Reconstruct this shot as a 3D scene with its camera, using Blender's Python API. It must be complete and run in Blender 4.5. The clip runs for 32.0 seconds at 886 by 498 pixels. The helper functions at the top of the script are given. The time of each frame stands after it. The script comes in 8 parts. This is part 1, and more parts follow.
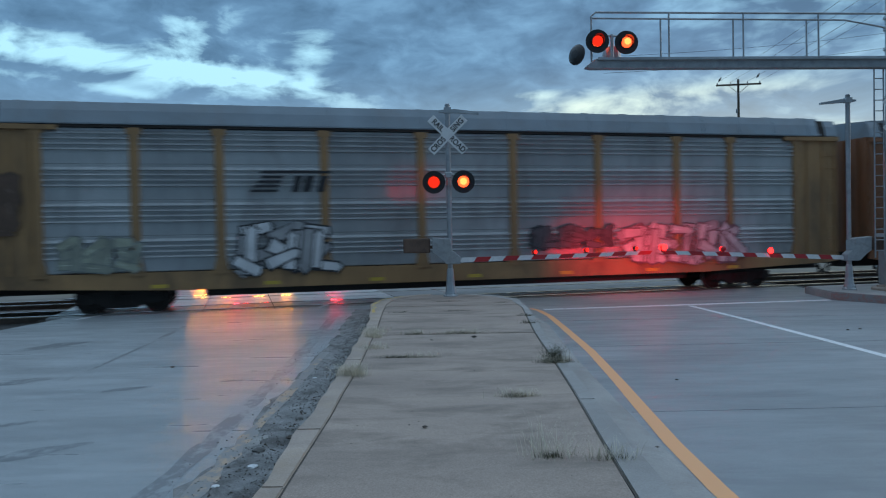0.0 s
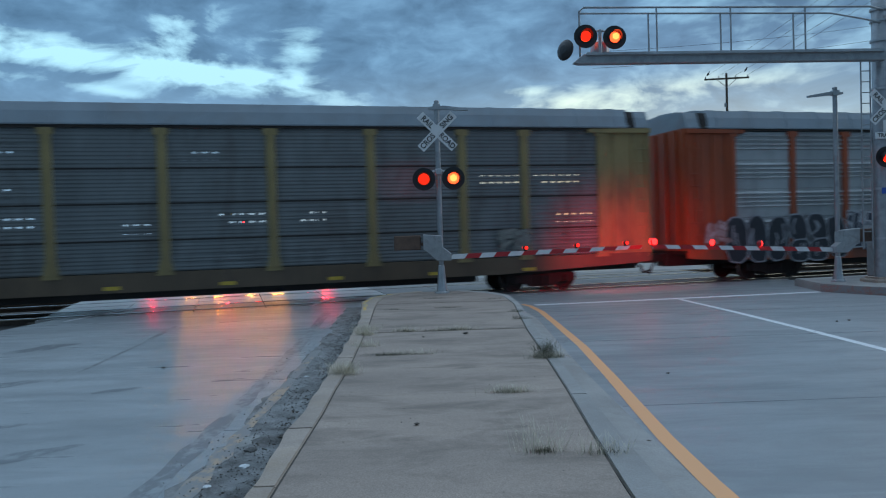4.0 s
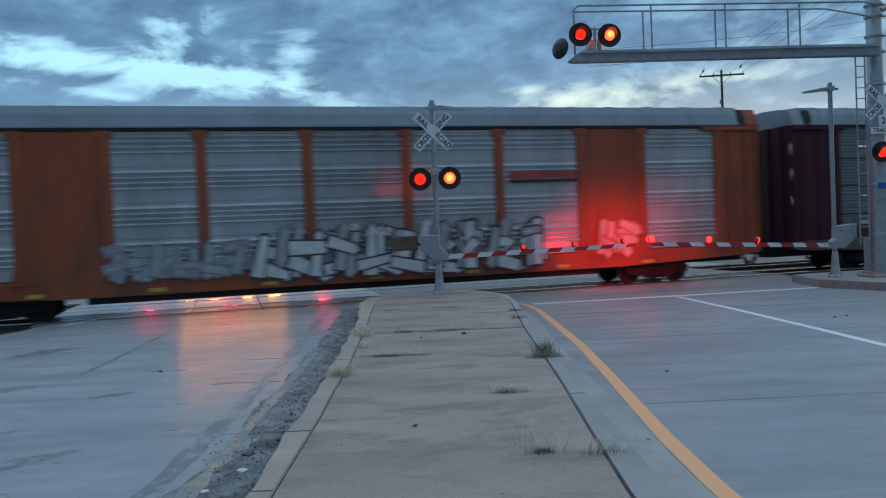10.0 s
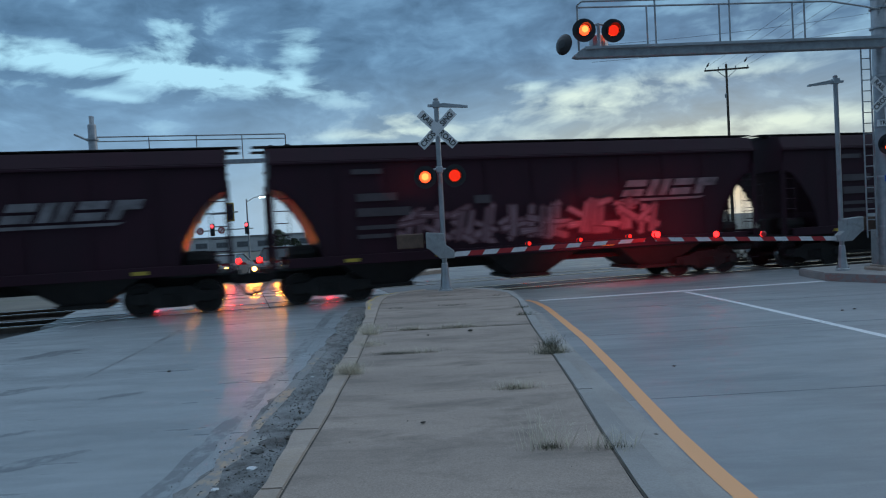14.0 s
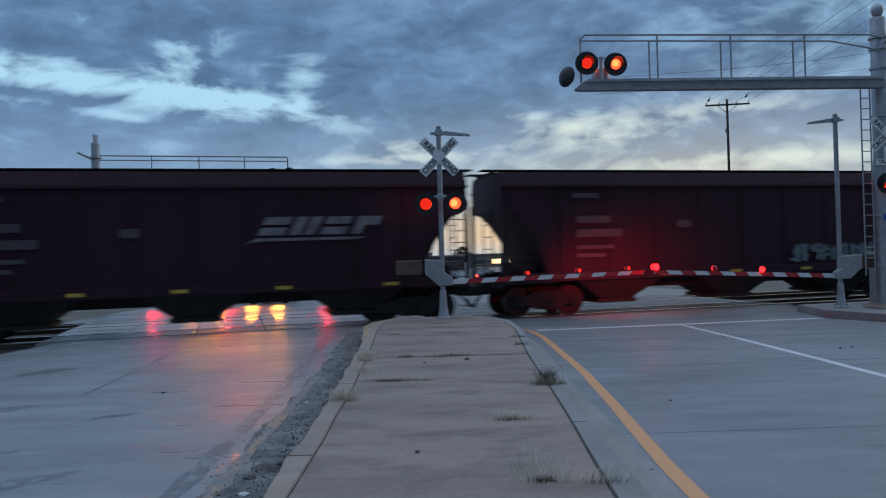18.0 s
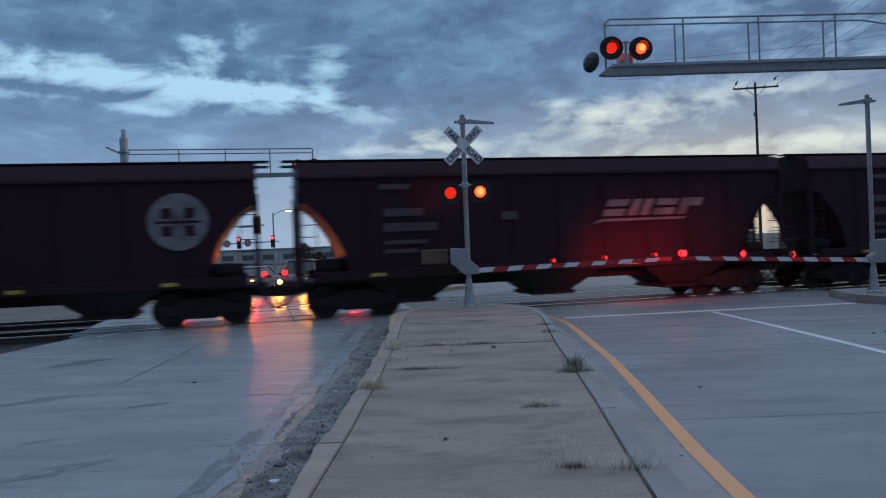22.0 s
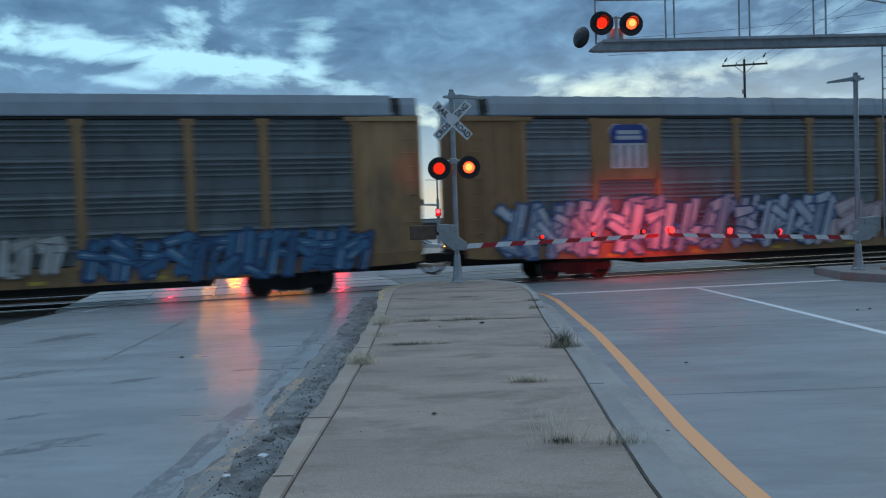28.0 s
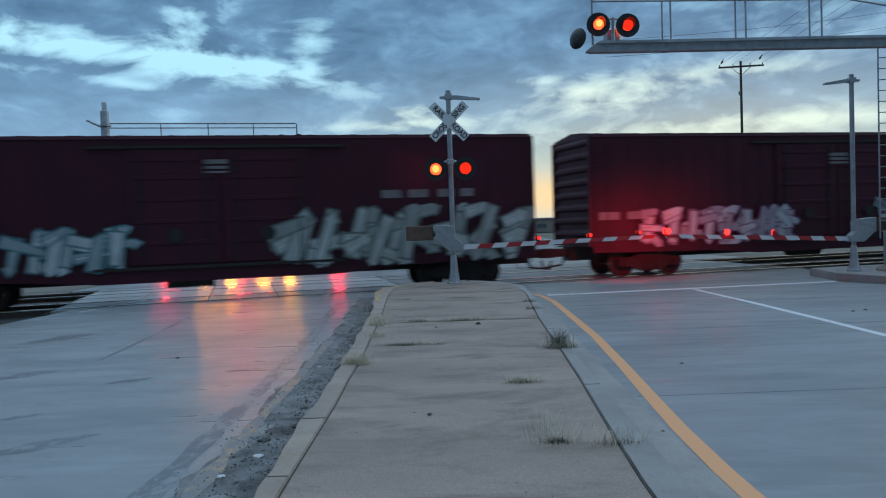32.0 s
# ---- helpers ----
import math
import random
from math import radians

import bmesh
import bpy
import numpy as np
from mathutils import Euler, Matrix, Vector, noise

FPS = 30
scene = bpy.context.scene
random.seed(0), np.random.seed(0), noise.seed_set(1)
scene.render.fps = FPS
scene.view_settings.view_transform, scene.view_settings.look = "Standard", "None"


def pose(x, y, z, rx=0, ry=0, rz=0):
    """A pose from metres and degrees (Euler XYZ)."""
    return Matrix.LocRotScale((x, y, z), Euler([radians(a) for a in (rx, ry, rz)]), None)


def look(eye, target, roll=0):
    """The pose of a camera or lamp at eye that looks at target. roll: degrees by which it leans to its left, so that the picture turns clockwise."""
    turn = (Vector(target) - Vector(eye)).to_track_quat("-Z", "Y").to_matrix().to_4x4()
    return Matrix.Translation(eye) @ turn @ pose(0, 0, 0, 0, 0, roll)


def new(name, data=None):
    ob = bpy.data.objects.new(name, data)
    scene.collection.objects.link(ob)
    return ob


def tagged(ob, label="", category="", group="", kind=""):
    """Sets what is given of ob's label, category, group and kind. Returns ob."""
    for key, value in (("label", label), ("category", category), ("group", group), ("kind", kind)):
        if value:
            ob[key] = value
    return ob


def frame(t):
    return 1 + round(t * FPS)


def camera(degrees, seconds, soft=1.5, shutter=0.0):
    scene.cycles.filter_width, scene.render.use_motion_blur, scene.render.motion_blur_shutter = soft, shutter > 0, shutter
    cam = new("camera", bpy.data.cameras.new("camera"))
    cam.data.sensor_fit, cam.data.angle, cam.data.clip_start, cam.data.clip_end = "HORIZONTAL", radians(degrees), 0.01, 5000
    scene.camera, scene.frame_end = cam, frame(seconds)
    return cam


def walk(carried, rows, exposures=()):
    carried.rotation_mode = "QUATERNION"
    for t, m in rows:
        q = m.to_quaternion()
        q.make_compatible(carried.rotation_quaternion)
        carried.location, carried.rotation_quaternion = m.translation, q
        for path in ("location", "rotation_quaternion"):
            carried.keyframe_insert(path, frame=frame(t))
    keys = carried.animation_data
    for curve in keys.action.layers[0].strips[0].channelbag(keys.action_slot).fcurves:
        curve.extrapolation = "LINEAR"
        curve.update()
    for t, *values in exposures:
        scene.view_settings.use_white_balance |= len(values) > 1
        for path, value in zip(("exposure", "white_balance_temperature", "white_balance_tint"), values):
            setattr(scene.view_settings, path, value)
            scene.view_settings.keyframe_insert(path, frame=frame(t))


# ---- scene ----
cam = camera(60.5, 32.0, soft=1.15, shutter=0.28)


def aim(x, y, z, yaw, pitch, roll):
    """A hand-held view: yaw to the left of +y, pitch up, roll to the left, in degrees."""
    return Matrix.Translation((x, y, z)) @ pose(0, 0, 0, 0, 0, yaw) @ pose(0, 0, 0, 90 + pitch) @ pose(0, 0, 0, 0, 0, roll)


EXPOSURES = [(0, 0.12, 6500, 10), (5.5, 0.16, 6500, 10), (10.2, 0.16, 6500, 10), (11.6, -0.08, 6500, 10), (14.5, -0.10, 6500, 12), (17.5, -0.20, 6500, 18), (19, -0.26, 6500, 22), (24.6, -0.26, 6500, 22), (26.5, 0.06, 6500, 12), (28, 0.09, 6500, 10), (32, 0.06, 6500, 10)]
walk(cam, [
    (0, aim(0.002, -0.010, 1.597, 0.025, -1.119, -1.116)),
    (0.5, aim(0.008, 0.005, 1.590, 0.247, -0.956, -1.097)),
    (1, aim(0.013, -0.008, 1.591, 0.138, -0.747, -1.137)),
    (1.5, aim(0.012, -0.002, 1.596, -0.261, -0.563, -1.125)),
    (2, aim(0.013, 0.005, 1.595, -0.639, -0.470, -1.222)),
    (2.5, aim(0.017, -0.007, 1.600, -0.890, -0.511, -1.347)),
    (3, aim(0.018, -0.009, 1.597, -0.930, -0.683, -1.526)),
    (3.5, aim(0.017, -0.005, 1.597, -0.813, -1.044, -1.670)),
    (5.5, aim(0.006, 0.014, 1.587, 0.028, -1.915, -2.117)),
    (6, aim(0.010, 0.024, 1.589, 0.106, -2.002, -2.280)),
    (6.5, aim(0.012, 0.029, 1.590, 0.170, -2.095, -2.367)),
    (7, aim(0.015, 0.039, 1.588, 0.228, -2.215, -2.511)),
    (7.5, aim(0.014, 0.047, 1.575, 0.314, -2.338, -2.603)),
    (8, aim(0.016, 0.035, 1.582, 0.309, -2.592, -2.647)),
    (8.5, aim(0.011, 0.033, 1.582, 0.191, -2.637, -2.565)),
    (9, aim(0.013, 0.034, 1.582, -0.033, -2.421, -2.564)),
    (9.5, aim(0.008, 0.019, 1.596, -0.483, -1.984, -2.439)),
    (10, aim(0.020, 0.030, 1.600, -0.829, -1.397, -2.439)),
    (10.5, aim(0.020, 0.016, 1.602, -1.119, -0.962, -2.390)),
    (11, aim(0.023, 0.006, 1.603, -1.237, -0.785, -2.407)),
    (11.5, aim(0.024, 0.010, 1.602, -1.139, -0.762, -2.507)),
    (12, aim(0.020, 0.008, 1.599, -0.942, -0.842, -2.625)),
    (12.5, aim(0.018, 0.004, 1.597, -0.751, -0.879, -2.767)),
    (13, aim(0.024, 0.022, 1.595, -0.545, -1.054, -2.891)),
    (13.5, aim(0.022, 0.019, 1.593, -0.440, -1.284, -3.009)),
    (14, aim(0.019, 0.009, 1.598, -0.382, -1.550, -3.081)),
    (14.5, aim(0.023, 0.016, 1.593, -0.350, -1.769, -3.166)),
    (16.5, aim(0.030, -0.002, 1.599, -0.795, -0.826, -2.492)),
    (17, aim(0.023, -0.010, 1.615, -0.841, -0.165, -2.107)),
    (17.5, aim(0.023, 0.002, 1.617, -0.723, 0.318, -1.802)),
    (18, aim(0.017, -0.002, 1.614, -0.547, 0.450, -1.605)),
    (18.5, aim(0.016, 0.004, 1.611, -0.349, 0.336, -1.575)),
    (19, aim(0.015, 0.010, 1.604, -0.127, 0.125, -1.639)),
    (19.5, aim(0.015, 0.008, 1.604, 0.166, -0.071, -1.723)),
    (20, aim(0.010, 0.006, 1.603, 0.492, -0.177, -1.810)),
    (20.5, aim(0.006, 0.005, 1.606, 0.842, -0.247, -1.930)),
    (21, aim(0.009, -0.002, 1.604, 1.164, -0.255, -2.095)),
    (21.5, aim(0.009, -0.005, 1.605, 1.321, -0.268, -2.174)),
    (22, aim(0.012, -0.002, 1.601, 1.385, -0.290, -2.311)),
    (22.5, aim(0.009, -0.004, 1.605, 1.358, -0.366, -2.355)),
    (23, aim(0.007, 0.006, 1.603, 1.266, -0.433, -2.393)),
    (23.5, aim(0.013, 0.015, 1.595, 1.070, -0.426, -2.434)),
    (24, aim(0.016, 0.001, 1.605, 0.756, -0.438, -2.391)),
    (24.5, aim(0.021, 0.002, 1.606, 0.412, -0.436, -2.310)),
    (25, aim(0.024, 0.013, 1.602, 0.163, -0.555, -2.234)),
    (25.5, aim(0.011, 0.019, 1.598, -0.012, -0.885, -2.089)),
    (27.5, aim(0.013, 0.022, 1.591, 0.385, -2.113, -2.044)),
    (28, aim(0.001, 0.020, 1.598, 0.543, -2.138, -2.049)),
    (28.5, aim(0.010, 0.018, 1.595, 0.808, -1.956, -2.225)),
    (29, aim(0.009, 0.020, 1.589, 1.057, -1.837, -2.335)),
    (29.5, aim(0.009, 0.007, 1.590, 1.130, -1.763, -2.371)),
    (30, aim(0.008, 0.021, 1.592, 1.028, -1.793, -2.250)),
    (30.5, aim(0.011, 0.021, 1.590, 0.806, -1.801, -2.178)),
    (31, aim(0.007, 0.013, 1.595, 0.526, -1.818, -2.076)),
    (31.5, aim(0.009, 0.014, 1.600, 0.373, -1.919, -1.977)),
    (32, aim(0.010, 0.024, 1.592, 0.306, -2.068, -1.978)),
], EXPOSURES)

# ---------------------------------------------------------------- node helpers
def nodes_of(tree):
    tree.nodes.clear()
    return tree.nodes, tree.links


class Net:
    """A small wrapper that adds nodes to a tree and links values or sockets."""

    def __init__(self, tree):
        self.tree = tree
        self.nodes, self.links = nodes_of(tree)

    def add(self, kind):
        return self.nodes.new(kind)

    def put(self, socket, value):
        if isinstance(value, bpy.types.NodeSocket):
            self.links.new(value, socket)
        else:
            socket.default_value = value

    def math(self, op, a, b=0.0, c=0.0, clamp=False):
        n = self.add("ShaderNodeMath")
        n.operation, n.use_clamp = op, clamp
        for i, v in enumerate((a, b, c)):
            self.put(n.inputs[i], v)
        return n.outputs[0]

    def mix(self, fac, a, b, blend="MIX"):
        n = self.add("ShaderNodeMix")
        n.data_type, n.blend_type = "RGBA", blend
        self.put(n.inputs[0], fac)
        self.put(n.inputs[6], a)
        self.put(n.inputs[7], b)
        return n.outputs[2]

    def ramp(self, fac, *stops, interp="LINEAR"):
        n = self.add("ShaderNodeValToRGB")
        n.color_ramp.interpolation = interp
        els = n.color_ramp.elements
        while len(els) < len(stops):
            els.new(0.5)
        for e, (p, col) in zip(els, stops):
            e.position = p
            e.color = (*col, 1) if isinstance(col, tuple) else (col, col, col, 1)
        self.put(n.inputs[0], fac)
        return n.outputs[0]

    def noise(self, vec, scale, detail=4.0, rough=0.55, lac=2.0, distort=0.0):
        n = self.add("ShaderNodeTexNoise")
        if vec is not None:
            self.put(n.inputs["Vector"], vec)
        n.inputs["Scale"].default_value = scale
        n.inputs["Detail"].default_value = detail
        n.inputs["Roughness"].default_value = rough
        n.inputs["Lacunarity"].default_value = lac
        n.inputs["Distortion"].default_value = distort
        return n.outputs["Fac"]

    def mapping(self, vec, scale=(1, 1, 1), loc=(0, 0, 0), rot=(0, 0, 0)):
        n = self.add("ShaderNodeMapping")
        self.put(n.inputs[0], vec)
        n.inputs[1].default_value = loc
        n.inputs[2].default_value = rot
        n.inputs[3].default_value = scale
        return n.outputs[0]


# ---------------------------------------------------------------- dusk sky
world = bpy.data.worlds.new("dusk_sky")
scene.world = world
world.use_nodes = True
w = Net(world.node_tree)
gen = w.add("ShaderNodeTexCoord").outputs["Generated"]
sep = w.add("ShaderNodeSeparateXYZ")
w.put(sep.inputs[0], gen)
dx, dy, dz = sep.outputs
az = w.math("ARCTAN2", dx, dy)
el = w.math("ARCSINE", dz)


def blob(a0, e0, wa, we, tilt=0.0):
    """A soft oval round a point of the sky, in radians."""
    da, de = w.math("SUBTRACT", az, a0), w.math("SUBTRACT", el, e0)
    c, s = math.cos(tilt), math.sin(tilt)
    u = w.math("DIVIDE", w.math("ADD", w.math("MULTIPLY", da, c), w.math("MULTIPLY", de, s)), wa)
    v = w.math("DIVIDE", w.math("SUBTRACT", w.math("MULTIPLY", de, c), w.math("MULTIPLY", da, s)), we)
    r2 = w.math("ADD", w.math("MULTIPLY", u, u), w.math("MULTIPLY", v, v))
    return w.math("EXPONENT", w.math("MULTIPLY", r2, -1.0))


def total(*terms):
    out = 0.0
    for k, sock in terms:
        out = w.math("MULTIPLY_ADD", sock, k, out)
    return out


# broken cloud, in azimuth and elevation: mottled to the left, a smooth grey bank ahead, torn and lit from behind to the right
comb = w.add("ShaderNodeCombineXYZ")
w.put(comb.inputs[0], az)
w.put(comb.inputs[1], w.math("MULTIPLY", el, 1.9))
drift = w.math("MULTIPLY", w.math("SUBTRACT", w.noise(comb.outputs[0], 5.0, 3, 0.5), 0.5), 0.16)
bent = w.add("ShaderNodeCombineXYZ")
w.put(bent.inputs[0], w.math("ADD", az, drift))
w.put(bent.inputs[1], w.math("ADD", w.math("MULTIPLY", el, 1.9), w.math("MULTIPLY", drift, 0.45)))
puffs = w.noise(w.mapping(bent.outputs[0], (1, 1, 1), (2.3, 0.6, 0)), 9.0, 7, 0.53)
flecks = w.noise(w.mapping(bent.outputs[0], (1, 1.15, 1), (5.1, 3.2, 0)), 24.0, 6, 0.52, 2.0, 0.1)
gaps_in_cloud = total((0.85, blob(-0.22, 0.193, 0.11, 0.015, -0.12)), (0.85, blob(-0.33, 0.205, 0.14, 0.018, -0.08)), (0.85, blob(-0.52, 0.224, 0.11, 0.017, -0.05)),
                      (0.75, blob(-0.32, 0.240, 0.035, 0.030)), (0.62, blob(-0.165, 0.238, 0.035, 0.030)), (0.5, blob(-0.54, 0.190, 0.05, 0.007)),
                      (0.45, blob(-0.39, 0.178, 0.06, 0.007, -0.15)), (0.62, blob(0.12, 0.176, 0.035, 0.006)), (0.75, blob(0.20, 0.152, 0.08, 0.020)),
                      (0.70, blob(-0.03, 0.142, 0.05, 0.010)), (0.70, blob(-0.06, 0.127, 0.09, 0.007)), (0.70, blob(0.42, 0.105, 0.30, 0.014)),
                      (0.30, blob(0.50, 0.26, 0.22, 0.08)), (0.40, blob(0.36, 0.17, 0.12, 0.012)), (-0.45, blob(-0.45, 0.265, 0.16, 0.018, -0.14)),
                      (-0.16, blob(-0.40, 0.166, 0.22, 0.012, -0.10)), (-0.45, blob(0.0, 0.25, 0.12, 0.075)))
loose = total((0.95, blob(-0.38, 0.24, 0.32, 0.12)), (0.60, blob(0.15, 0.14, 0.35, 0.045)))
gaps_in_cloud = w.math("MULTIPLY", gaps_in_cloud, w.ramp(w.math("ADD", w.math("MULTIPLY", puffs, 0.4), w.math("MULTIPLY", flecks, 0.6)), (0.38, 0.45), (0.60, 1.20)))
open_sky = w.math("MULTIPLY", w.math("SUBTRACT", puffs, 0.5), w.math("ADD", w.math("MULTIPLY", loose, 1.5), 0.35))
open_sky = w.math("ADD", open_sky, w.math("MULTIPLY", w.math("SUBTRACT", flecks, 0.5), w.math("ADD", w.math("MULTIPLY", loose, 1.25), 0.12)))
open_sky = w.math("ADD", w.math("SUBTRACT", open_sky, 0.02), gaps_in_cloud)
clear = w.ramp(open_sky, (0.10, 0.0), (0.38, 0.42), (0.85, 1.0))
lump = w.math("ADD", w.math("MULTIPLY", puffs, 0.62), w.math("MULTIPLY", flecks, 0.38))
dark = w.ramp(lump, (0.36, (0.066, 0.122, 0.190)), (0.50, (0.104, 0.182, 0.272)), (0.64, (0.165, 0.275, 0.385)))
cloud = w.mix(w.ramp(dz, (0.30, 0.0), (0.75, 1.0)), dark, (0.48, 0.565, 0.68, 1))
glow_right = total((1.0, blob(0.30, 0.14, 0.30, 0.060)), (0.8, blob(0.35, 0.10, 0.45, 0.06)), (0.7, blob(-0.02, 0.135, 0.15, 0.025)))
light_blue = w.mix(w.math("MINIMUM", glow_right, 1.0), (0.40, 0.60, 0.66, 1), (0.66, 0.68, 0.55, 1))
sky = w.mix(clear, cloud, light_blue)
# towards the horizon the sky pales; where the sun went down it turns yellow and orange
haze = w.ramp(el, (0.0, 1.0), (0.06, 0.78), (0.14, 0.34), (0.22, 0.0))
pale = w.mix(w.math("MINIMUM", total((1.0, blob(0.30, 0.06, 0.42, 0.12))), 1.0), (0.34, 0.46, 0.58, 1), (0.74, 0.68, 0.46, 1))
sky = w.mix(w.math("MULTIPLY", haze, 0.72), sky, pale)
sky = w.mix(w.math("MULTIPLY", blob(0.17, 0.028, 0.20, 0.030), 0.75), sky, (0.95, 0.52, 0.20, 1))
nishita = w.add("ShaderNodeTexSky")
nishita.sky_type, nishita.sun_disc = "NISHITA", False
nishita.sun_elevation, nishita.sun_rotation = radians(1.0), radians(20)
glow = w.mix(1.0, sky, w.mix(1.0, nishita.outputs[0], (0.006, 0.006, 0.006, 1), "MULTIPLY"), "ADD")
back = w.add("ShaderNodeBackground")
# the light is in the west, ahead; away from it the evening sky is darker
west = w.ramp(w.math("MULTIPLY_ADD", dy, 0.5, 0.5), (0.08, 0.50), (0.5, 0.88), (0.72, 1.0))
glow = w.mix(1.0, glow, west, "MULTIPLY")
w.put(back.inputs[0], w.mix(1.0, glow, (0.82, 1.0, 1.115, 1), "MULTIPLY"))
back.inputs[1].default_value = 1.38
w.links.new(back.outputs[0], w.add("ShaderNodeOutputWorld").inputs[0])

# what is left of the sun, low behind cloud
sun = new("sun", bpy.data.lights.new("sun", "SUN"))
sun.data.energy, sun.data.angle, sun.data.color = 0.40, radians(50), (1.0, 0.86, 0.66)
sun.matrix_world = look((100, 62, 26), (0, 0, 0))


def beam(name, place, target, watts, colour, degrees, radius=0.05):
    ob = new(name, bpy.data.lights.new(name, "SPOT"))
    ob.data.energy, ob.data.color, ob.data.shadow_soft_size = watts, colour, radius
    ob.data.spot_size, ob.data.spot_blend = radians(degrees), 0.8
    ob.matrix_world = look(place, target)
    return ob


def lamp(name, place, watts, colour, radius=0.08):
    ob = new(name, bpy.data.lights.new(name, "POINT"))
    ob.data.energy, ob.data.color, ob.data.shadow_soft_size = watts, colour, radius
    ob.location = place
    return ob

# ---------------------------------------------------------------- materials
def surface(name, base, rough=0.6, metal=0.0, vary=0.25, scale=1.5, stain=None, stain_amount=0.35, stain_scale=0.6, bump=0.15, grain=60.0,
            stretch=(1, 1, 1), rough_vary=0.15, by_piece=0.0, coat=0.0, ribs=0.0, spec=0.5, speck=1.0):
    """A painted, rusted, cast or worn surface: colour that varies at two scales, fine relief, uneven gloss."""
    m = bpy.data.materials.new(name)
    m.use_nodes = True
    n = Net(m.node_tree)
    tc = n.add("ShaderNodeTexCoord").outputs["Object"]
    vec = n.mapping(tc, stretch)
    big = n.noise(vec, scale, 5, 0.6)
    small = n.noise(tc, grain, 3, 0.6)
    dirt = n.noise(vec, stain_scale, 6, 0.65, 2.2, 0.4)
    lo, hi = 1 - vary, 1 + vary
    col = n.mix(1.0, (*base, 1), n.ramp(big, (0.3, lo), (0.7, min(hi, 1.6))), "MULTIPLY")
    col = n.mix(1.0, col, n.ramp(small, (0.25, 1 - 0.14 * speck), (0.75, 1 + 0.12 * speck)), "MULTIPLY")
    if stain is not None:
        col = n.mix(n.math("MULTIPLY", n.ramp(dirt, (0.48, 0.0), (0.66, 1.0)), stain_amount), col, (*stain, 1))
    if by_piece:
        info = n.add("ShaderNodeObjectInfo").outputs["Random"]
        col = n.mix(1.0, col, n.ramp(info, (0.0, 1 - by_piece), (1.0, 1 + by_piece)), "MULTIPLY")
    b = n.add("ShaderNodeBsdfPrincipled")
    n.put(b.inputs["Base Color"], col)
    n.put(b.inputs["Metallic"], metal)
    n.put(b.inputs["Roughness"], n.math("ADD", n.math("MULTIPLY", n.math("SUBTRACT", big, 0.5), rough_vary * 2), rough, clamp=True))
    n.put(b.inputs["Coat Weight"], coat)
    n.put(b.inputs["Specular IOR Level"], spec)
    if bump:
        bp = n.add("ShaderNodeBump")
        bp.inputs["Strength"].default_value = bump
        bp.inputs["Distance"].default_value = 0.02
        height = n.math("ADD", small, n.math("MULTIPLY", dirt, 0.6))
        if ribs:
            z = n.add("ShaderNodeSeparateXYZ")
            n.put(z.inputs[0], tc)
            height = n.math("MULTIPLY_ADD", n.math("SINE", n.math("MULTIPLY", z.outputs[2], 2 * math.pi / 0.105)), ribs, height)
        n.put(bp.inputs["Height"], height)
        n.links.new(bp.outputs[0], b.inputs["Normal"])
    n.links.new(b.outputs[0], n.add("ShaderNodeOutputMaterial").inputs[0])
    return m


def glowing(name, colour, strength):
    m = bpy.data.materials.new(name)
    m.use_nodes = True
    n = Net(m.node_tree)
    e = n.add("ShaderNodeEmission")
    e.inputs[0].default_value, e.inputs[1].default_value = (*colour, 1), strength
    n.links.new(e.outputs[0], n.add("ShaderNodeOutputMaterial").inputs[0])
    return m


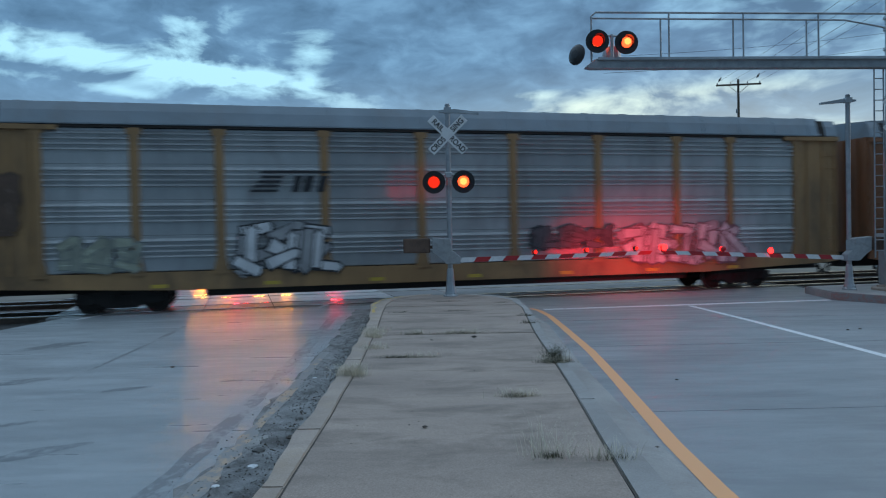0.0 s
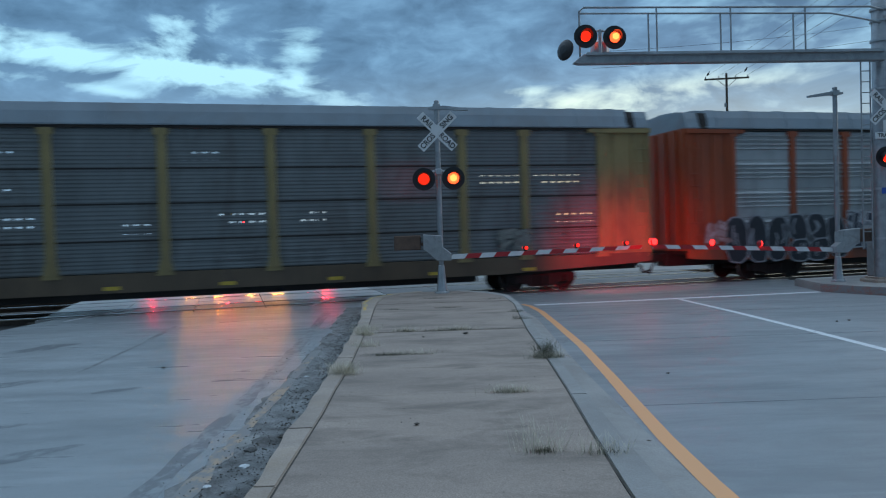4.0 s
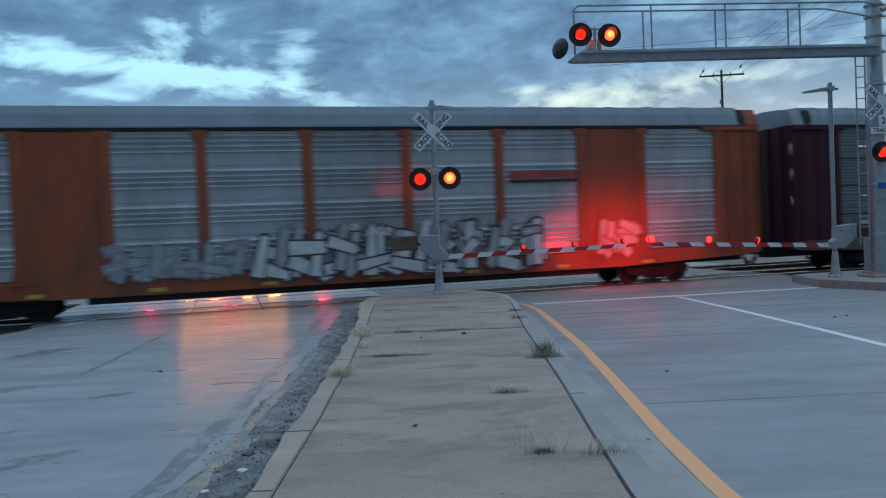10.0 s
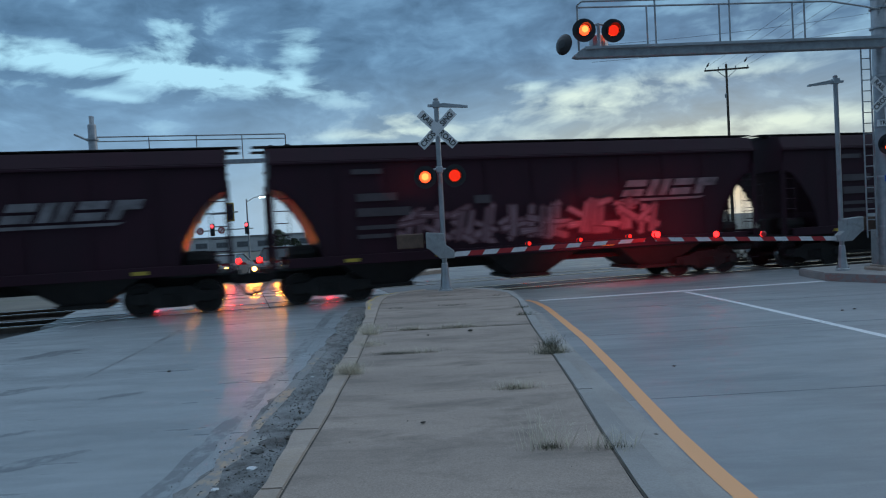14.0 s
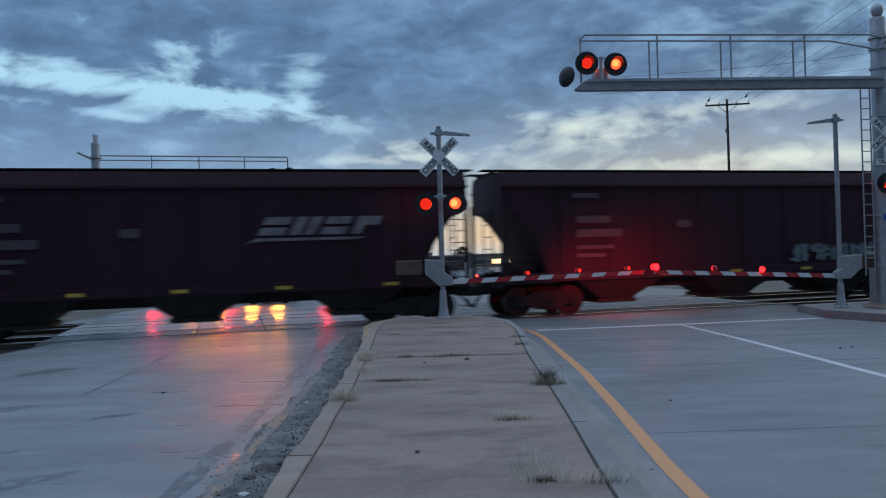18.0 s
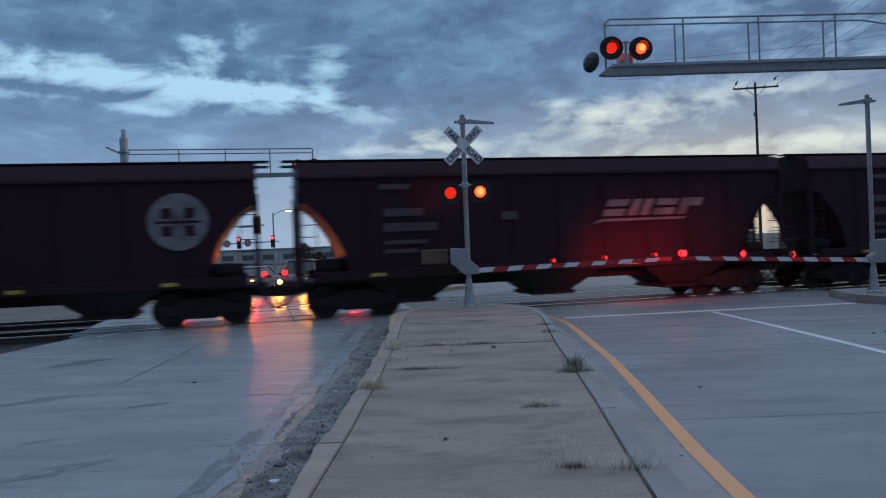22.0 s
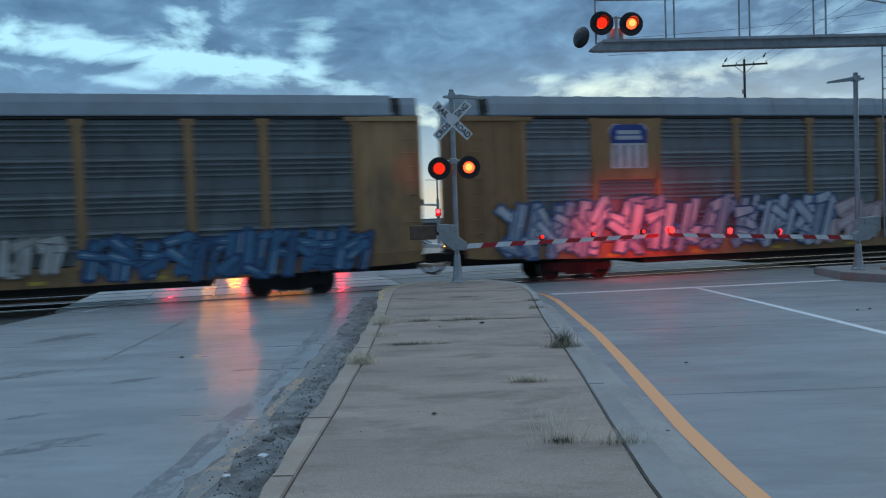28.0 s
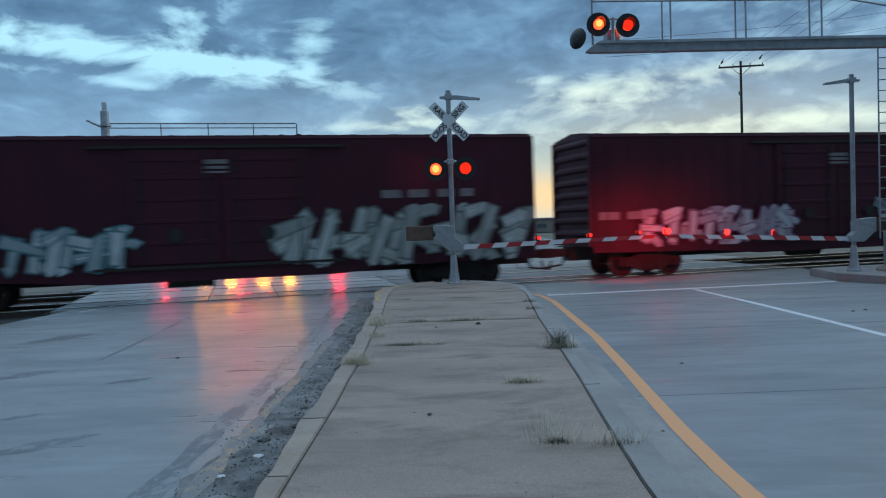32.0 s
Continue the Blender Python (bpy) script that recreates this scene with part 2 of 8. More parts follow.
def pavement_material(name, base, rough, wet, streak_scale, ripple=0.10):
    """Broom-finished concrete: slabs of uneven grey, tyre-dark lanes, a damp sheen in places."""
    m = bpy.data.materials.new(name)
    m.use_nodes = True
    n = Net(m.node_tree)
    tc = n.add("ShaderNodeTexCoord").outputs["Object"]
    big = n.noise(tc, 0.22, 5, 0.6)
    cloudy = n.noise(n.mapping(tc, (0.55, 1.5, 1)), 0.9, 6, 0.62, 2.0, 0.5)
    brush = n.noise(n.mapping(tc, (0.35, 3.4, 1)), streak_scale, 5, 0.6)
    grit = n.noise(tc, 70, 3, 0.65)
    stains = n.noise(n.mapping(tc, (0.8, 2.6, 1), (4, 9, 0)), 0.55, 7, 0.66, 2.1, 0.7)
    col = n.mix(1.0, (*base, 1), n.ramp(big, (0.3, 0.82), (0.7, 1.14)), "MULTIPLY")
    col = n.mix(1.0, col, n.ramp(cloudy, (0.3, 0.80), (0.55, 1.0), (0.75, 1.12)), "MULTIPLY")
    col = n.mix(1.0, col, n.ramp(brush, (0.3, 0.96), (0.7, 1.03)), "MULTIPLY")
    col = n.mix(1.0, col, n.ramp(grit, (0.25, 0.88), (0.75, 1.10)), "MULTIPLY")
    col = n.mix(n.ramp(stains, (0.50, 0.0), (0.64, 0.6)), col, (base[0] * 0.66, base[1] * 0.67, base[2] * 0.68, 1))
    b = n.add("ShaderNodeBsdfPrincipled")
    n.put(b.inputs["Base Color"], col)
    r = n.math("ADD", rough, n.math("MULTIPLY", n.math("SUBTRACT", brush, 0.5), 0.55))
    r = n.math("SUBTRACT", r, n.math("MULTIPLY", n.ramp(cloudy, (0.35, 0.0), (0.65, 1.0)), wet), clamp=True)
    n.put(b.inputs["Roughness"], r)
    b.inputs["Specular IOR Level"].default_value = 0.4
    bp = n.add("ShaderNodeBump")
    bp.inputs["Strength"].default_value = ripple
    bp.inputs["Distance"].default_value = 0.02 if ripple > 0.2 else 0.01
    n.put(bp.inputs["Height"], n.math("ADD", grit, n.math("MULTIPLY", brush, 0.8)))
    n.links.new(bp.outputs[0], b.inputs["Normal"])
    n.links.new(b.outputs[0], n.add("ShaderNodeOutputMaterial").inputs[0])
    return m


def worn_paint(name, colour, under, wear=0.5, rough=0.5):
    """Road paint, rubbed through to the concrete."""
    m = bpy.data.materials.new(name)
    m.use_nodes = True
    n = Net(m.node_tree)
    tc = n.add("ShaderNodeTexCoord").outputs["Object"]
    rub = n.noise(n.mapping(tc, (1, 0.5, 1)), 9, 7, 0.7)
    broad = n.noise(tc, 0.8, 3, 0.5)
    f = n.math("ADD", rub, n.math("MULTIPLY", n.math("SUBTRACT", broad, 0.5), 0.6))
    col = n.mix(n.ramp(f, (wear - 0.06, 0.0), (wear + 0.08, 1.0)), (*colour, 1), (*under, 1))
    b = n.add("ShaderNodeBsdfPrincipled")
    n.put(b.inputs["Base Color"], col)
    b.inputs["Roughness"].default_value = rough
    n.links.new(b.outputs[0], n.add("ShaderNodeOutputMaterial").inputs[0])
    return m


DAMP = pavement_material("damp_concrete_road", (0.35, 0.38, 0.395), 0.46, 0.14, 1.3, 0.26)
DRY = pavement_material("grey_concrete_road", (0.315, 0.33, 0.34), 0.50, 0.10, 1.6)
FAR_ROAD = pavement_material("far_asphalt", (0.16, 0.16, 0.165), 0.45, 0.12, 1.0)
MEDIAN = surface("median_concrete", (0.35, 0.28, 0.235), 0.8, vary=0.18, scale=0.7, speck=2.2, stain=(0.19, 0.155, 0.13), stain_amount=0.8, stain_scale=1.5, stretch=(0.6, 1.5, 1), bump=0.25, grain=90,
                 by_piece=0.05)
KERB = surface("kerb_concrete", (0.385, 0.315, 0.265), 0.8, vary=0.18, scale=2.0, stain=(0.36, 0.26, 0.16), stain_amount=0.35, stain_scale=1.1, bump=0.3, by_piece=0.06)
KERB_GREY = surface("grey_kerb_concrete", (0.34, 0.325, 0.31), 0.75, vary=0.16, scale=1.2, stain=(0.24, 0.22, 0.20), stain_amount=0.5, stain_scale=1.6, bump=0.25, by_piece=0.04)
GUTTER = surface("silted_gutter", (0.235, 0.235, 0.23), 0.85, vary=0.4, scale=4.0, stain=(0.075, 0.07, 0.066), stain_amount=0.9, stain_scale=2.6, bump=0.8, grain=45, stretch=(1, 0.6, 1))
ROAD_JOINT = surface("road_joint_grime", (0.20, 0.21, 0.215), 0.8, vary=0.4, scale=1.5, bump=0.1)
HAIRLINE = surface("hairline_dirt", (0.23, 0.18, 0.15), 0.9, vary=0.4, scale=3, bump=0.2)
JOINT = surface("joint_dirt", (0.085, 0.072, 0.06), 0.95, vary=0.4, scale=4, bump=0.4)
SOIL = surface("dry_ground", (0.17, 0.155, 0.13), 0.95, vary=0.3, scale=0.25, stain=(0.10, 0.11, 0.05), stain_amount=0.6, stain_scale=0.15, bump=0.4, grain=20)
BALLAST = surface("track_ballast", (0.10, 0.098, 0.095), 0.95, vary=0.45, scale=6, stain=(0.05, 0.04, 0.035), bump=1.0, grain=22, by_piece=0.3)
STONE = surface("loose_stone", (0.19, 0.185, 0.175), 0.9, vary=0.35, scale=5, bump=0.4, by_piece=0.4)
WHITE_LINE = worn_paint("white_road_paint", (0.82, 0.83, 0.84), (0.36, 0.37, 0.38), 0.66)
YELLOW_LINE = worn_paint("yellow_road_paint", (0.90, 0.43, 0.19), (0.48, 0.34, 0.25), 0.72)
KERB_YELLOW = worn_paint("yellow_kerb_paint", (0.62, 0.42, 0.10), (0.36, 0.32, 0.27), 0.54)
RED_KERB = worn_paint("faded_red_kerb_paint", (0.30, 0.17, 0.15), (0.24, 0.235, 0.235), 0.46)
RAIL = surface("rail_steel", (0.10, 0.075, 0.06), 0.7, metal=0.3, vary=0.3, scale=3)
RAIL_HEAD = surface("polished_rail_head", (0.60, 0.59, 0.57), 0.05, metal=1.0, vary=0.1, scale=3, bump=0.0, rough_vary=0.02)
TIE = surface("creosoted_tie", (0.055, 0.045, 0.038), 0.9, vary=0.4, scale=4, stretch=(1, 6, 1), by_piece=0.3)
WET_PANEL = surface("wet_crossing_concrete", (0.30, 0.30, 0.295), 0.42, spec=0.8, vary=0.2, scale=1.6, stain=(0.10, 0.095, 0.09), stain_amount=0.5, bump=0.25, grain=14, by_piece=0.08)
PANEL = surface("crossing_concrete", (0.16, 0.158, 0.155), 0.55, vary=0.18, scale=1.6, stain=(0.12, 0.115, 0.11), stain_amount=0.5, bump=0.15, by_piece=0.08)
GALV = surface("galvanised_steel", (0.36, 0.38, 0.40), 0.42, metal=0.65, vary=0.18, scale=4, stain=(0.22, 0.23, 0.24), stain_amount=0.5, stain_scale=3, bump=0.06)
ALU = surface("dull_aluminium", (0.44, 0.46, 0.48), 0.38, metal=0.7, vary=0.15, scale=3, stain=(0.2, 0.2, 0.2), bump=0.05)
BLACK = surface("black_enamel", (0.018, 0.018, 0.02), 0.38, vary=0.2, scale=5, bump=0.04)
SIGN_WHITE = surface("white_reflective_sheet", (0.74, 0.75, 0.76), 0.45, vary=0.06, scale=4, stain=(0.45, 0.43, 0.4), stain_amount=0.3, stain_scale=3, bump=0.02)
SIGN_BLACK = surface("black_sign_ink", (0.02, 0.02, 0.022), 0.5, vary=0.1, bump=0.0)
SIGN_BLUE = surface("blue_sign_sheet", (0.03, 0.10, 0.42), 0.5, vary=0.1, bump=0.0)
GATE_RED = surface("red_gate_tape", (0.42, 0.02, 0.025), 0.45, vary=0.12, scale=6, bump=0.03)
GATE_WHITE = surface("white_gate_tape", (0.70, 0.71, 0.72), 0.45, vary=0.08, scale=6, bump=0.03)
BOX_GREY = surface("grey_enamelled_case", (0.33, 0.35, 0.365), 0.5, metal=0.2, vary=0.15, scale=4, stain=(0.16, 0.14, 0.12), stain_amount=0.4, stain_scale=4, bump=0.06)
SEAM = worn_paint("tar_seam", (0.18, 0.192, 0.20), (0.305, 0.332, 0.345), 0.50, 0.42)
OLD_YELLOW = worn_paint("rubbed_yellow_paint", (0.44, 0.32, 0.22), (0.24, 0.24, 0.235), 0.43)
RUST_BOX = surface("rusty_counterweight", (0.12, 0.075, 0.055), 0.75, vary=0.3, scale=5, bump=0.2)
POLE_WOOD = surface("weathered_pole", (0.085, 0.07, 0.055), 0.9, vary=0.3, scale=3, stretch=(4, 4, 0.4), bump=0.4)
WIRE = surface("black_wire", (0.03, 0.03, 0.032), 0.6, bump=0)
LENS_ON = glowing("lit_red_lens", (1.0, 0.075, 0.02), 3.2)
LENS_CORE = glowing("lit_lamp_core", (1.0, 0.20, 0.045), 3.8)
LENS_DIM = glowing("dim_red_lens", (0.95, 0.03, 0.012), 1.05)
GATE_GLOW = glowing("gate_lamp_lens", (1.0, 0.012, 0.012), 8.0)
GATE_DIM = glowing("dim_gate_lamp_lens", (1.0, 0.02, 0.015), 2.2)
SIGNAL_RED = glowing("red_traffic_light", (1.0, 0.04, 0.05), 6.0)
HEADLIGHT = glowing("amber_headlight", (1.0, 0.42, 0.08), 14.0)
TAIL = glowing("red_tail_light", (1.0, 0.04, 0.03), 12.0)
STREET_GLOW = glowing("street_lamp_glow", (0.85, 0.95, 1.0), 14.0)
WINDOW_GLOW = glowing("lit_shop_window", (1.0, 0.66, 0.28), 3.0)


# ---------------------------------------------------------------- mesh helpers
def mesh_of(name, bm, *mats, smooth=False):
    me = bpy.data.meshes.new(name)
    bm.normal_update()
    bm.to_mesh(me)
    bm.free()
    for m in mats:
        me.materials.append(m)
    if smooth:
        for p in me.polygons:
            p.use_smooth = True
    return me


def part(name, bm, material, parent=None, label="", smooth=False, at=None):
    """Links a bmesh as one mesh object under a thing or a part."""
    mats = material if isinstance(material, (list, tuple)) else (material,)
    ob = new(name, mesh_of(name, bm, *mats, smooth=smooth))
    if parent is not None:
        ob.parent = parent
    if at is not None:
        ob.matrix_basis = at
    if label:
        ob["label"] = label
    return ob


def thing(name, label, category, at=None, group="", kind=""):
    ob = new(name)
    ob.empty_display_size = 0.2
    if at is not None:
        ob.matrix_basis = at
    return tagged(ob, label, category, group, kind)


def box(bm, x0, x1, y0, y1, z0, z1, mi=0, bevel=0.0):
    vs = [bm.verts.new((x, y, z)) for z in (z0, z1) for x, y in ((x0, y0), (x1, y0), (x1, y1), (x0, y1))]
    fs = [bm.faces.new([vs[i] for i in q]) for q in ((3, 2, 1, 0), (4, 5, 6, 7), (0, 1, 5, 4), (1, 2, 6, 5), (2, 3, 7, 6), (3, 0, 4, 7))]
    for f in fs:
        f.material_index = mi
    if bevel:
        bmesh.ops.bevel(bm, geom=list({e for f in fs for e in f.edges}), offset=bevel, segments=1, affect="EDGES")
    return fs


def tube(bm, p0, p1, r0, r1=None, n=10, mi=0, caps=True):
    p0, p1 = Vector(p0), Vector(p1)
    r1 = r0 if r1 is None else r1
    d = (p1 - p0).normalized()
    a = d.orthogonal().normalized()
    b = d.cross(a)
    ring = [(a * math.cos(2 * math.pi * i / n) + b * math.sin(2 * math.pi * i / n)) for i in range(n)]
    v0, v1 = [bm.verts.new(p0 + r * r0) for r in ring], [bm.verts.new(p1 + r * r1) for r in ring]
    for i in range(n):
        bm.faces.new((v0[i], v0[(i + 1) % n], v1[(i + 1) % n], v1[i])).material_index = mi
    if caps:
        bm.faces.new(v0[::-1]).material_index = mi
        bm.faces.new(v1).material_index = mi


def bend(bm, pts, r, n=6, mi=0):
    """One bent tube through points, with mitred corners and closed ends."""
    pts = [Vector(p) for p in pts]
    rings, side = [], None
    for i, p in enumerate(pts):
        d = (pts[min(i + 1, len(pts) - 1)] - pts[max(i - 1, 0)]).normalized()
        side = d.orthogonal().normalized() if side is None else (side - d * side.dot(d)).normalized()
        up = d.cross(side)
        rings.append([bm.verts.new(p + (side * math.cos(2 * math.pi * k / n) + up * math.sin(2 * math.pi * k / n)) * r) for k in range(n)])
    for a, b in zip(rings, rings[1:]):
        for k in range(n):
            bm.faces.new((a[k], a[(k + 1) % n], b[(k + 1) % n], b[k])).material_index = mi
    bm.faces.new(rings[0][::-1]).material_index = mi
    bm.faces.new(rings[-1]).material_index = mi


def prism(bm, outline, lo, hi, axis="z", mi=0):
    """A closed outline pushed along an axis: outline in the other two coordinates, in the order of their letters."""
    def place(a, b, c):
        return {"x": (c, a, b), "y": (a, c, b), "z": (a, b, c)}[axis]
    v0, v1 = [bm.verts.new(place(a, b, lo)) for a, b in outline], [bm.verts.new(place(a, b, hi)) for a, b in outline]
    k = len(outline)
    made = [bm.faces.new([v0[i], v0[(i + 1) % k], v1[(i + 1) % k], v1[i]]) for i in range(k)]
    made += [bm.faces.new(v0[::-1]), bm.faces.new(v1)]
    for f in made:
        f.material_index = mi
    bmesh.ops.recalc_face_normals(bm, faces=made)
    return made


def lathe(bm, profile, centre, axis, n=20, mi=0):
    """Rings of (radius, distance along axis) round a line."""
    c, d = Vector(centre), Vector(axis).normalized()
    a = d.orthogonal().normalized()
    b = d.cross(a)
    rings = [[bm.verts.new(c + d * h + (a * math.cos(2 * math.pi * i / n) + b * math.sin(2 * math.pi * i / n)) * max(r, 1e-4)) for i in range(n)] for r, h in profile]
    for s, t in zip(rings, rings[1:]):
        for i in range(n):
            bm.faces.new((s[i], s[(i + 1) % n], t[(i + 1) % n], t[i])).material_index = mi


def words(text, size, material, parent, at, name="lettering", depth=0.002, squeeze=1.0):
    cu = bpy.data.curves.new(name, "FONT")
    cu.body, cu.size, cu.extrude, cu.align_x, cu.align_y = text, size, depth, "CENTER", "CENTER"
    cu.offset = size * 0.022
    tmp = bpy.data.objects.new("tmp", cu)
    me = bpy.data.meshes.new_from_object(tmp)
    bpy.data.objects.remove(tmp)
    me.transform(Matrix.Diagonal((squeeze, 1, 1, 1)))
    me.materials.clear()
    me.materials.append(material)
    ob = new(name, me)
    ob.parent, ob.matrix_basis = parent, at
    return ob

# ---------------------------------------------------------------- ground, roads, median, tracks
DEPTH = 1.2                                     # the fall of the road is given in steps of this many metres
TURN = 14.9                                    # the tracks cross the road askew
U = Vector((math.cos(radians(TURN)), math.sin(radians(TURN)), 0))
N = Vector((-U.y, U.x, 0))
SIDE = Vector((0, 22.94, 0))                    # where the near sides of the cars pass x = 0
RAIL_Z = -0.44
TRACKS = (1.55, 5.85)


def on_track(s, off, z=0.0):
    p = SIDE + U * s + N * off
    return Vector((p.x, p.y, z))


def gz(y):
    """The road falls gently towards the tracks, then lies level."""
    fall = 0.03 * max(min(y / DEPTH - 28.0, 24.0), 0.0)
    return -0.15 - 0.018 * max(min(y / DEPTH, 17.0), -14.0) - fall


def sheet(name, xs, ys, height, material, label, category, kind="structure"):
    bm = bmesh.new()
    grid = [[bm.verts.new((x, y, height(x, y))) for x in xs] for y in ys]
    for r0, r1 in zip(grid, grid[1:]):
        for i in range(len(xs) - 1):
            bm.faces.new((r0[i], r0[i + 1], r1[i + 1], r1[i]))
    return tagged(part(name, bm, material), label, category, kind=kind)


def spread(a, b, k):
    return [a + (b - a) * i / k for i in range(k + 1)]


far_x = [-3000, -800, -250, -90] + spread(-40, 60, 50) + [120, 300, 900, 3000]
far_y = [-2500, -600, -120, -40] + spread(-14, 60, 74) + [90, 150, 300, 800, 3000]
sheet("ground", far_x, far_y, lambda x, y: gz(y) - 0.26 + 0.03 * noise.noise((x * 0.3, y * 0.3, 0)), SOIL, "dry bare ground with thin grass along the railway", "ground")


def near_edge(x):
    """The y at which the crossing begins, a little before the near rail."""
    return SIDE.y + x * math.tan(radians(TURN)) + 0.25


def strip(name, x0, x1, y0, y1, lift, material, label, category, nx=8, ny=100):
    """A road sheet with thickness; y0 and y1 may be functions of x."""
    bm = bmesh.new()
    f0, f1 = (y0 if callable(y0) else lambda x: y0), (y1 if callable(y1) else lambda x: y1)
    rows = []
    for j in range(ny + 1):
        row = []
        for x in spread(x0, x1, nx):
            y = f0(x) + (f1(x) - f0(x)) * j / ny
            row.append(bm.verts.new((x, y, gz(y) + lift)))
        rows.append(row)
    for r0, r1 in zip(rows, rows[1:]):
        for i in range(nx):
            bm.faces.new((r0[i], r0[i + 1], r1[i + 1], r1[i]))
    rim = [e for e in bm.edges if e.is_boundary]
    ext = bmesh.ops.extrude_edge_only(bm, edges=rim)
    for v in ext["geom"]:
        if isinstance(v, bmesh.types.BMVert):
            v.co.z -= 0.2
    bmesh.ops.recalc_face_normals(bm, faces=bm.faces)
    return tagged(part(name, bm, material), label, category, kind="structure")


strip("road_oncoming", -10.2, -1.6, -40, near_edge, 0.0, DAMP, "damp grey concrete road with tyre stains and a wet sheen", "road")
strip("road_outbound", 1.2, 12.2, -40, near_edge, 0.0, DRY, "smooth grey concrete road approaching the crossing", "road")


def far_edge(x):
    return SIDE.y + x * math.tan(radians(TURN)) + 7.6


strip("road_beyond", -13.5, 13.5, far_edge, lambda x: 260, 0.0, FAR_ROAD, "asphalt road beyond the railway", "road", ny=110)

# edge and crossing joints of the outbound road
for y in (7.75, 12.73, 17.05):
    bm = bmesh.new()
    prism(bm, [(1.9, y - 0.004), (12.2, y + 0.096), (12.2, y + 0.104), (1.9, y + 0.004)], gz(y) - 0.02, gz(y) + 0.002)
    tagged(part("road_joint", bm, ROAD_JOINT), "narrow grey joint across the concrete road", "joint", kind="structure")


def ribbon(name, pts, width, material, label, lift=0.0025, kind="structure", category="road marking", ragged=0.0):
    """A painted line along points on the road."""
    bm = bmesh.new()
    left, right = [], []
    for i, (x, y) in enumerate(pts):
        a, b = pts[max(i - 1, 0)], pts[min(i + 1, len(pts) - 1)]
        d = Vector((b[0] - a[0], b[1] - a[1], 0)).normalized()
        s = Vector((-d.y, d.x, 0)) * width / 2 * (1 + ragged * noise.noise((y * 2.9, width * 40, 0)))
        left.append(bm.verts.new((x + s.x, y + s.y, gz(y) + lift)))
        right.append(bm.verts.new((x - s.x, y - s.y, gz(y) + lift)))
    for i in range(len(pts) - 1):
        bm.faces.new((left[i], left[i + 1], right[i + 1], right[i]))
    bmesh.ops.recalc_face_normals(bm, faces=bm.faces)
    return tagged(part(name, bm, material), label, category, kind=kind)


def smooth_line(knots, k=6):
    out = []
    for (a, b) in zip(knots, knots[1:]):
        out += [(a[0] + (b[0] - a[0]) * i / k, a[1] + (b[1] - a[1]) * i / k) for i in range(k)]
    return out + [knots[-1]]


ribbon("edge_line", smooth_line([(1.80, -24), (1.84, 0), (1.90, 5.3), (1.95, 6.5), (2.035, 7.7), (2.17, 9.5), (2.345, 12.2), (2.46, 15.7), (2.53, 18.2), (2.47, 19.8), (2.32, 20.5)]), 0.15,
       YELLOW_LINE, "worn yellow edge line curving along the median")
ribbon("stop_line", [(2.62, 20.031), (6.4, 20.559), (10.8, 21.172)], 0.30, WHITE_LINE, "worn white stop line before the railway", 0.008)
ribbon("lane_line", smooth_line([(6.2, -24), (6.42, 10), (6.52, 13), (6.60, 16.5), (6.60, 20.4)]), 0.15, WHITE_LINE, "white lane line on the outbound road")
ribbon("edge_line", [(-3.62, 22.037), (-3.30, 24.739)], 0.16, WHITE_LINE, "short white pavement mark at the tracks")
ribbon("edge_line", [(-9.6, 19.695), (-9.1, 23.177)], 0.14, WHITE_LINE, "short white pavement mark at the tracks")
ribbon("lane_line", smooth_line([(-5.35, -2.402), (-5.30, 7.566)]), 0.07, JOINT, "dark tarred joint in the damp concrete road")
ribbon("lane_line", smooth_line([(-5.2, 10.328), (-5.30, 11.529), (-5.62, 14.651)]), 0.07, SEAM, "dark tarred joint in the damp concrete road")
ribbon("lane_line", smooth_line([(-5.64, 14.771), (-6.0, 17.533)]), 0.12, SEAM, "rubbed-out lane line on the damp road")
# a dark seam beside the gutter of the oncoming road
ribbon("road_joint", smooth_line([(-2.12, -4.804), (-2.12, 5.044), (-2.16, 6.965), (-2.25, 9.607), (-2.42, 13.21), (-2.85, 19.815)]), 0.20, SEAM, "rough dark seam along the gutter", 0.002, category="joint", ragged=0.9)

ribbon("edge_line", smooth_line([(-1.80, 2.402), (-1.80, 5.044), (-1.84, 6.965), (-1.90, 9.607), (-2.0, 12.609)]), 0.13, OLD_YELLOW, "rubbed remains of yellow edge paint along the gutter", 0.0145, ragged=0.9)
# wet smears on the oncoming road, and a pale patch in the gutter
SMEAR = worn_paint("wet_smear", (0.17, 0.187, 0.20), (0.305, 0.332, 0.345), 0.54, 0.42)
PATCH = surface("patched_concrete", (0.30, 0.295, 0.28), 0.8, vary=0.2, scale=3, bump=0.3)


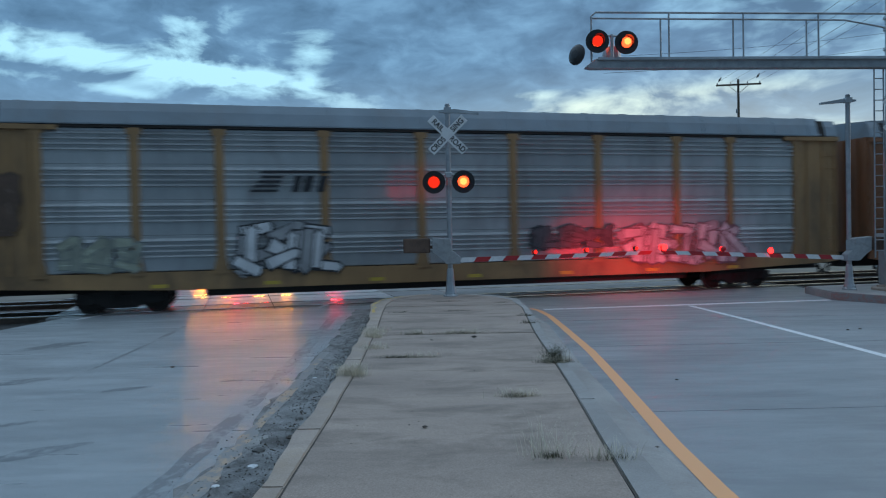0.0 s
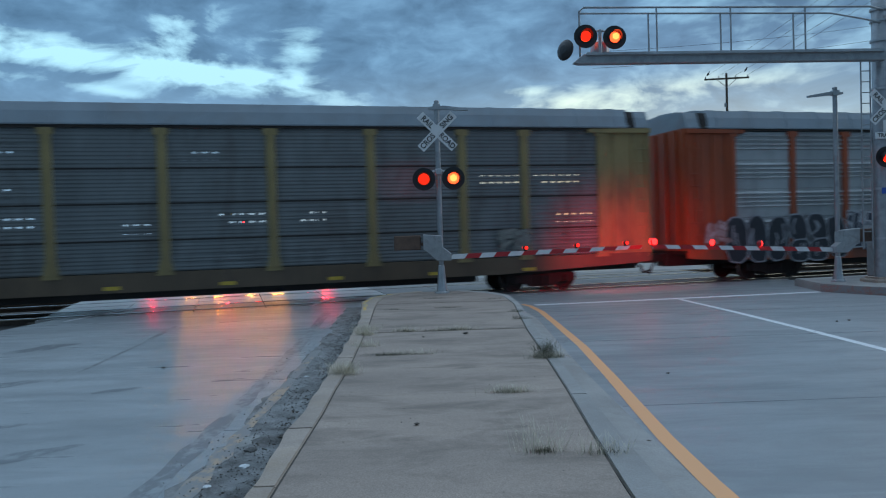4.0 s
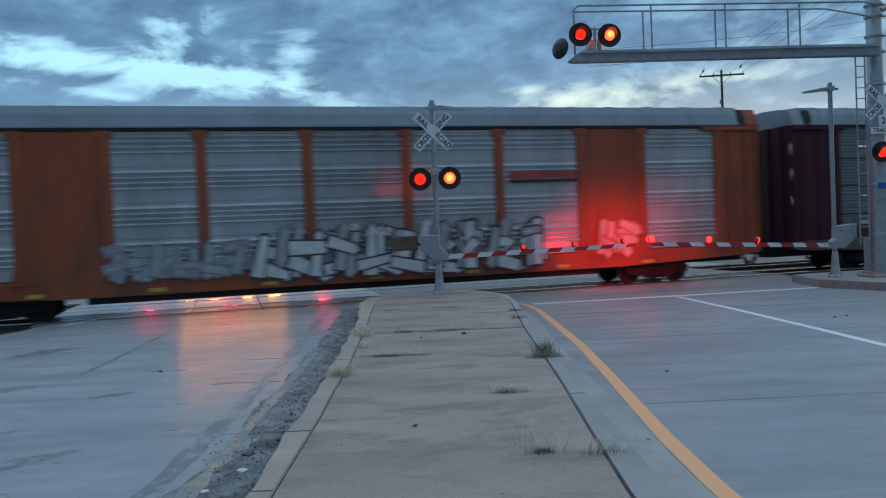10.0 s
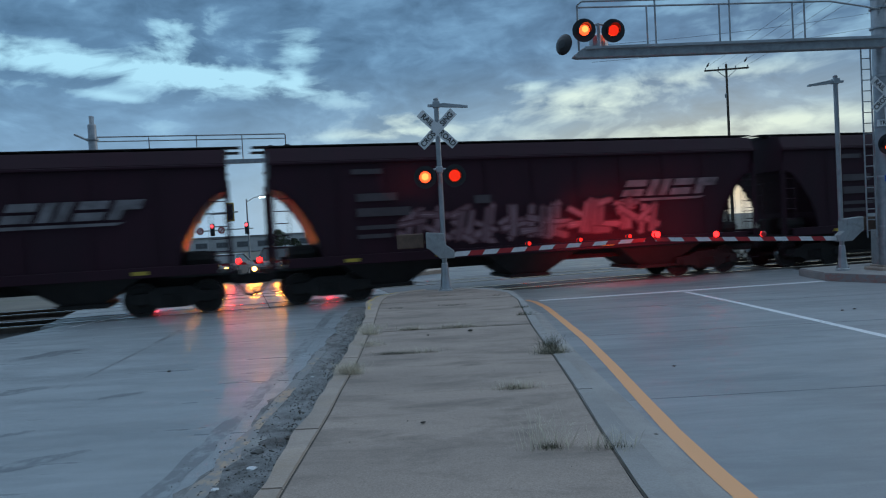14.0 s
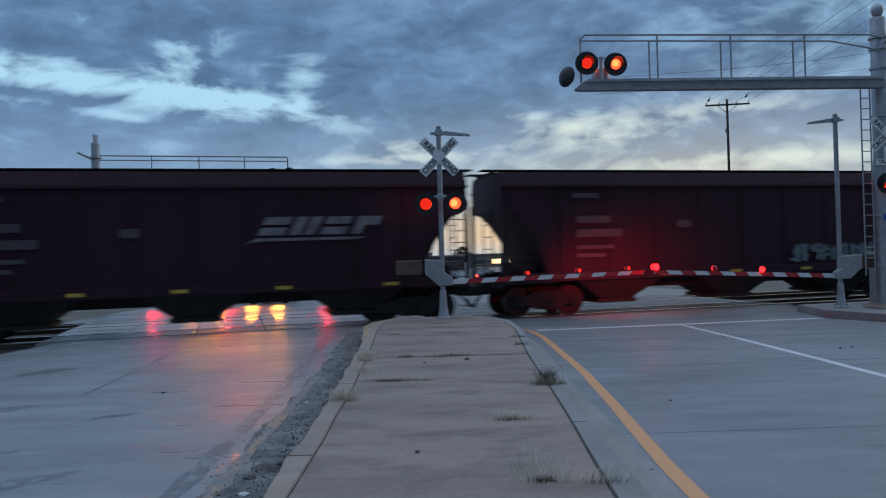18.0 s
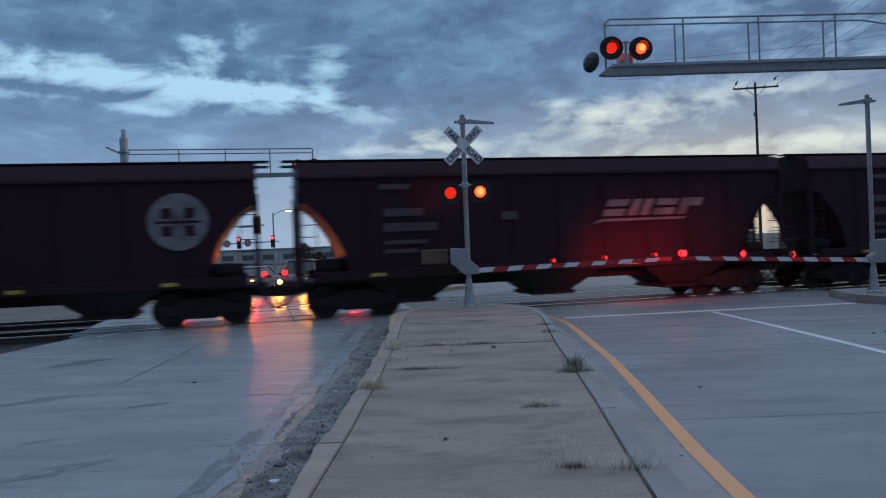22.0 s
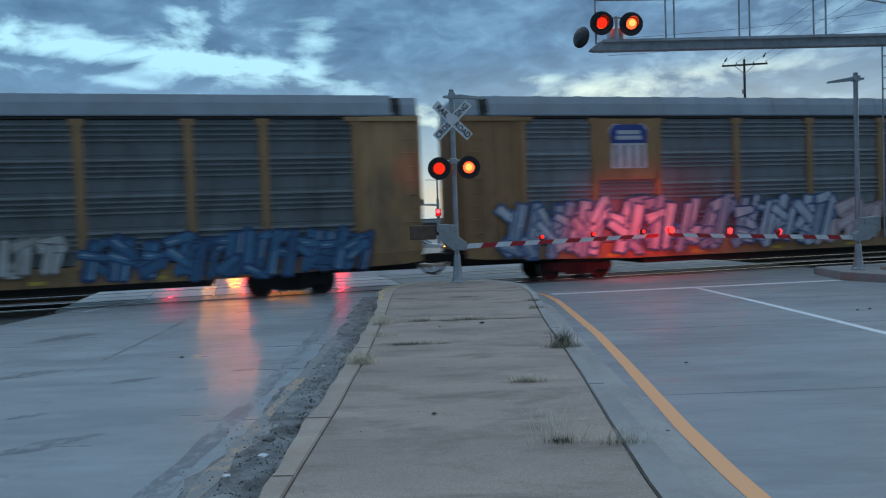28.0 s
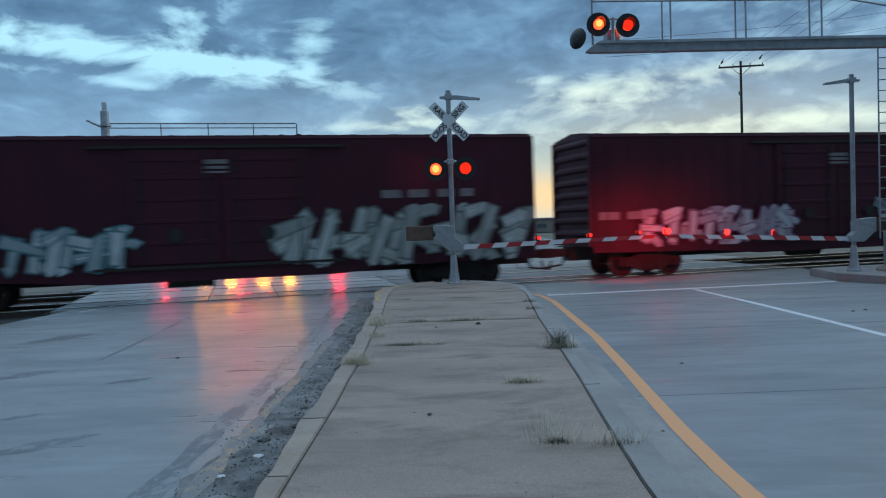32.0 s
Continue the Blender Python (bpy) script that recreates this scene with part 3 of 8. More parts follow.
def smear(x0, y0, x1, y1, width, seed, material=SMEAR, label="dark wet smear on the concrete road", lift=0.0015):
    r = random.Random(seed)
    a, b = Vector((x0, y0, 0)), Vector((x1, y1, 0))
    d = (b - a).normalized()
    s = Vector((-d.y, d.x, 0))
    k = 9
    edge = [(i / k, 0.25 + 0.75 * math.sin(math.pi * i / k)) for i in range(k + 1)]
    pts = [a.lerp(b, u) + s * width * 0.5 * v * r.uniform(0.55, 1.2) for u, v in edge] + [a.lerp(b, u) - s * width * 0.5 * v * r.uniform(0.55, 1.2) for u, v in reversed(edge)]
    bm = bmesh.new()
    bm.faces.new([bm.verts.new((p.x, p.y, gz(p.y) + lift)) for p in pts])
    bmesh.ops.triangulate(bm, faces=bm.faces)
    bmesh.ops.recalc_face_normals(bm, faces=bm.faces)
    tagged(part("road_stain", bm, material), label, "stain", kind="structure")


for i, (x0, y0, x1, y1, wd) in enumerate(((-4.05, 6.245, -3.25, 6.941, 0.14), (-4.58, 7.638, -4.26, 7.878, 0.08), (-7.75, 13.57, -6.95, 14.891, 0.34), (-4.3, 9.427, -3.8, 9.787, 0.12), (-6.3, 9.847, -5.4, 10.688, 0.2), (-8.6, 11.048, -7.4, 12.009, 0.3))):
    smear(x0, y0, x1, y1, wd * 2.2, i + 2)
smear(-1.90, 6.365, -1.68, 7.025, 0.22, 20, PATCH, "pale concrete patch in the gutter", 0.0135)
smear(-1.80, 4.684, -1.55, 5.164, 0.2, 21, PATCH, "pale concrete patch in the gutter", 0.0135)
# ---- the median: slabs between kerbs
RIGHT_EDGE = [(-9.607, 1.36), (4.443, 1.38), (5.884, 1.40), (9.367, 1.48), (12.009, 1.58), (16.152, 1.80), (18.254, 1.78), (19.455, 1.40), (20.295, 0.60)]
LEFT_EDGE = [(-9.6, -1.22), (5.1, -1.20), (6.1, -1.24), (6.8, -1.235), (7.15, -1.215), (8.4, -1.255), (9.9, -1.29), (12.0, -1.345), (14.4, -1.43), (17.5, -1.71), (18.73, -1.62), (19.8, -1.10), (20.3, -0.40)]
RIGHT_JOINT = [(-9.607, 1.10), (4.503, 1.13), (5.884, 1.19), (7.386, 1.27), (9.127, 1.34), (12.009, 1.43), (16.152, 1.66), (18.014, 1.60), (19.214, 1.20), (19.935, 0.55)]
LEFT_JOINT = [(-9.6, -1.03), (4.95, -1.04), (6.8, -1.03), (7.75, -1.05), (9.0, -1.05), (11.4, -1.12), (13.1, -1.165), (15.9, -1.29), (17.4, -1.33), (18.5, -1.28), (19.45, -0.90), (19.93, -0.35)]


def along(table, y):
    for (y0, x0), (y1, x1) in zip(table, table[1:]):
        if y <= y1:
            return x0 + (x1 - x0) * (y - y0) / (y1 - y0)
    return table[-1][1]


# the silted gutter
bm = bmesh.new()
ys = spread(-7.2, 21.0, 140)
outer = [(-7.2, -1.86), (4.8, -1.86), (7.0, -1.93), (9.0, -1.97), (11.6, -2.02), (15.6, -2.2), (21.0, -2.5)]
rim = [(along(LEFT_EDGE, min(y, 17.5)) + 0.06, y) for y in ys] + [(along(outer, y) + 0.10 * noise.noise((4.4, y * 1.1, 0)) + 0.07 * noise.noise((8.4, y * 4.3, 0)), y) for y in reversed(ys)]
vs = [bm.verts.new((x, y, gz(y) + 0.012)) for x, y in rim]
bm.faces.new(vs)
bmesh.ops.triangulate(bm, faces=bm.faces)
tagged(part("gutter", bm, GUTTER), "dark silted gutter with gravel and litter", "gutter", kind="structure")


median = thing("median", "raised concrete traffic median, weathered, with weedy joints", "median", kind="structure")


def slab(name, left, right, y0, y1, top, material, gap=0.012, drop=0.55, bevel=0.006):
    k = max(8, round((y1 - y0) / 0.16))
    ys = spread(y0 + gap, y1 - gap, k)
    outline = [(left(y), y) for y in ys] + [(right(y), y) for y in reversed(ys)]
    bm = bmesh.new()
    prism(bm, outline, top - drop, top)
    edges = [e for e in bm.edges if all(abs(v.co.z - top) < 1e-5 for v in e.verts)]
    bmesh.ops.bevel(bm, geom=edges, offset=bevel, segments=2, affect="EDGES")
    return part(name, bm, material, median)


JOINTS_Y = (-9.607, -6.845, -2.102, 2.642, 12.129, 16.873, 19.935)
for i, (y0, y1) in enumerate(zip(JOINTS_Y, JOINTS_Y[1:])):
    slab("slab", lambda y: along(LEFT_JOINT, y) + 0.005, lambda y: along(RIGHT_JOINT, y) - 0.006, y0, y1, 0.004 * ((i * 7) % 3 - 1), MEDIAN, gap=0.008)
for i, (y0, y1) in enumerate(zip((-9.607, -6.005, -2.402, 1.201, 4.804, 6.245, 9.727, 13.45, 18.614), (-6.005, -2.402, 1.201, 4.804, 6.245, 9.727, 13.45, 18.614, 20.295))):
    slab("kerb", lambda y: along(LEFT_EDGE, y) + 0.035 * noise.noise((3.1, y * 1.7, 0)) + 0.022 * max(noise.noise((9.2, y * 5.0, 0)), 0.0), lambda y: along(LEFT_JOINT, y) - 0.005, y0, y1, 0.006, KERB, gap=0.008, bevel=0.009)
for i, (y0, y1) in enumerate(zip((-9.607, -4.804, 0, 3.843, 7.205, 10.928, 14.651), (-4.804, 0, 3.843, 7.205, 10.928, 14.651, 20.295))):
    slab("kerb", lambda y: along(RIGHT_JOINT, y) + 0.007, lambda y: along(RIGHT_EDGE, y), y0, y1, 0.0, KERB_GREY, gap=0.006, bevel=0.009)
bm = bmesh.new()
for (ya, xa), (yb, xb) in zip(LEFT_EDGE[-4:-1], LEFT_EDGE[-3:]):
    bm.faces.new([bm.verts.new(v) for v in ((xa - 0.006, ya, -0.4), (xb - 0.006, yb, -0.4), (xb - 0.006, yb, -0.004), (xa - 0.006, ya, -0.004))])
part("kerb_paint", bm, KERB_YELLOW, median, "worn yellow paint on the kerb face")
bm = bmesh.new()
ys = spread(15.6, 19.6, 20)
for y0, y1 in zip(ys, ys[1:]):
    w0, w1 = (0.05 + 0.09 * abs(noise.noise((1.7, y * 2.3, 0))) for y in (y0, y1))
    bm.faces.new([bm.verts.new(v) for v in ((along(LEFT_EDGE, y0) + 0.045, y0, 0.0095), (along(LEFT_EDGE, y0) + 0.045 + w0, y0, 0.0095), (along(LEFT_EDGE, y1) + 0.045 + w1, y1, 0.0095), (along(LEFT_EDGE, y1) + 0.045, y1, 0.0095))])
part("kerb_paint", bm, KERB_YELLOW, median, "worn yellow paint on the kerb top")
# apron of concrete between the right kerb and the yellow line
bm = bmesh.new()
ys = spread(-9.607, 19.935, 24)
lo_e = [bm.verts.new((along(RIGHT_EDGE, y) - 0.05, y, gz(y) + 0.05)) for y in ys]
hi_e = [bm.verts.new((along(RIGHT_EDGE, y) + 0.42, y, gz(y) + 0.008)) for y in ys]
for i in range(24):
    bm.faces.new((lo_e[i], hi_e[i], hi_e[i + 1], lo_e[i + 1]))
part("gutter_pan", bm, KERB_GREY, median)
bm = bmesh.new()
ys = spread(-9.487, 19.815, 24)
for table in (LEFT_JOINT, RIGHT_JOINT):
    a = [bm.verts.new((along(table, y) - 0.010, y, -0.006)) for y in ys]
    b = [bm.verts.new((along(table, y) + 0.010, y, -0.006)) for y in ys]
    for i in range(24):
        bm.faces.new((a[i], b[i], b[i + 1], a[i + 1]))
for y in JOINTS_Y[1:-1]:
    box(bm, along(LEFT_JOINT, y), along(RIGHT_JOINT, y), y - 0.012, y + 0.012, -0.06, -0.014)
part("joint_filler", bm, JOINT, median, "dark dirt packed in the joints")
bm = bmesh.new()
pts = [(-1.0 + 2.25 * i / 16, 7.40 + 0.012 * noise.noise((i * 0.7, 0, 0))) for i in range(17)]
for (a, b), (c, d) in zip(pts, pts[1:]):
    bm.faces.new([bm.verts.new(v) for v in ((a, b - 0.0035, 0.0065), (c, d - 0.0035, 0.0065), (c, d + 0.0035, 0.0065), (a, b + 0.0035, 0.0065))])
part("hairline", bm, HAIRLINE, median, "hairline joint across the slab")
# cracks across the slabs
for x0, x1, y in ((-0.75, -0.05, 9.859), (0.0, 0.55, 15.612), (-0.2, 0.35, 17.893), (-0.2, 0.1, 12.0)):
    bm = bmesh.new()
    pts = [(x0 + (x1 - x0) * i / 9, y + random.uniform(-0.03, 0.03)) for i in range(10)]
    for (a, b), (c, d) in zip(pts, pts[1:]):
        q = [bm.verts.new(v) for v in ((a, b - 0.012, 0.0075), (c, d - 0.012, 0.0075), (c, d + 0.012, 0.0075), (a, b + 0.012, 0.0075))]
        bm.faces.new(q)
    part("crack", bm, JOINT, median, "dirt-filled crack across a slab")

# ---- railway: ballast, rails, ties, crossing panels
def band(bm, s0, s1, o0, o1, z0, z1, mi=0):
    ps = [on_track(s, o, 0) for s, o in ((s0, o0), (s1, o0), (s1, o1), (s0, o1))]
    v = [bm.verts.new((p.x, p.y, z)) for z in (z0, z1) for p in ps]
    for q in ((3, 2, 1, 0), (4, 5, 6, 7), (0, 1, 5, 4), (1, 2, 6, 5), (2, 3, 7, 6), (3, 0, 4, 7)):
        bm.faces.new([v[i] for i in q]).material_index = mi


def ballast(name, s0, s1, k):
    bm = bmesh.new()
    offs = [-1.9, -1.0, -0.2, 0.6, 2.5, 3.7, 4.9, 6.8, 7.6, 8.6, 9.6]
    hs = [-0.80, -0.72, -0.62, -0.60, -0.60, -0.66, -0.60, -0.60, -0.63, -0.72, -0.82]
    rows = []
    for s in spread(s0, s1, k):
        row = []
        for o, h in zip(offs, hs):
            p = on_track(s, o)
            row.append(bm.verts.new((p.x, p.y, h + 0.035 * noise.noise((p.x * 2.1, p.y * 2.1, 3)))))
        rows.append(row)
    for r0, r1 in zip(rows, rows[1:]):
        for i in range(len(offs) - 1):
            bm.faces.new((r0[i], r1[i], r1[i + 1], r0[i + 1]))
    bmesh.ops.recalc_face_normals(bm, faces=bm.faces)
    return tagged(part(name, bm, BALLAST), "dark crushed-stone ballast under the tracks", "ballast", kind="stuff")


ballast("ballast", -420, -10.4, 220)
ballast("ballast", 12.6, 420, 220)
for c in TRACKS:
    for o in (-0.7525, 0.7525):
        rail = thing("rail", "long steel rail with a polished head", "rail", group="rails of the two tracks", kind="structure")
        bm = bmesh.new()
        band(bm, -420, 420, c + o - 0.07, c + o + 0.07, RAIL_Z - 0.17, RAIL_Z - 0.155)
        band(bm, -420, 420, c + o - 0.01, c + o + 0.01, RAIL_Z - 0.155, RAIL_Z - 0.035)
        part("rail_web", bm, RAIL, rail)
        bm = bmesh.new()
        band(bm, -420, 420, c + o - 0.036, c + o + 0.036, RAIL_Z - 0.035, RAIL_Z)
        part("rail_head", bm, RAIL_HEAD, rail, "polished steel rail head")
bm = bmesh.new()
box(bm, -0.11, 0.11, -1.3, 1.3, -0.18, 0.0, bevel=0.01)
tie_mesh = mesh_of("railroad_tie", bm, TIE)
for c in TRACKS:
    for s in [-10.8 - 0.55 * i for i in range(34)] + [13.1 + 0.55 * i for i in range(34)]:
        tie = tagged(new("railroad_tie", tie_mesh), "creosoted timber tie bedded in ballast", "railroad tie", "ties of the tracks")
        tie.matrix_basis = Matrix.Translation(on_track(s, c, RAIL_Z - 0.172 + random.uniform(-0.008, 0.006))) @ pose(0, 0, 0, 0, 0, TURN + random.uniform(-0.7, 0.7))

crossing = thing("grade_crossing", "concrete panel grade crossing laid between the rails", "crossing", kind="structure")
lanes = [(-1.3, 0.70), (0.90, 2.20), (2.40, 3.68), (3.72, 5.00), (5.20, 6.50), (6.70, 8.3)]
for o0, o1 in lanes:
    for s in range(-11, 13, 2):
        if o0 < 0:
            o0 = 0.10
        bm = bmesh.new()
        band(bm, s + 0.012, s + 1.988, o0, o1, RAIL_Z - 0.25, RAIL_Z - 0.016 + random.uniform(-0.003, 0.003))
        part("panel", bm, WET_PANEL if s < -1 else PANEL, crossing)
bm = bmesh.new()
band(bm, -11.2, 13.2, 0.05, 8.3, RAIL_Z - 0.4, RAIL_Z - 0.07)
part("flangeway", bm, JOINT, crossing, "dark grooves beside the rails")

# ---------------------------------------------------------------- crossing signals
DRUMS = []                                      # flasher drums and the phase at which each shows its lit side


def flasher(mast, x, y, z, phase, size=0.29, toward=-1, back=False):
    """A round-backed flashing lamp with a hood; an added drum, lit on one side, turns to imitate the flashing."""
    bm = bmesh.new()
    lathe(bm, [(0.0, 0.055), (0.10, 0.05), (0.16, 0.02), (size * 0.96, 0.012), (size, 0.0), (size, -0.012), (0.165, -0.006), (0.16, -0.05)], (x, y, z), (0, toward * -1, 0), 28)
    unit = part("flasher_light", bm, BLACK, mast, "black round-backed flashing light")
    bm = bmesh.new()
    k = 14
    for r in (0.165, 0.172):
        a = [bm.verts.new((x + r * math.cos(math.pi * (i / k * 1.25 - 0.125)), y + toward * 0.02, z + r * math.sin(math.pi * (i / k * 1.25 - 0.125)))) for i in range(k + 1)]
        b = [bm.verts.new((x + r * math.cos(math.pi * (i / k * 1.25 - 0.125)), y + toward * (0.12 + 0.20 * math.sin(math.pi * i / k)), z + r * math.sin(math.pi * (i / k * 1.25 - 0.125)) - 0.02)) for i in range(k + 1)]
        for i in range(k):
            bm.faces.new((a[i], a[i + 1], b[i + 1], b[i]))
    part("hood", bm, BLACK, unit)
    bm = bmesh.new()
    bmesh.ops.create_uvsphere(bm, u_segments=40, v_segments=24, radius=0.145)
    for f in bm.faces:
        c = f.calc_center_median()
        out = c.y * toward / 0.145
        f.material_index = 1 if out > 0.80 else 0 if out > 0.0 else 2
    drum = part("flasher_drum", bm, (LENS_ON, LENS_CORE, LENS_DIM), unit, "half-glowing red ball, added to turn in place of the lamp's flashing", smooth=True, at=pose(x, y + toward * 0.03, z))
    DRUMS.append((drum, x, y + toward * 0.03, z, phase))
    return unit


def blade(mast, letters_a, letters_b, y, z, turn, name="crossbuck_blade", toward=-1):
    bm = bmesh.new()
    box(bm, -0.61, 0.61, -0.004, 0.004, -0.114, 0.114, bevel=0.003)
    at = Matrix.Translation((0, y, z)) @ (pose(0, 0, 0, 0, turn, 0) if toward < 0 else pose(0, 0, 0, 0, -turn, 180))
    b = part(name, bm, SIGN_WHITE, mast, "white reflective crossbuck blade", at=at)
    for text, x in ((letters_a, -0.345), (letters_b, 0.345)):
        if text:
            words(text, 0.195, SIGN_BLACK, b, pose(x, -0.0065, 0, 90), squeeze=0.90)
    return b


def crossbuck(mast, y, z, toward=-1, front=True):
    d = 0.006 * toward
    blade(mast, "RAIL", "ROAD", y, z, 45, toward=toward)
    blade(mast, "CROS", "SING", y + d * 1.6, z, -45, toward=toward)


def gate_mast(label, at, top, light_z, buck_z, side, arm_end, lamps, foot=0.0, group="crossing gates", facing=-1, lights=True, phase=0.85, buck=True, bar_sign=1, blink={}, blink_side=-1, bright=True, lens=0.055):
    """A gate mast: pole on a flared foot, mechanism case with counterweight, and a striped arm lying across the lane."""
    m = thing("crossing_gate", label, "crossing gate", Matrix.Translation(at), group)
    f = facing
    bm = bmesh.new()
    lathe(bm, [(0.065, 0.72), (0.065, top)], (0, 0, 0), (0, 0, 1), 16)
    lathe(bm, [(0.001, top + 0.05), (0.05, top + 0.045), (0.072, top), (0.065, top - 0.002)], (0, 0, 0), (0, 0, 1), 16)
    part("mast", bm, GALV, m, smooth=True)
    bm = bmesh.new()
    lathe(bm, [(0.20, 0.0), (0.20, 0.05), (0.15, 0.08), (0.115, 0.30), (0.085, 0.72), (0.065, 0.74)], (0, 0, foot), (0, 0, 1), 12)
    for a in range(4):
        tube(bm, (0.16 * math.cos(a * 1.571 + 0.785), 0.16 * math.sin(a * 1.571 + 0.785), foot), (0.16 * math.cos(a * 1.571 + 0.785), 0.16 * math.sin(a * 1.571 + 0.785), foot + 0.12), 0.018, n=6)
    part("mast_foot", bm, ALU, m)
    bm = bmesh.new()
    s = bar_sign
    prism(bm, [(-0.22 * s, top - 0.17), (0.80 * s, top - 0.24), (0.80 * s, top - 0.19), (0.20 * s, top - 0.10), (-0.22 * s, top - 0.12)], -0.05, 0.05, "y")
    box(bm, -0.09, 0.09, -0.09, 0.09, top - 0.2, top - 0.06)
    part("top_bracket", bm, ALU, m, "tapered bracket at the mast top")
    if buck:
        crossbuck(m, 0.09 * f, buck_z, f)
        bm = bmesh.new()
        tube(bm, (0, 0, buck_z), (0, 0.09 * f, buck_z), 0.03, n=8)
        part("sign_clamp", bm, GALV, m)
    if lights:
        bm = bmesh.new()
        bend(bm, [(-0.37, 0.04 * f, light_z + 0.13), (-0.12, 0.02 * f, light_z + 0.19), (0.12, 0.02 * f, light_z + 0.19), (0.37, 0.04 * f, light_z + 0.13)], 0.028, 8)
        box(bm, -0.09, 0.09, -0.09, 0.09, light_z + 0.10, light_z + 0.26, bevel=0.02)
        part("light_arm", bm, ALU, m)
        flasher(m, -0.375, 0.12 * f, light_z, phase, toward=f)
        flasher(m, 0.375, 0.12 * f, light_z, phase + 0.6, toward=f)
    # mechanism
    bm = bmesh.new()
    prism(bm, [(-0.44 * side, 1.54), (0.02 * side, 1.50), (0.06 * side, 1.20), (0.26 * side, 1.04), (0.26 * side, 0.86), (-0.10 * side, 0.86), (-0.36 * side, 1.10), (-0.44 * side, 1.14)], 0.07 * f, 0.40 * f, "y")
    bmesh.ops.bevel(bm, geom=bm.edges[:], offset=0.015, segments=1, affect="EDGES")
    case = part("mechanism_case", bm, BOX_GREY, m, "grey gate mechanism case")
    bm = bmesh.new()
    box(bm, -0.30, -0.05, 0.402 * f, 0.415 * f, 1.16, 1.46) if f > 0 else box(bm, -0.30, -0.05, 0.415 * f, 0.402 * f, 1.16, 1.46)
    part("case_door", bm, BOX_GREY, case)
    bm = bmesh.new()
    x0, x1 = sorted((-0.50 * side, -1.18 * side))
    box(bm, x0, x1, 0.10 if f > 0 else -0.26, 0.26 if f > 0 else -0.10, 1.15, 1.52, bevel=0.02)
    box(bm, min(-0.1 * side, -0.6 * side), max(-0.1 * side, -0.6 * side), -0.04, 0.0, 1.25, 1.33)
    part("counterweight", bm, RUST_BOX, m, "rusty brown counterweight plate")
    # the arm: alternating stripes, each a piece of its own on a thin spar
    p0, p1 = Vector((0.26 * side, 0.2 * f, 0.95)), Vector(arm_end)
    length = (p1 - p0).length
    yaw = math.degrees(math.atan2(p1.y - p0.y, p1.x - p0.x))
    rise = math.degrees(math.asin((p1.z - p0.z) / length))
    pivot = Matrix.Translation(p0) @ pose(0, 0, 0, 0, 0, yaw) @ pose(0, 0, 0, 0, -rise, 0)
    bm = bmesh.new()
    box(bm, 0, length, -0.014, 0.014, -0.05, 0.045)
    arm = part("gate_arm", bm, ALU, m, "striped red and white gate arm", at=pivot)
    k = round(length / 0.40)
    for i in range(k):
        bm = bmesh.new()
        a, b = length * i / k, length * (i + 1) / k
        h = 0.062 - 0.012 * i / k
        prism(bm, [(a - 0.05, -h), (b - 0.05, -h), (b + 0.05, h), (a + 0.05, h)], -0.019, 0.019, "y")
        part("stripe", bm, GATE_WHITE if i % 2 == 0 else GATE_RED, arm)
    for d in lamps:
        bm = bmesh.new()
        box(bm, d - 0.05, d + 0.05, -0.03, 0.03, 0.05, 0.085, bevel=0.008)
        lathe(bm, [(0.001, -0.075), (0.055, -0.075), (0.06, -0.04), (0.055, 0.02), (0.001, 0.02)], (d, 0.02, 0.135), (0, 1, 0), 14)
        lamp_case = part("gate_lamp", bm, BLACK, arm)
        if d in blink:
            # an added ball, bright on one side, turns to imitate the blinking
            bm = bmesh.new()
            bmesh.ops.create_uvsphere(bm, u_segments=16, v_segments=8, radius=0.085)
            for f in bm.faces:
                f.material_index = 0 if f.calc_center_median().y * blink_side > 0 else 1
            drum = part("lamp_drum", bm, (GATE_GLOW, GATE_RED), lamp_case, "half-glowing red ball, added to turn in place of the gate lamp's blinking", smooth=True, at=pose(d, -0.03 * blink_side * -1, 0.135))
            DRUMS.append((drum, d, 0.03 * blink_side, 0.135, blink[d]))
            continue
        for y in (-0.065, 0.05):
            bm = bmesh.new()
            lathe(bm, [(0.001, -0.012), (lens, -0.008), (lens * 1.1, 0.004), (0.001, 0.005)], (d, y * 1.3, 0.135), (0, 1, 0), 14)
            part("gate_lamp_lens", bm, GATE_GLOW if bright else GATE_DIM, lamp_case, "glowing red gate lamp lens")
    return m


MED = (0.17, 19.455, -0.02)
gate_mast("galvanised gate mast on the median with crossbuck and flashing lights", MED, 4.90, 2.94, 4.14, 1, (5.55, 1.46, 1.00), (2.05, 3.55, 5.05), group="crossing gates", bright=False, lens=0.045)
gate_mast("galvanised crossing gate mast beside the road with a lowered striped arm", (11.68, 21.86, -0.24), 5.58, 3.2, 4.4, -1, (-5.85, -1.62, 1.24), (2.45, 3.95, 5.75), lights=False, buck=False, bar_sign=-1, blink={2.45: 0.1, 3.95: 0.7}, blink_side=1, lens=0.078)
# red light of the gate lamps and of the rear-facing signal lamps
RED = (1.0, 0.012, 0.02)
for x, y, z, e in ((5.6, 21.74, 1.10, 270), (7.5, 22.1, 1.15, 170)):
    spot = beam("gate_lamp_light", (x, y, z), (x - 0.1, y + 3.0, z - 0.45), e, RED, 108)
    spot.data.spot_blend = 1.0
for x, y in ((5.75, 20.66), (7.62, 20.9)):
    lamp("gate_lamp_light", (x, y, 1.2), 4.5, RED, 0.06)
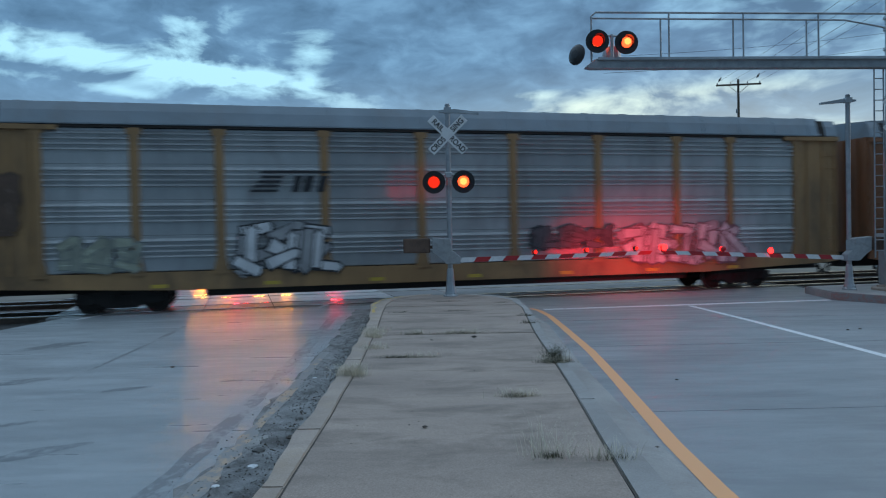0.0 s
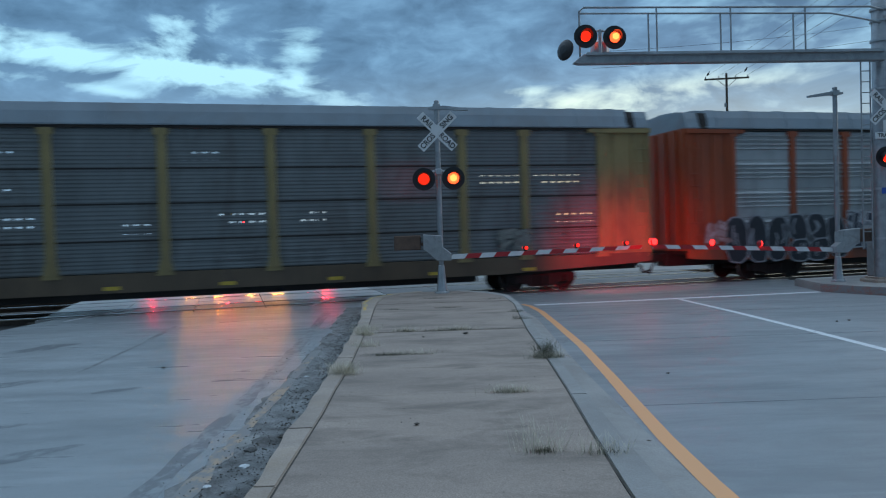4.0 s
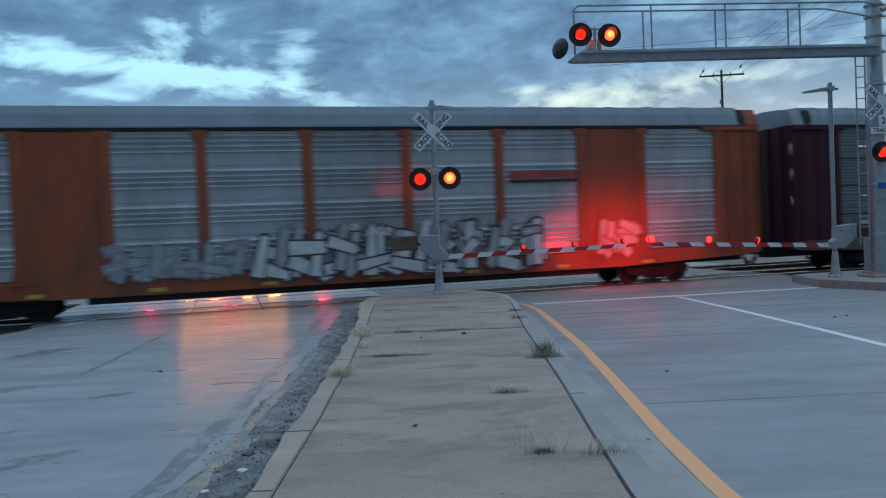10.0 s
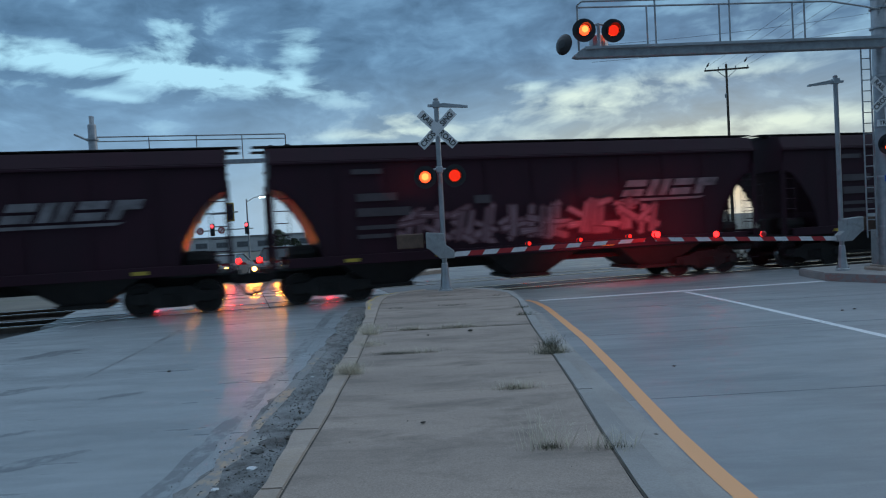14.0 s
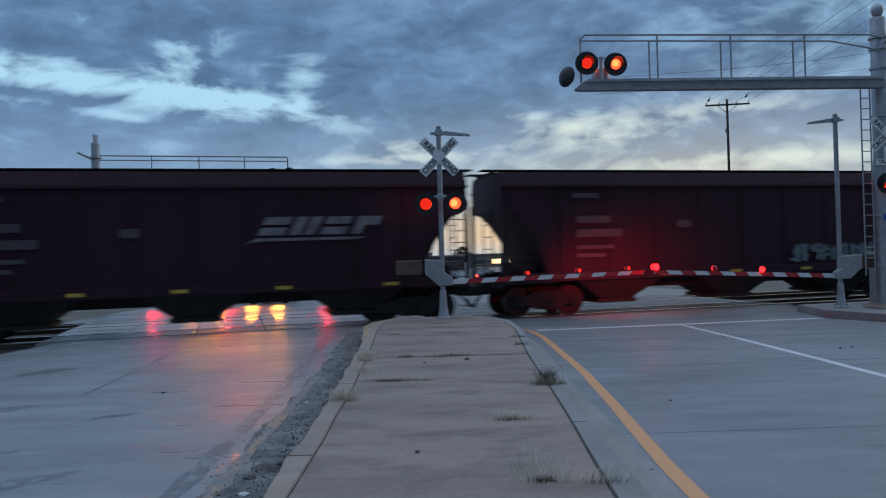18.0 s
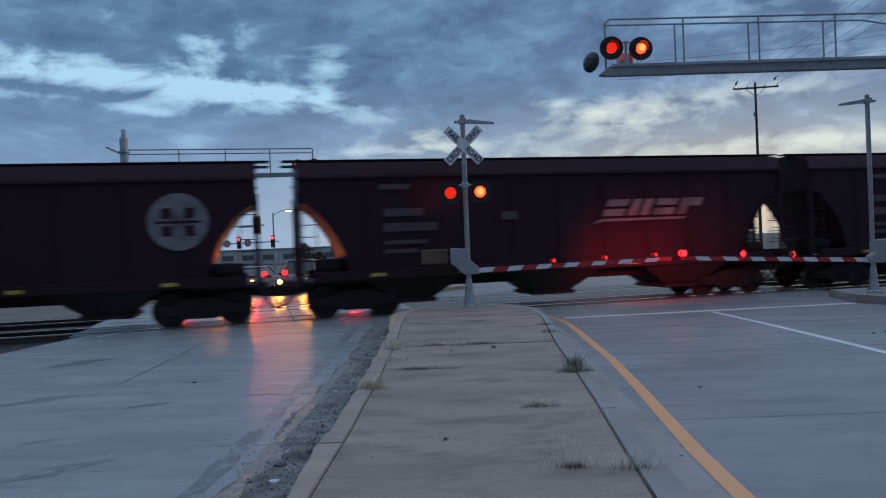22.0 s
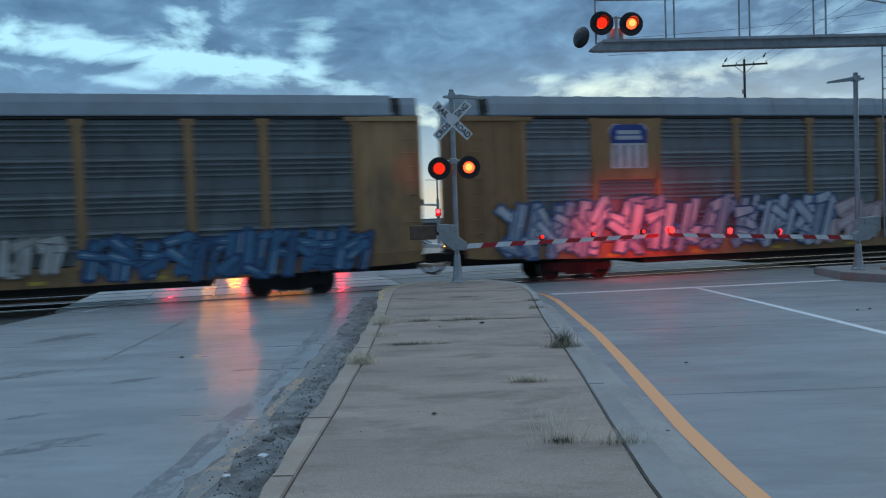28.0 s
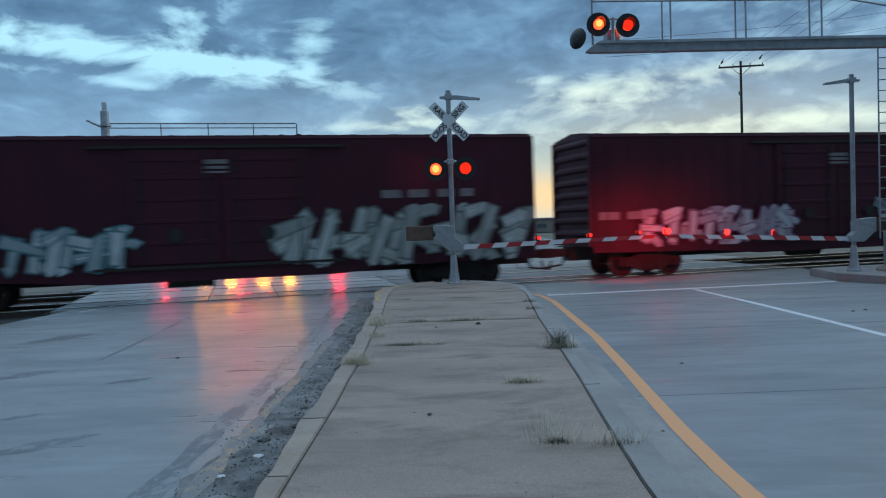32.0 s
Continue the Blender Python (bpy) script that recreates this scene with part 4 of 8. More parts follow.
for x in (-0.2, 0.55):
    beam("rear_flasher_light", (x, 19.96, 2.95), (x - 1.1, 23.5, 3.15), 20, RED, 30, 0.05)

# the cantilever over the outbound lanes
cant = thing("signal_cantilever", "galvanised cantilever signal bridge with flashing red lights and a railed walkway", "signal cantilever", Matrix.Translation((12.72, 21.38, -0.2)))
bm = bmesh.new()
lathe(bm, [(0.24, 0.0), (0.235, 2.0), (0.20, 8.15), (0.17, 8.2), (0.001, 8.22)], (0, 0, 0), (0, 0, 1), 20)
part("mast", bm, GALV, cant, smooth=True)
bm = bmesh.new()
lathe(bm, [(0.001, 8.19), (0.09, 8.21), (0.15, 8.32), (0.17, 8.42), (0.14, 8.53), (0.06, 8.60), (0.001, 8.61)], (0, 0, 0), (0, 0, 1), 16)
part("mast_ball", bm, ALU, cant, "round ball on the mast top", smooth=True)
bm = bmesh.new()
box(bm, -0.45, 0.45, -0.45, 0.45, -0.3, 0.06, bevel=0.03)
box(bm, -0.34, 0.34, -0.34, 0.34, 0.06, 0.11)
part("footing", bm, KERB, cant, "concrete footing with a base plate")
bm = bmesh.new()
prism(bm, [(-8.75, 6.29), (-8.45, 6.52), (-0.1, 6.39), (-0.1, 6.12), (-8.6, 6.25)], -0.50, -0.24, "y")
bmesh.ops.bevel(bm, geom=bm.edges[:], offset=0.02, segments=1, affect="EDGES")
part("cantilever_arm", bm, GALV, cant)
bm = bmesh.new()
prism(bm, [(-8.4, 6.46), (-8.4, 6.53), (-0.2, 6.41), (-0.2, 6.34)], -0.62, -0.18, "y")
part("walkway", bm, ALU, cant, "grated walkway on the arm")
for zz, name in ((7.86, "top_rail"), (7.68, "mid_rail")):
    bm = bmesh.new()
    if zz > 7.8:
        bend(bm, [(-8.55, -0.45, 6.45), (-8.55, -0.45, 7.68), (-8.42, -0.45, 7.79), (-0.5, -0.45, 7.60), (0.0, -0.2, 7.58)], 0.030, 8)
    else:
        bend(bm, [(-8.54, -0.45, 7.63), (-1.62, -0.45, 7.45), (-0.75, -0.55, 7.24), (-0.1, -0.2, 7.22)], 0.026, 8)
    part("hand_rail", bm, GALV, cant)
for x in (-6.65, -6.42, -4.66, -4.38, -2.65, -2.32):
    bm = bmesh.new()
    tube(bm, (x, -0.45, 6.42), (x, -0.45, 7.57 - 0.026 * x - 0.19 * (x in (-6.65, -4.66, -2.65))), 0.026, n=8)
    box(bm, x - 0.06, x + 0.06, -0.5, -0.4, 6.37 - 0.0155 * x, 6.43 - 0.0155 * x)
    part("rail_post", bm, GALV, cant)
for z in (1.2, 2.6, 4.0, 5.4, 6.3, 6.75, 7.3, 7.62):
    bm = bmesh.new()
    lathe(bm, [(0.24, -0.03), (0.255, -0.03), (0.255, 0.03), (0.24, 0.03)], (0, 0, z), (0, 0, 1), 16)
    box(bm, 0.2, 0.42, -0.03, 0.03, z - 0.02, z + 0.02)
    part("mast_band", bm, ALU, cant)
bm = bmesh.new()
for a in (-0.62, -0.36):
    tube(bm, (a, -0.12, 0.9), (a, -0.12, 6.3), 0.022, n=6)
for i in range(18):
    tube(bm, (-0.62, -0.12, 1.1 + i * 0.30), (-0.36, -0.12, 1.1 + i * 0.30), 0.014, n=6)
part("ladder", bm, GALV, cant)
bm = bmesh.new()
bend(bm, [(0.05, -0.3, 7.4), (0.9, -0.3, 7.75), (3.5, -0.3, 8.2)], 0.07, 8)
part("right_bracket", bm, GALV, cant)
# lights at the tip of the arm, and a pair on the mast
bm = bmesh.new()
bend(bm, [(-8.42, -0.55, 7.10), (-8.0, -0.5, 7.14), (-7.63, -0.55, 7.06)], 0.03, 8)
tube(bm, (-8.0, -0.5, 6.45), (-8.0, -0.5, 7.16), 0.05, n=10)
lathe(bm, [(0.10, 0.0), (0.27, 0.10), (0.25, 0.42), (0.10, 0.5)], (-7.95, -0.2, 6.44), (0, 0, 1), 14)
part("light_arm", bm, ALU, cant)
flasher(cant, -8.42, -0.62, 6.96, 0.85, 0.32)
flasher(cant, -7.63, -0.62, 6.91, 1.45, 0.32)
bm = bmesh.new()
lathe(bm, [(0.001, 0.10), (0.12, 0.09), (0.22, 0.05), (0.29, 0.0), (0.29, -0.012), (0.2, -0.01), (0.001, -0.01)], (-8.93, -0.30, 6.68), (-0.75, -0.62, 0.1), 22)
part("side_light", bm, BLACK, cant, "black round back of a light turned to the side road")
crossbuck(cant, -0.32, 4.86)
bm = bmesh.new()
box(bm, -0.115, 0.115, -0.30, -0.292, 4.17, 4.50, bevel=0.002)
s2 = part("track_count_sign", bm, SIGN_WHITE, cant)
words("2", 0.24, SIGN_BLACK, s2, pose(0.02, -0.303, 4.33, 90))
bm = bmesh.new()
box(bm, -0.34, 0.34, -0.30, -0.292, 3.98, 4.16, bevel=0.002)
s2 = part("track_count_sign", bm, SIGN_WHITE, cant)
words("TRACKS", 0.15, SIGN_BLACK, s2, pose(0, -0.303, 4.07, 90))
bm = bmesh.new()
box(bm, -0.16, 0.16, -0.262, -0.255, 2.45, 2.62)
part("notice_plate", bm, SIGN_BLUE, cant, "small blue notice plate")
bm = bmesh.new()
bend(bm, [(-0.3, -0.3, 3.6), (0.3, -0.3, 3.6)], 0.03, 8)
part("light_arm", bm, ALU, cant)
flasher(cant, -0.12, -0.42, 3.46, 0.85)
flasher(cant, 0.62, -0.42, 3.46, 1.45)

# kerbed corner under the cantilever and the roadside gate
bm = bmesh.new()
prism(bm, [(10.9, 21.316), (12.05, 18.734), (12.25, 15.612), (12.3, -24.018), (16.5, -24.018), (16.5, 24.739), (11.2, 23.538)], -0.75, -0.235)
edges = [e for e in bm.edges if all(v.co.z > -0.3 for v in e.verts)]
bmesh.ops.bevel(bm, geom=edges, offset=0.03, segments=2, affect="EDGES")
tagged(part("pavement_corner", bm, KERB_GREY), "kerbed concrete corner beside the outbound road", "pavement", kind="structure")
bm = bmesh.new()
pts = [(10.86, 21.28), (12.0, 18.71), (12.2, 15.612), (12.25, 7.205)]
for (a, b), (c2, d2) in zip(pts, pts[1:]):
    q = [bm.verts.new(v) for v in ((a, b, -0.50), (c2, d2, -0.45), (c2, d2, -0.245), (a, b, -0.245))]
    bm.faces.new(q)
tagged(part("kerb_face", bm, RED_KERB), "faded red kerb face at the corner", "kerb", kind="structure")
bm = bmesh.new()
box(bm, -0.7, 0.7, -0.4, 0.4, 0.0, 1.5, bevel=0.04)
cab = thing("equipment_cabinet", "dark railway equipment cabinet behind the gate", "cabinet", Matrix.Translation((14.2, 23.2, -0.24)))
part("case", bm, BOX_GREY, cab)
bm = bmesh.new()
prism(bm, [(-0.75, 1.5), (0.75, 1.5), (0.7, 1.6), (-0.7, 1.6)], -0.45, 0.45, "y")
part("lid", bm, BOX_GREY, cab)

# ---------------------------------------------------------------- beyond the tracks
FAR_GATE = gate_mast("galvanised crossing gate mast on the far median, seen from behind", (-3.33, 36.0, -0.45), 5.2, 3.0, 4.4, 1, (-10.3, 0.5, 0.84), (1.9, 5.45, 6.46, 8.40, 9.97), facing=1, phase=0.85, bar_sign=-1, lens=0.12)
for x in (-0.375, 0.375):
    flasher(FAR_GATE, x, -0.14, 3.0, 0.85 if x > 0 else 1.45, toward=-1)
far_cant = thing("signal_cantilever", "galvanised cantilever signal bridge beyond the tracks, seen from behind", "signal cantilever", Matrix.Translation((-17.0, 38.43, -0.6)))
bm = bmesh.new()
lathe(bm, [(0.26, 0.0), (0.20, 8.3), (0.18, 8.35), (0.12, 8.36), (0.12, 8.75), (0.001, 8.8)], (0, 0, 0), (0, 0, 1), 16)
part("mast", bm, GALV, far_cant, smooth=True)
bm = bmesh.new()
prism(bm, [(0.0, 6.15), (9.6, 6.0), (9.6, 6.2), (0.0, 6.42)], 0.2, 0.46, "y")
part("cantilever_arm", bm, GALV, far_cant)
bm = bmesh.new()
bend(bm, [(0.0, 0.3, 7.75), (9.55, 0.3, 7.42), (9.6, 0.3, 7.36), (9.6, 0.3, 6.1)], 0.035, 6)
part("hand_rail", bm, GALV, far_cant)
bm = bmesh.new()
bend(bm, [(0.0, 0.3, 7.52), (9.6, 0.3, 7.20)], 0.028, 6)
part("hand_rail", bm, GALV, far_cant)
for x in (2.7, 5.1, 7.4):
    bm = bmesh.new()
    tube(bm, (x, 0.3, 6.2), (x, 0.3, 7.7 - 0.034 * x), 0.03, n=6)
    part("rail_post", bm, GALV, far_cant)
bm = bmesh.new()
bend(bm, [(-0.9, 0, 7.9), (-0.1, 0, 7.5)], 0.06, 6)
for z in (1.5, 3.2, 5.0, 7.0, 7.6):
    lathe(bm, [(0.25, -0.04), (0.30, -0.04), (0.30, 0.04), (0.25, 0.04)], (0, 0, z), (0, 0, 1), 12)
part("mast_band", bm, ALU, far_cant)
bm = bmesh.new()
for a in (-0.5, -0.25):
    tube(bm, (a, -0.25, 0.6), (a, -0.25, 6.2), 0.02, n=5)
for i in range(17):
    tube(bm, (-0.5, -0.25, 0.8 + i * 0.32), (-0.25, -0.25, 0.8 + i * 0.32), 0.014, n=5)
part("ladder", bm, GALV, far_cant)
flasher(far_cant, 8.85, 0.1, 6.58, 1.45, toward=-1)
flasher(far_cant, 9.70, 0.1, 6.58, 0.85, toward=-1)

# far median of pale concrete
far_median = thing("far_median", "pale concrete median beyond the tracks", "median", kind="structure")
bm = bmesh.new()
prism(bm, [(-4.9, 35.547), (-3.5, 34.106), (-1.0, 34.226), (0.2, 35.787), (0.3, 108.081), (-4.6, 108.081)], -0.8, -0.33)
bmesh.ops.bevel(bm, geom=[e for e in bm.edges if all(v.co.z > -0.4 for v in e.verts)], offset=0.04, segments=2, affect="EDGES")
part("slab", bm, KERB, far_median)


YELLOW_HEAD = surface("yellow_signal_housing", (0.50, 0.33, 0.06), 0.55, vary=0.1, bump=0.02)
DARK_HEAD = surface("dark_signal_housing", (0.05, 0.05, 0.05), 0.55, vary=0.1, bump=0.02)


def mast_arm(label, x, y, reach, height, ground, heads, colour, sign_from=None):
    """A traffic signal on a pole with a long arm."""
    t = thing("traffic_signal", label, "traffic signal", Matrix.Translation((x, y, ground)), "traffic signals")
    bm = bmesh.new()
    lathe(bm, [(0.16, 0.0), (0.11, height + 0.3), (0.001, height + 0.32)], (0, 0, 0), (0, 0, 1), 12)
    part("pole", bm, GALV, t)
    bm = bmesh.new()
    tube(bm, (0, 0, height - 0.15), (reach, 0, height), 0.09, 0.05, n=8)
    part("arm", bm, GALV, t)
    for d, lit in heads:
        bm = bmesh.new()
        box(bm, d - 0.19, d + 0.19, -0.12, 0.12, height - 0.55, height + 0.58, bevel=0.03)
        h = part("signal_head", bm, DARK_HEAD, t)
        if colour is not DARK_HEAD:
            bm = bmesh.new()
            box(bm, d - 0.27, d + 0.27, 0.02, 0.05, height - 0.66, height + 0.69, bevel=0.02)
            part("backplate", bm, colour, h, "yellow backplate round the dark signal head")
        for i in range(3):
            z = height + 0.35 - i * 0.35
            bm = bmesh.new()
            lathe(bm, [(0.001, 0.0), (0.14, 0.0), (0.14, 0.02)], (d, -0.145, z), (0, 1, 0), 14)
            part("signal_lens", bm, SIGNAL_RED if lit and i == 0 else BLACK, h, "lit red signal lens" if lit and i == 0 else "")
    return t


t = mast_arm("traffic signal arm with yellow-backed heads seen from behind", -24.5, 55.2, 10.2, 4.6, -1.0, ((7.2, False), (9.65, False)), YELLOW_HEAD)
bm = bmesh.new()
box(bm, 4.2, 6.3, -0.03, 0.0, 4.30, 4.62, bevel=0.01)
part("street_sign", bm, surface("faded_red_sign", (0.42, 0.10, 0.07), 0.5, vary=0.1, bump=0.0), t, "long faded red sign board on the arm")
t = mast_arm("traffic signal arm with red lights and turn signs", -30.5, 72, 13.2, 3.9, -1.3, ((7.3, True), (9.35, True), (12.6, True)), DARK_HEAD)
for d in (8.2, 10.2):
    bm = bmesh.new()
    tube(bm, (d, -0.05, 3.85), (d, -0.07, 3.85), 0.36, n=18)
    sgn = part("turn_sign", bm, SIGN_WHITE, t, "white sign with a red ring")
    bm = bmesh.new()
    lathe(bm, [(0.22, 0.0), (0.30, 0.0), (0.30, 0.01), (0.22, 0.01)], (d, -0.085, 3.85), (0, 1, 0), 18)
    prism(bm, [(d - 0.2, 3.68), (d - 0.15, 3.62), (d + 0.2, 4.0), (d + 0.15, 4.06)], -0.09, -0.08, "y")
    part("red_ring", bm, GATE_RED, sgn)
t = mast_arm("traffic signal arm with a street name board and red lights", -0.85, 60, -2.9, 3.95, -0.95, ((-2.55, True),), DARK_HEAD)
bm = bmesh.new()
tube(bm, (0, 0, 4.1), (0, 0, 7.4), 0.07, 0.05, n=8)
bend(bm, [(0, 0, 5.75), (-0.9, 0, 5.8)], 0.03)
part("lamp_pole", bm, GALV, t)
bm = bmesh.new()
box(bm, -2.15, -1.1, -0.06, -0.03, 3.78, 4.28, bevel=0.01)
part("street_sign", bm, surface("grey_green_sign", (0.16, 0.20, 0.17), 0.5, vary=0.1, bump=0.0), t, "blank grey-green street name board")
# housing coloured red in place of the light its lens throws on it
bm = bmesh.new()
box(bm, -0.20, 0.22, -0.34, -0.12, 2.88, 3.50, bevel=0.03)
h = part("signal_head", bm, GATE_RED, t, "signal housing on the pole, coloured red for the light of its lens")
bm = bmesh.new()
lathe(bm, [(0.001, 0.0), (0.15, 0.0), (0.15, 0.02)], (0.01, -0.365, 3.30), (0, 1, 0), 14)
part("signal_lens", bm, SIGNAL_RED, h, "lit red signal lens")
# emitting sheet, no lamp: stands for lens light spilt over the housing face
bm = bmesh.new()
box(bm, -0.17, 0.19, -0.352, -0.343, 2.92, 3.46)
part("signal_glow_face", bm, glowing("lens_spill_glow", (1.0, 0.02, 0.03), 0.7), h, "emitting sheet for the red lens light spilt on the housing")
mast_arm("traffic signal post with a red light", -9.6, 62.4, -0.9, 3.1, -1.2, ((-0.9, True),), DARK_HEAD)


def street_lamp(x, y, height, reach, ground=-1.0, lit=True):
    t = thing("street_lamp", "tall grey street lamp with a glowing white head" if lit else "tall grey street lamp, unlit", "street lamp", Matrix.Translation((x, y, ground)), "street lamps")
    bm = bmesh.new()
    lathe(bm, [(0.12, 0.0), (0.07, height), (0.001, height + 0.02)], (0, 0, 0), (0, 0, 1), 8)
    part("pole", bm, GALV, t)
    bm = bmesh.new()
    bend(bm, [(0, 0, height - 0.3), (reach * 0.5, 0, height + 0.15), (reach, 0, height + 0.2)], 0.04, 6)
    part("arm", bm, GALV, t)
    bm = bmesh.new()
    box(bm, reach - 0.35, reach + 0.35, -0.16, 0.16, height + 0.14, height + 0.30, bevel=0.05)
    head = part("head", bm, GALV, t)
    if lit:
        bm = bmesh.new()
        box(bm, reach - 0.28, reach + 0.28, -0.12, 0.12, height + 0.08, height + 0.142, bevel=0.02)
        part("lamp_glass", bm, STREET_GLOW, head, "glowing lamp glass")


street_lamp(-33.5, 74.456, 9.6, 3.6)
street_lamp(-19.0, 76.858, 6.6, 1.6)
street_lamp(-12.4, 79.259, 6.2, -1.5, lit=False)
street_lamp(-9.2, 108.081, 5.2, 0.8)


def utility_pole(x, y, ground, height, arm, turn=0, label="weathered timber utility pole with a crossarm"):
    t = thing("utility_pole", label, "utility pole", Matrix.Translation((x, y, ground)) @ pose(0, 0, 0, 0, 0, turn), "utility poles")
    bm = bmesh.new()
    lathe(bm, [(0.20, -0.5), (0.13, height), (0.001, height + 0.02)], (0, 0, 0), (0, 0, 1), 10)
    part("pole", bm, POLE_WOOD, t)
    bm = bmesh.new()
    box(bm, -arm, arm, -0.18, -0.06, height - 0.75, height - 0.55, bevel=0.01)
    part("crossarm", bm, POLE_WOOD, t)
    for s in (-1, 1):
        bm = bmesh.new()
        tube(bm, (0, -0.12, height - 1.7), (s * arm * 0.45, -0.12, height - 0.7), 0.035, n=6)
        part("brace", bm, GALV, t)
    for x2 in (-arm + 0.15, -arm * 0.35, arm * 0.4, arm - 0.15):
        bm = bmesh.new()
        lathe(bm, [(0.03, 0.0), (0.07, 0.06), (0.05, 0.12), (0.08, 0.18), (0.001, 0.26)], (x2, -0.12, height - 0.55), (0, 0, 1), 8)
        part("insulator", bm, BOX_GREY, t)
    bm = bmesh.new()
    lathe(bm, [(0.12, 0.0), (0.14, 0.4), (0.10, 0.5), (0.001, 0.52)], (-0.22, -0.2, height - 4.0), (0, 0, 1), 8)
    part("bracket", bm, BOX_GREY, t)
    return t


utility_pole(35.2, 90.068, -1.0, 20.2, 2.55, -8)
utility_pole(-11.0, 74.456, -1.1, 7.2, 0.5, label="slim utility pole beyond the crossing")
utility_pole(-9.8, 110.483, -1.1, 8.4, 0.6, label="slim utility pole beyond the crossing")


def wire(points, radius=0.013, label="black overhead wire sagging between poles"):
    bm = bmesh.new()
    bend(bm, points, radius, 4)
    tagged(part("overhead_wire", bm, WIRE), label, "wire", "overhead wires")


def sag(a, b, drop, k=14):
    a, b = Vector(a), Vector(b)
    return [a.lerp(b, i / k) - Vector((0, 0, drop * 4 * (i / k) * (1 - i / k))) for i in range(k + 1)]


for off in (-2.4, -0.9, 1.0, 2.4):
    wire(sag((35.2 + off, 89.8, 18.9), (31.0 + off * 0.9, 21.6, 20.5), 0.6))
for off in (0.0, 1.6):
    wire(sag((16, 74.5, 17.0 + off), (52, 84, 21.5 + off), 0.4), 0.018)

# two birds on the crossarm
for x, z in ((32.9, 19.0), (37.4, 19.4)):
    bird = thing("bird", "small dark bird perched on the crossarm", "bird", Matrix.Translation((x, 89.8, z - 0.05)), "birds on the crossarm")
    bm = bmesh.new()
    lathe(bm, [(0.001, -0.30), (0.05, -0.18), (0.12, 0.0), (0.10, 0.14), (0.04, 0.24), (0.001, 0.27)], (0, 0, 0.12), (0.5, 0, 0.8), 10)
    part("body", bm, BLACK, bird)
    bm = bmesh.new()
    lathe(bm, [(0.001, -0.08), (0.07, -0.02), (0.06, 0.05), (0.001, 0.12)], (0.16, 0, 0.40), (1, 0, 0), 8)
    part("head", bm, BLACK, bird)


# ---- cars waiting at the far gate and on the road behind
def waiting_car(x, y, ground, paint, label, tall=False, tail=False, turn=0.0):
    """A car in side profile, seen from its front (towards -y); four wheels, glass, lights."""
    c = thing("waiting_car", label, "car", Matrix.Translation((x, y, ground)) @ pose(0, 0, 0, 0, 0, turn), "cars waiting beyond the crossing")
    top = 1.72 if tall else 1.44
    bm = bmesh.new()
    body = [(0.0, 0.32), (0.0, 0.72), (0.12, 0.86), (1.25, 1.0), (4.25, 1.02), (4.5, 0.9), (4.55, 0.32)]
    prism(bm, body, -0.90, 0.90, "x")
    bmesh.ops.bevel(bm, geom=bm.edges[:], offset=0.07, segments=2, affect="EDGES")
    part("body", bm, paint, c)
    bm = bmesh.new()
    lo = [(-0.82, 1.15), (0.82, 1.15), (0.82, 4.3), (-0.82, 4.3)]
    hi = [(-0.62, 2.0), (0.62, 2.0), (0.62, 3.6), (-0.62, 3.6)]
    a, b = [bm.verts.new((u, v, 0.98)) for u, v in lo], [bm.verts.new((u, v, top - 0.04)) for u, v in hi]
    for i in range(4):
        bm.faces.new((a[i], a[(i + 1) % 4], b[(i + 1) % 4], b[i]))
    part("window_glass", bm, CAR_GLASS, c, "dark car glass")
    bm = bmesh.new()
    box(bm, -0.66, 0.66, 1.95, 3.65, top - 0.05, top, bevel=0.03)
    for s in (-1, 1):
        bend(bm, [(s * 0.82, 1.15, 1.0), (s * 0.62, 2.0, top - 0.03)], 0.04)
        bend(bm, [(s * 0.82, 4.3, 1.0), (s * 0.62, 3.6, top - 0.03)], 0.05)
    part("roof", bm, paint, c)
    for s in (-1, 1):
        for yy in (0.85, 3.65):
            bm = bmesh.new()
            lathe(bm, [(0.12, -0.11), (0.32, -0.11), (0.33, 0.0), (0.32, 0.11), (0.12, 0.11)], (s * 0.80, yy, 0.33), (1, 0, 0), 18)
            wheel = part("wheel", bm, BLACK, c)
            bm = bmesh.new()
            lathe(bm, [(0.001, 0.0), (0.20, 0.0), (0.22, 0.03)], (s * 0.915, yy, 0.33), (-s, 0, 0), 14)
            part("rim", bm, ALU, wheel)
        bm = bmesh.new()
        lathe(bm, [(0.001, -0.03), (0.10, -0.02), (0.13, 0.03), (0.001, 0.06)], (s * 0.66, -0.01, 0.70), (0, 1, 0), 14)
        part("headlight", bm, TAIL if tail else HEADLIGHT, c, "glowing tail light" if tail else "glowing amber headlight")
        bm = bmesh.new()
        box(bm, s * 0.98 - 0.09, s * 0.98 + 0.09, 1.45, 1.6, 0.98, 1.12, bevel=0.02)
        part("wing_mirror", bm, paint, c)
    bm = bmesh.new()
    box(bm, -0.42, 0.42, -0.02, 0.02, 0.50, 0.70, bevel=0.01)
    part("grille", bm, BLACK, c)
    bm = bmesh.new()
    box(bm, -0.86, 0.86, -0.06, 0.06, 0.34, 0.48, bevel=0.03)
    part("bumper", bm, paint, c)


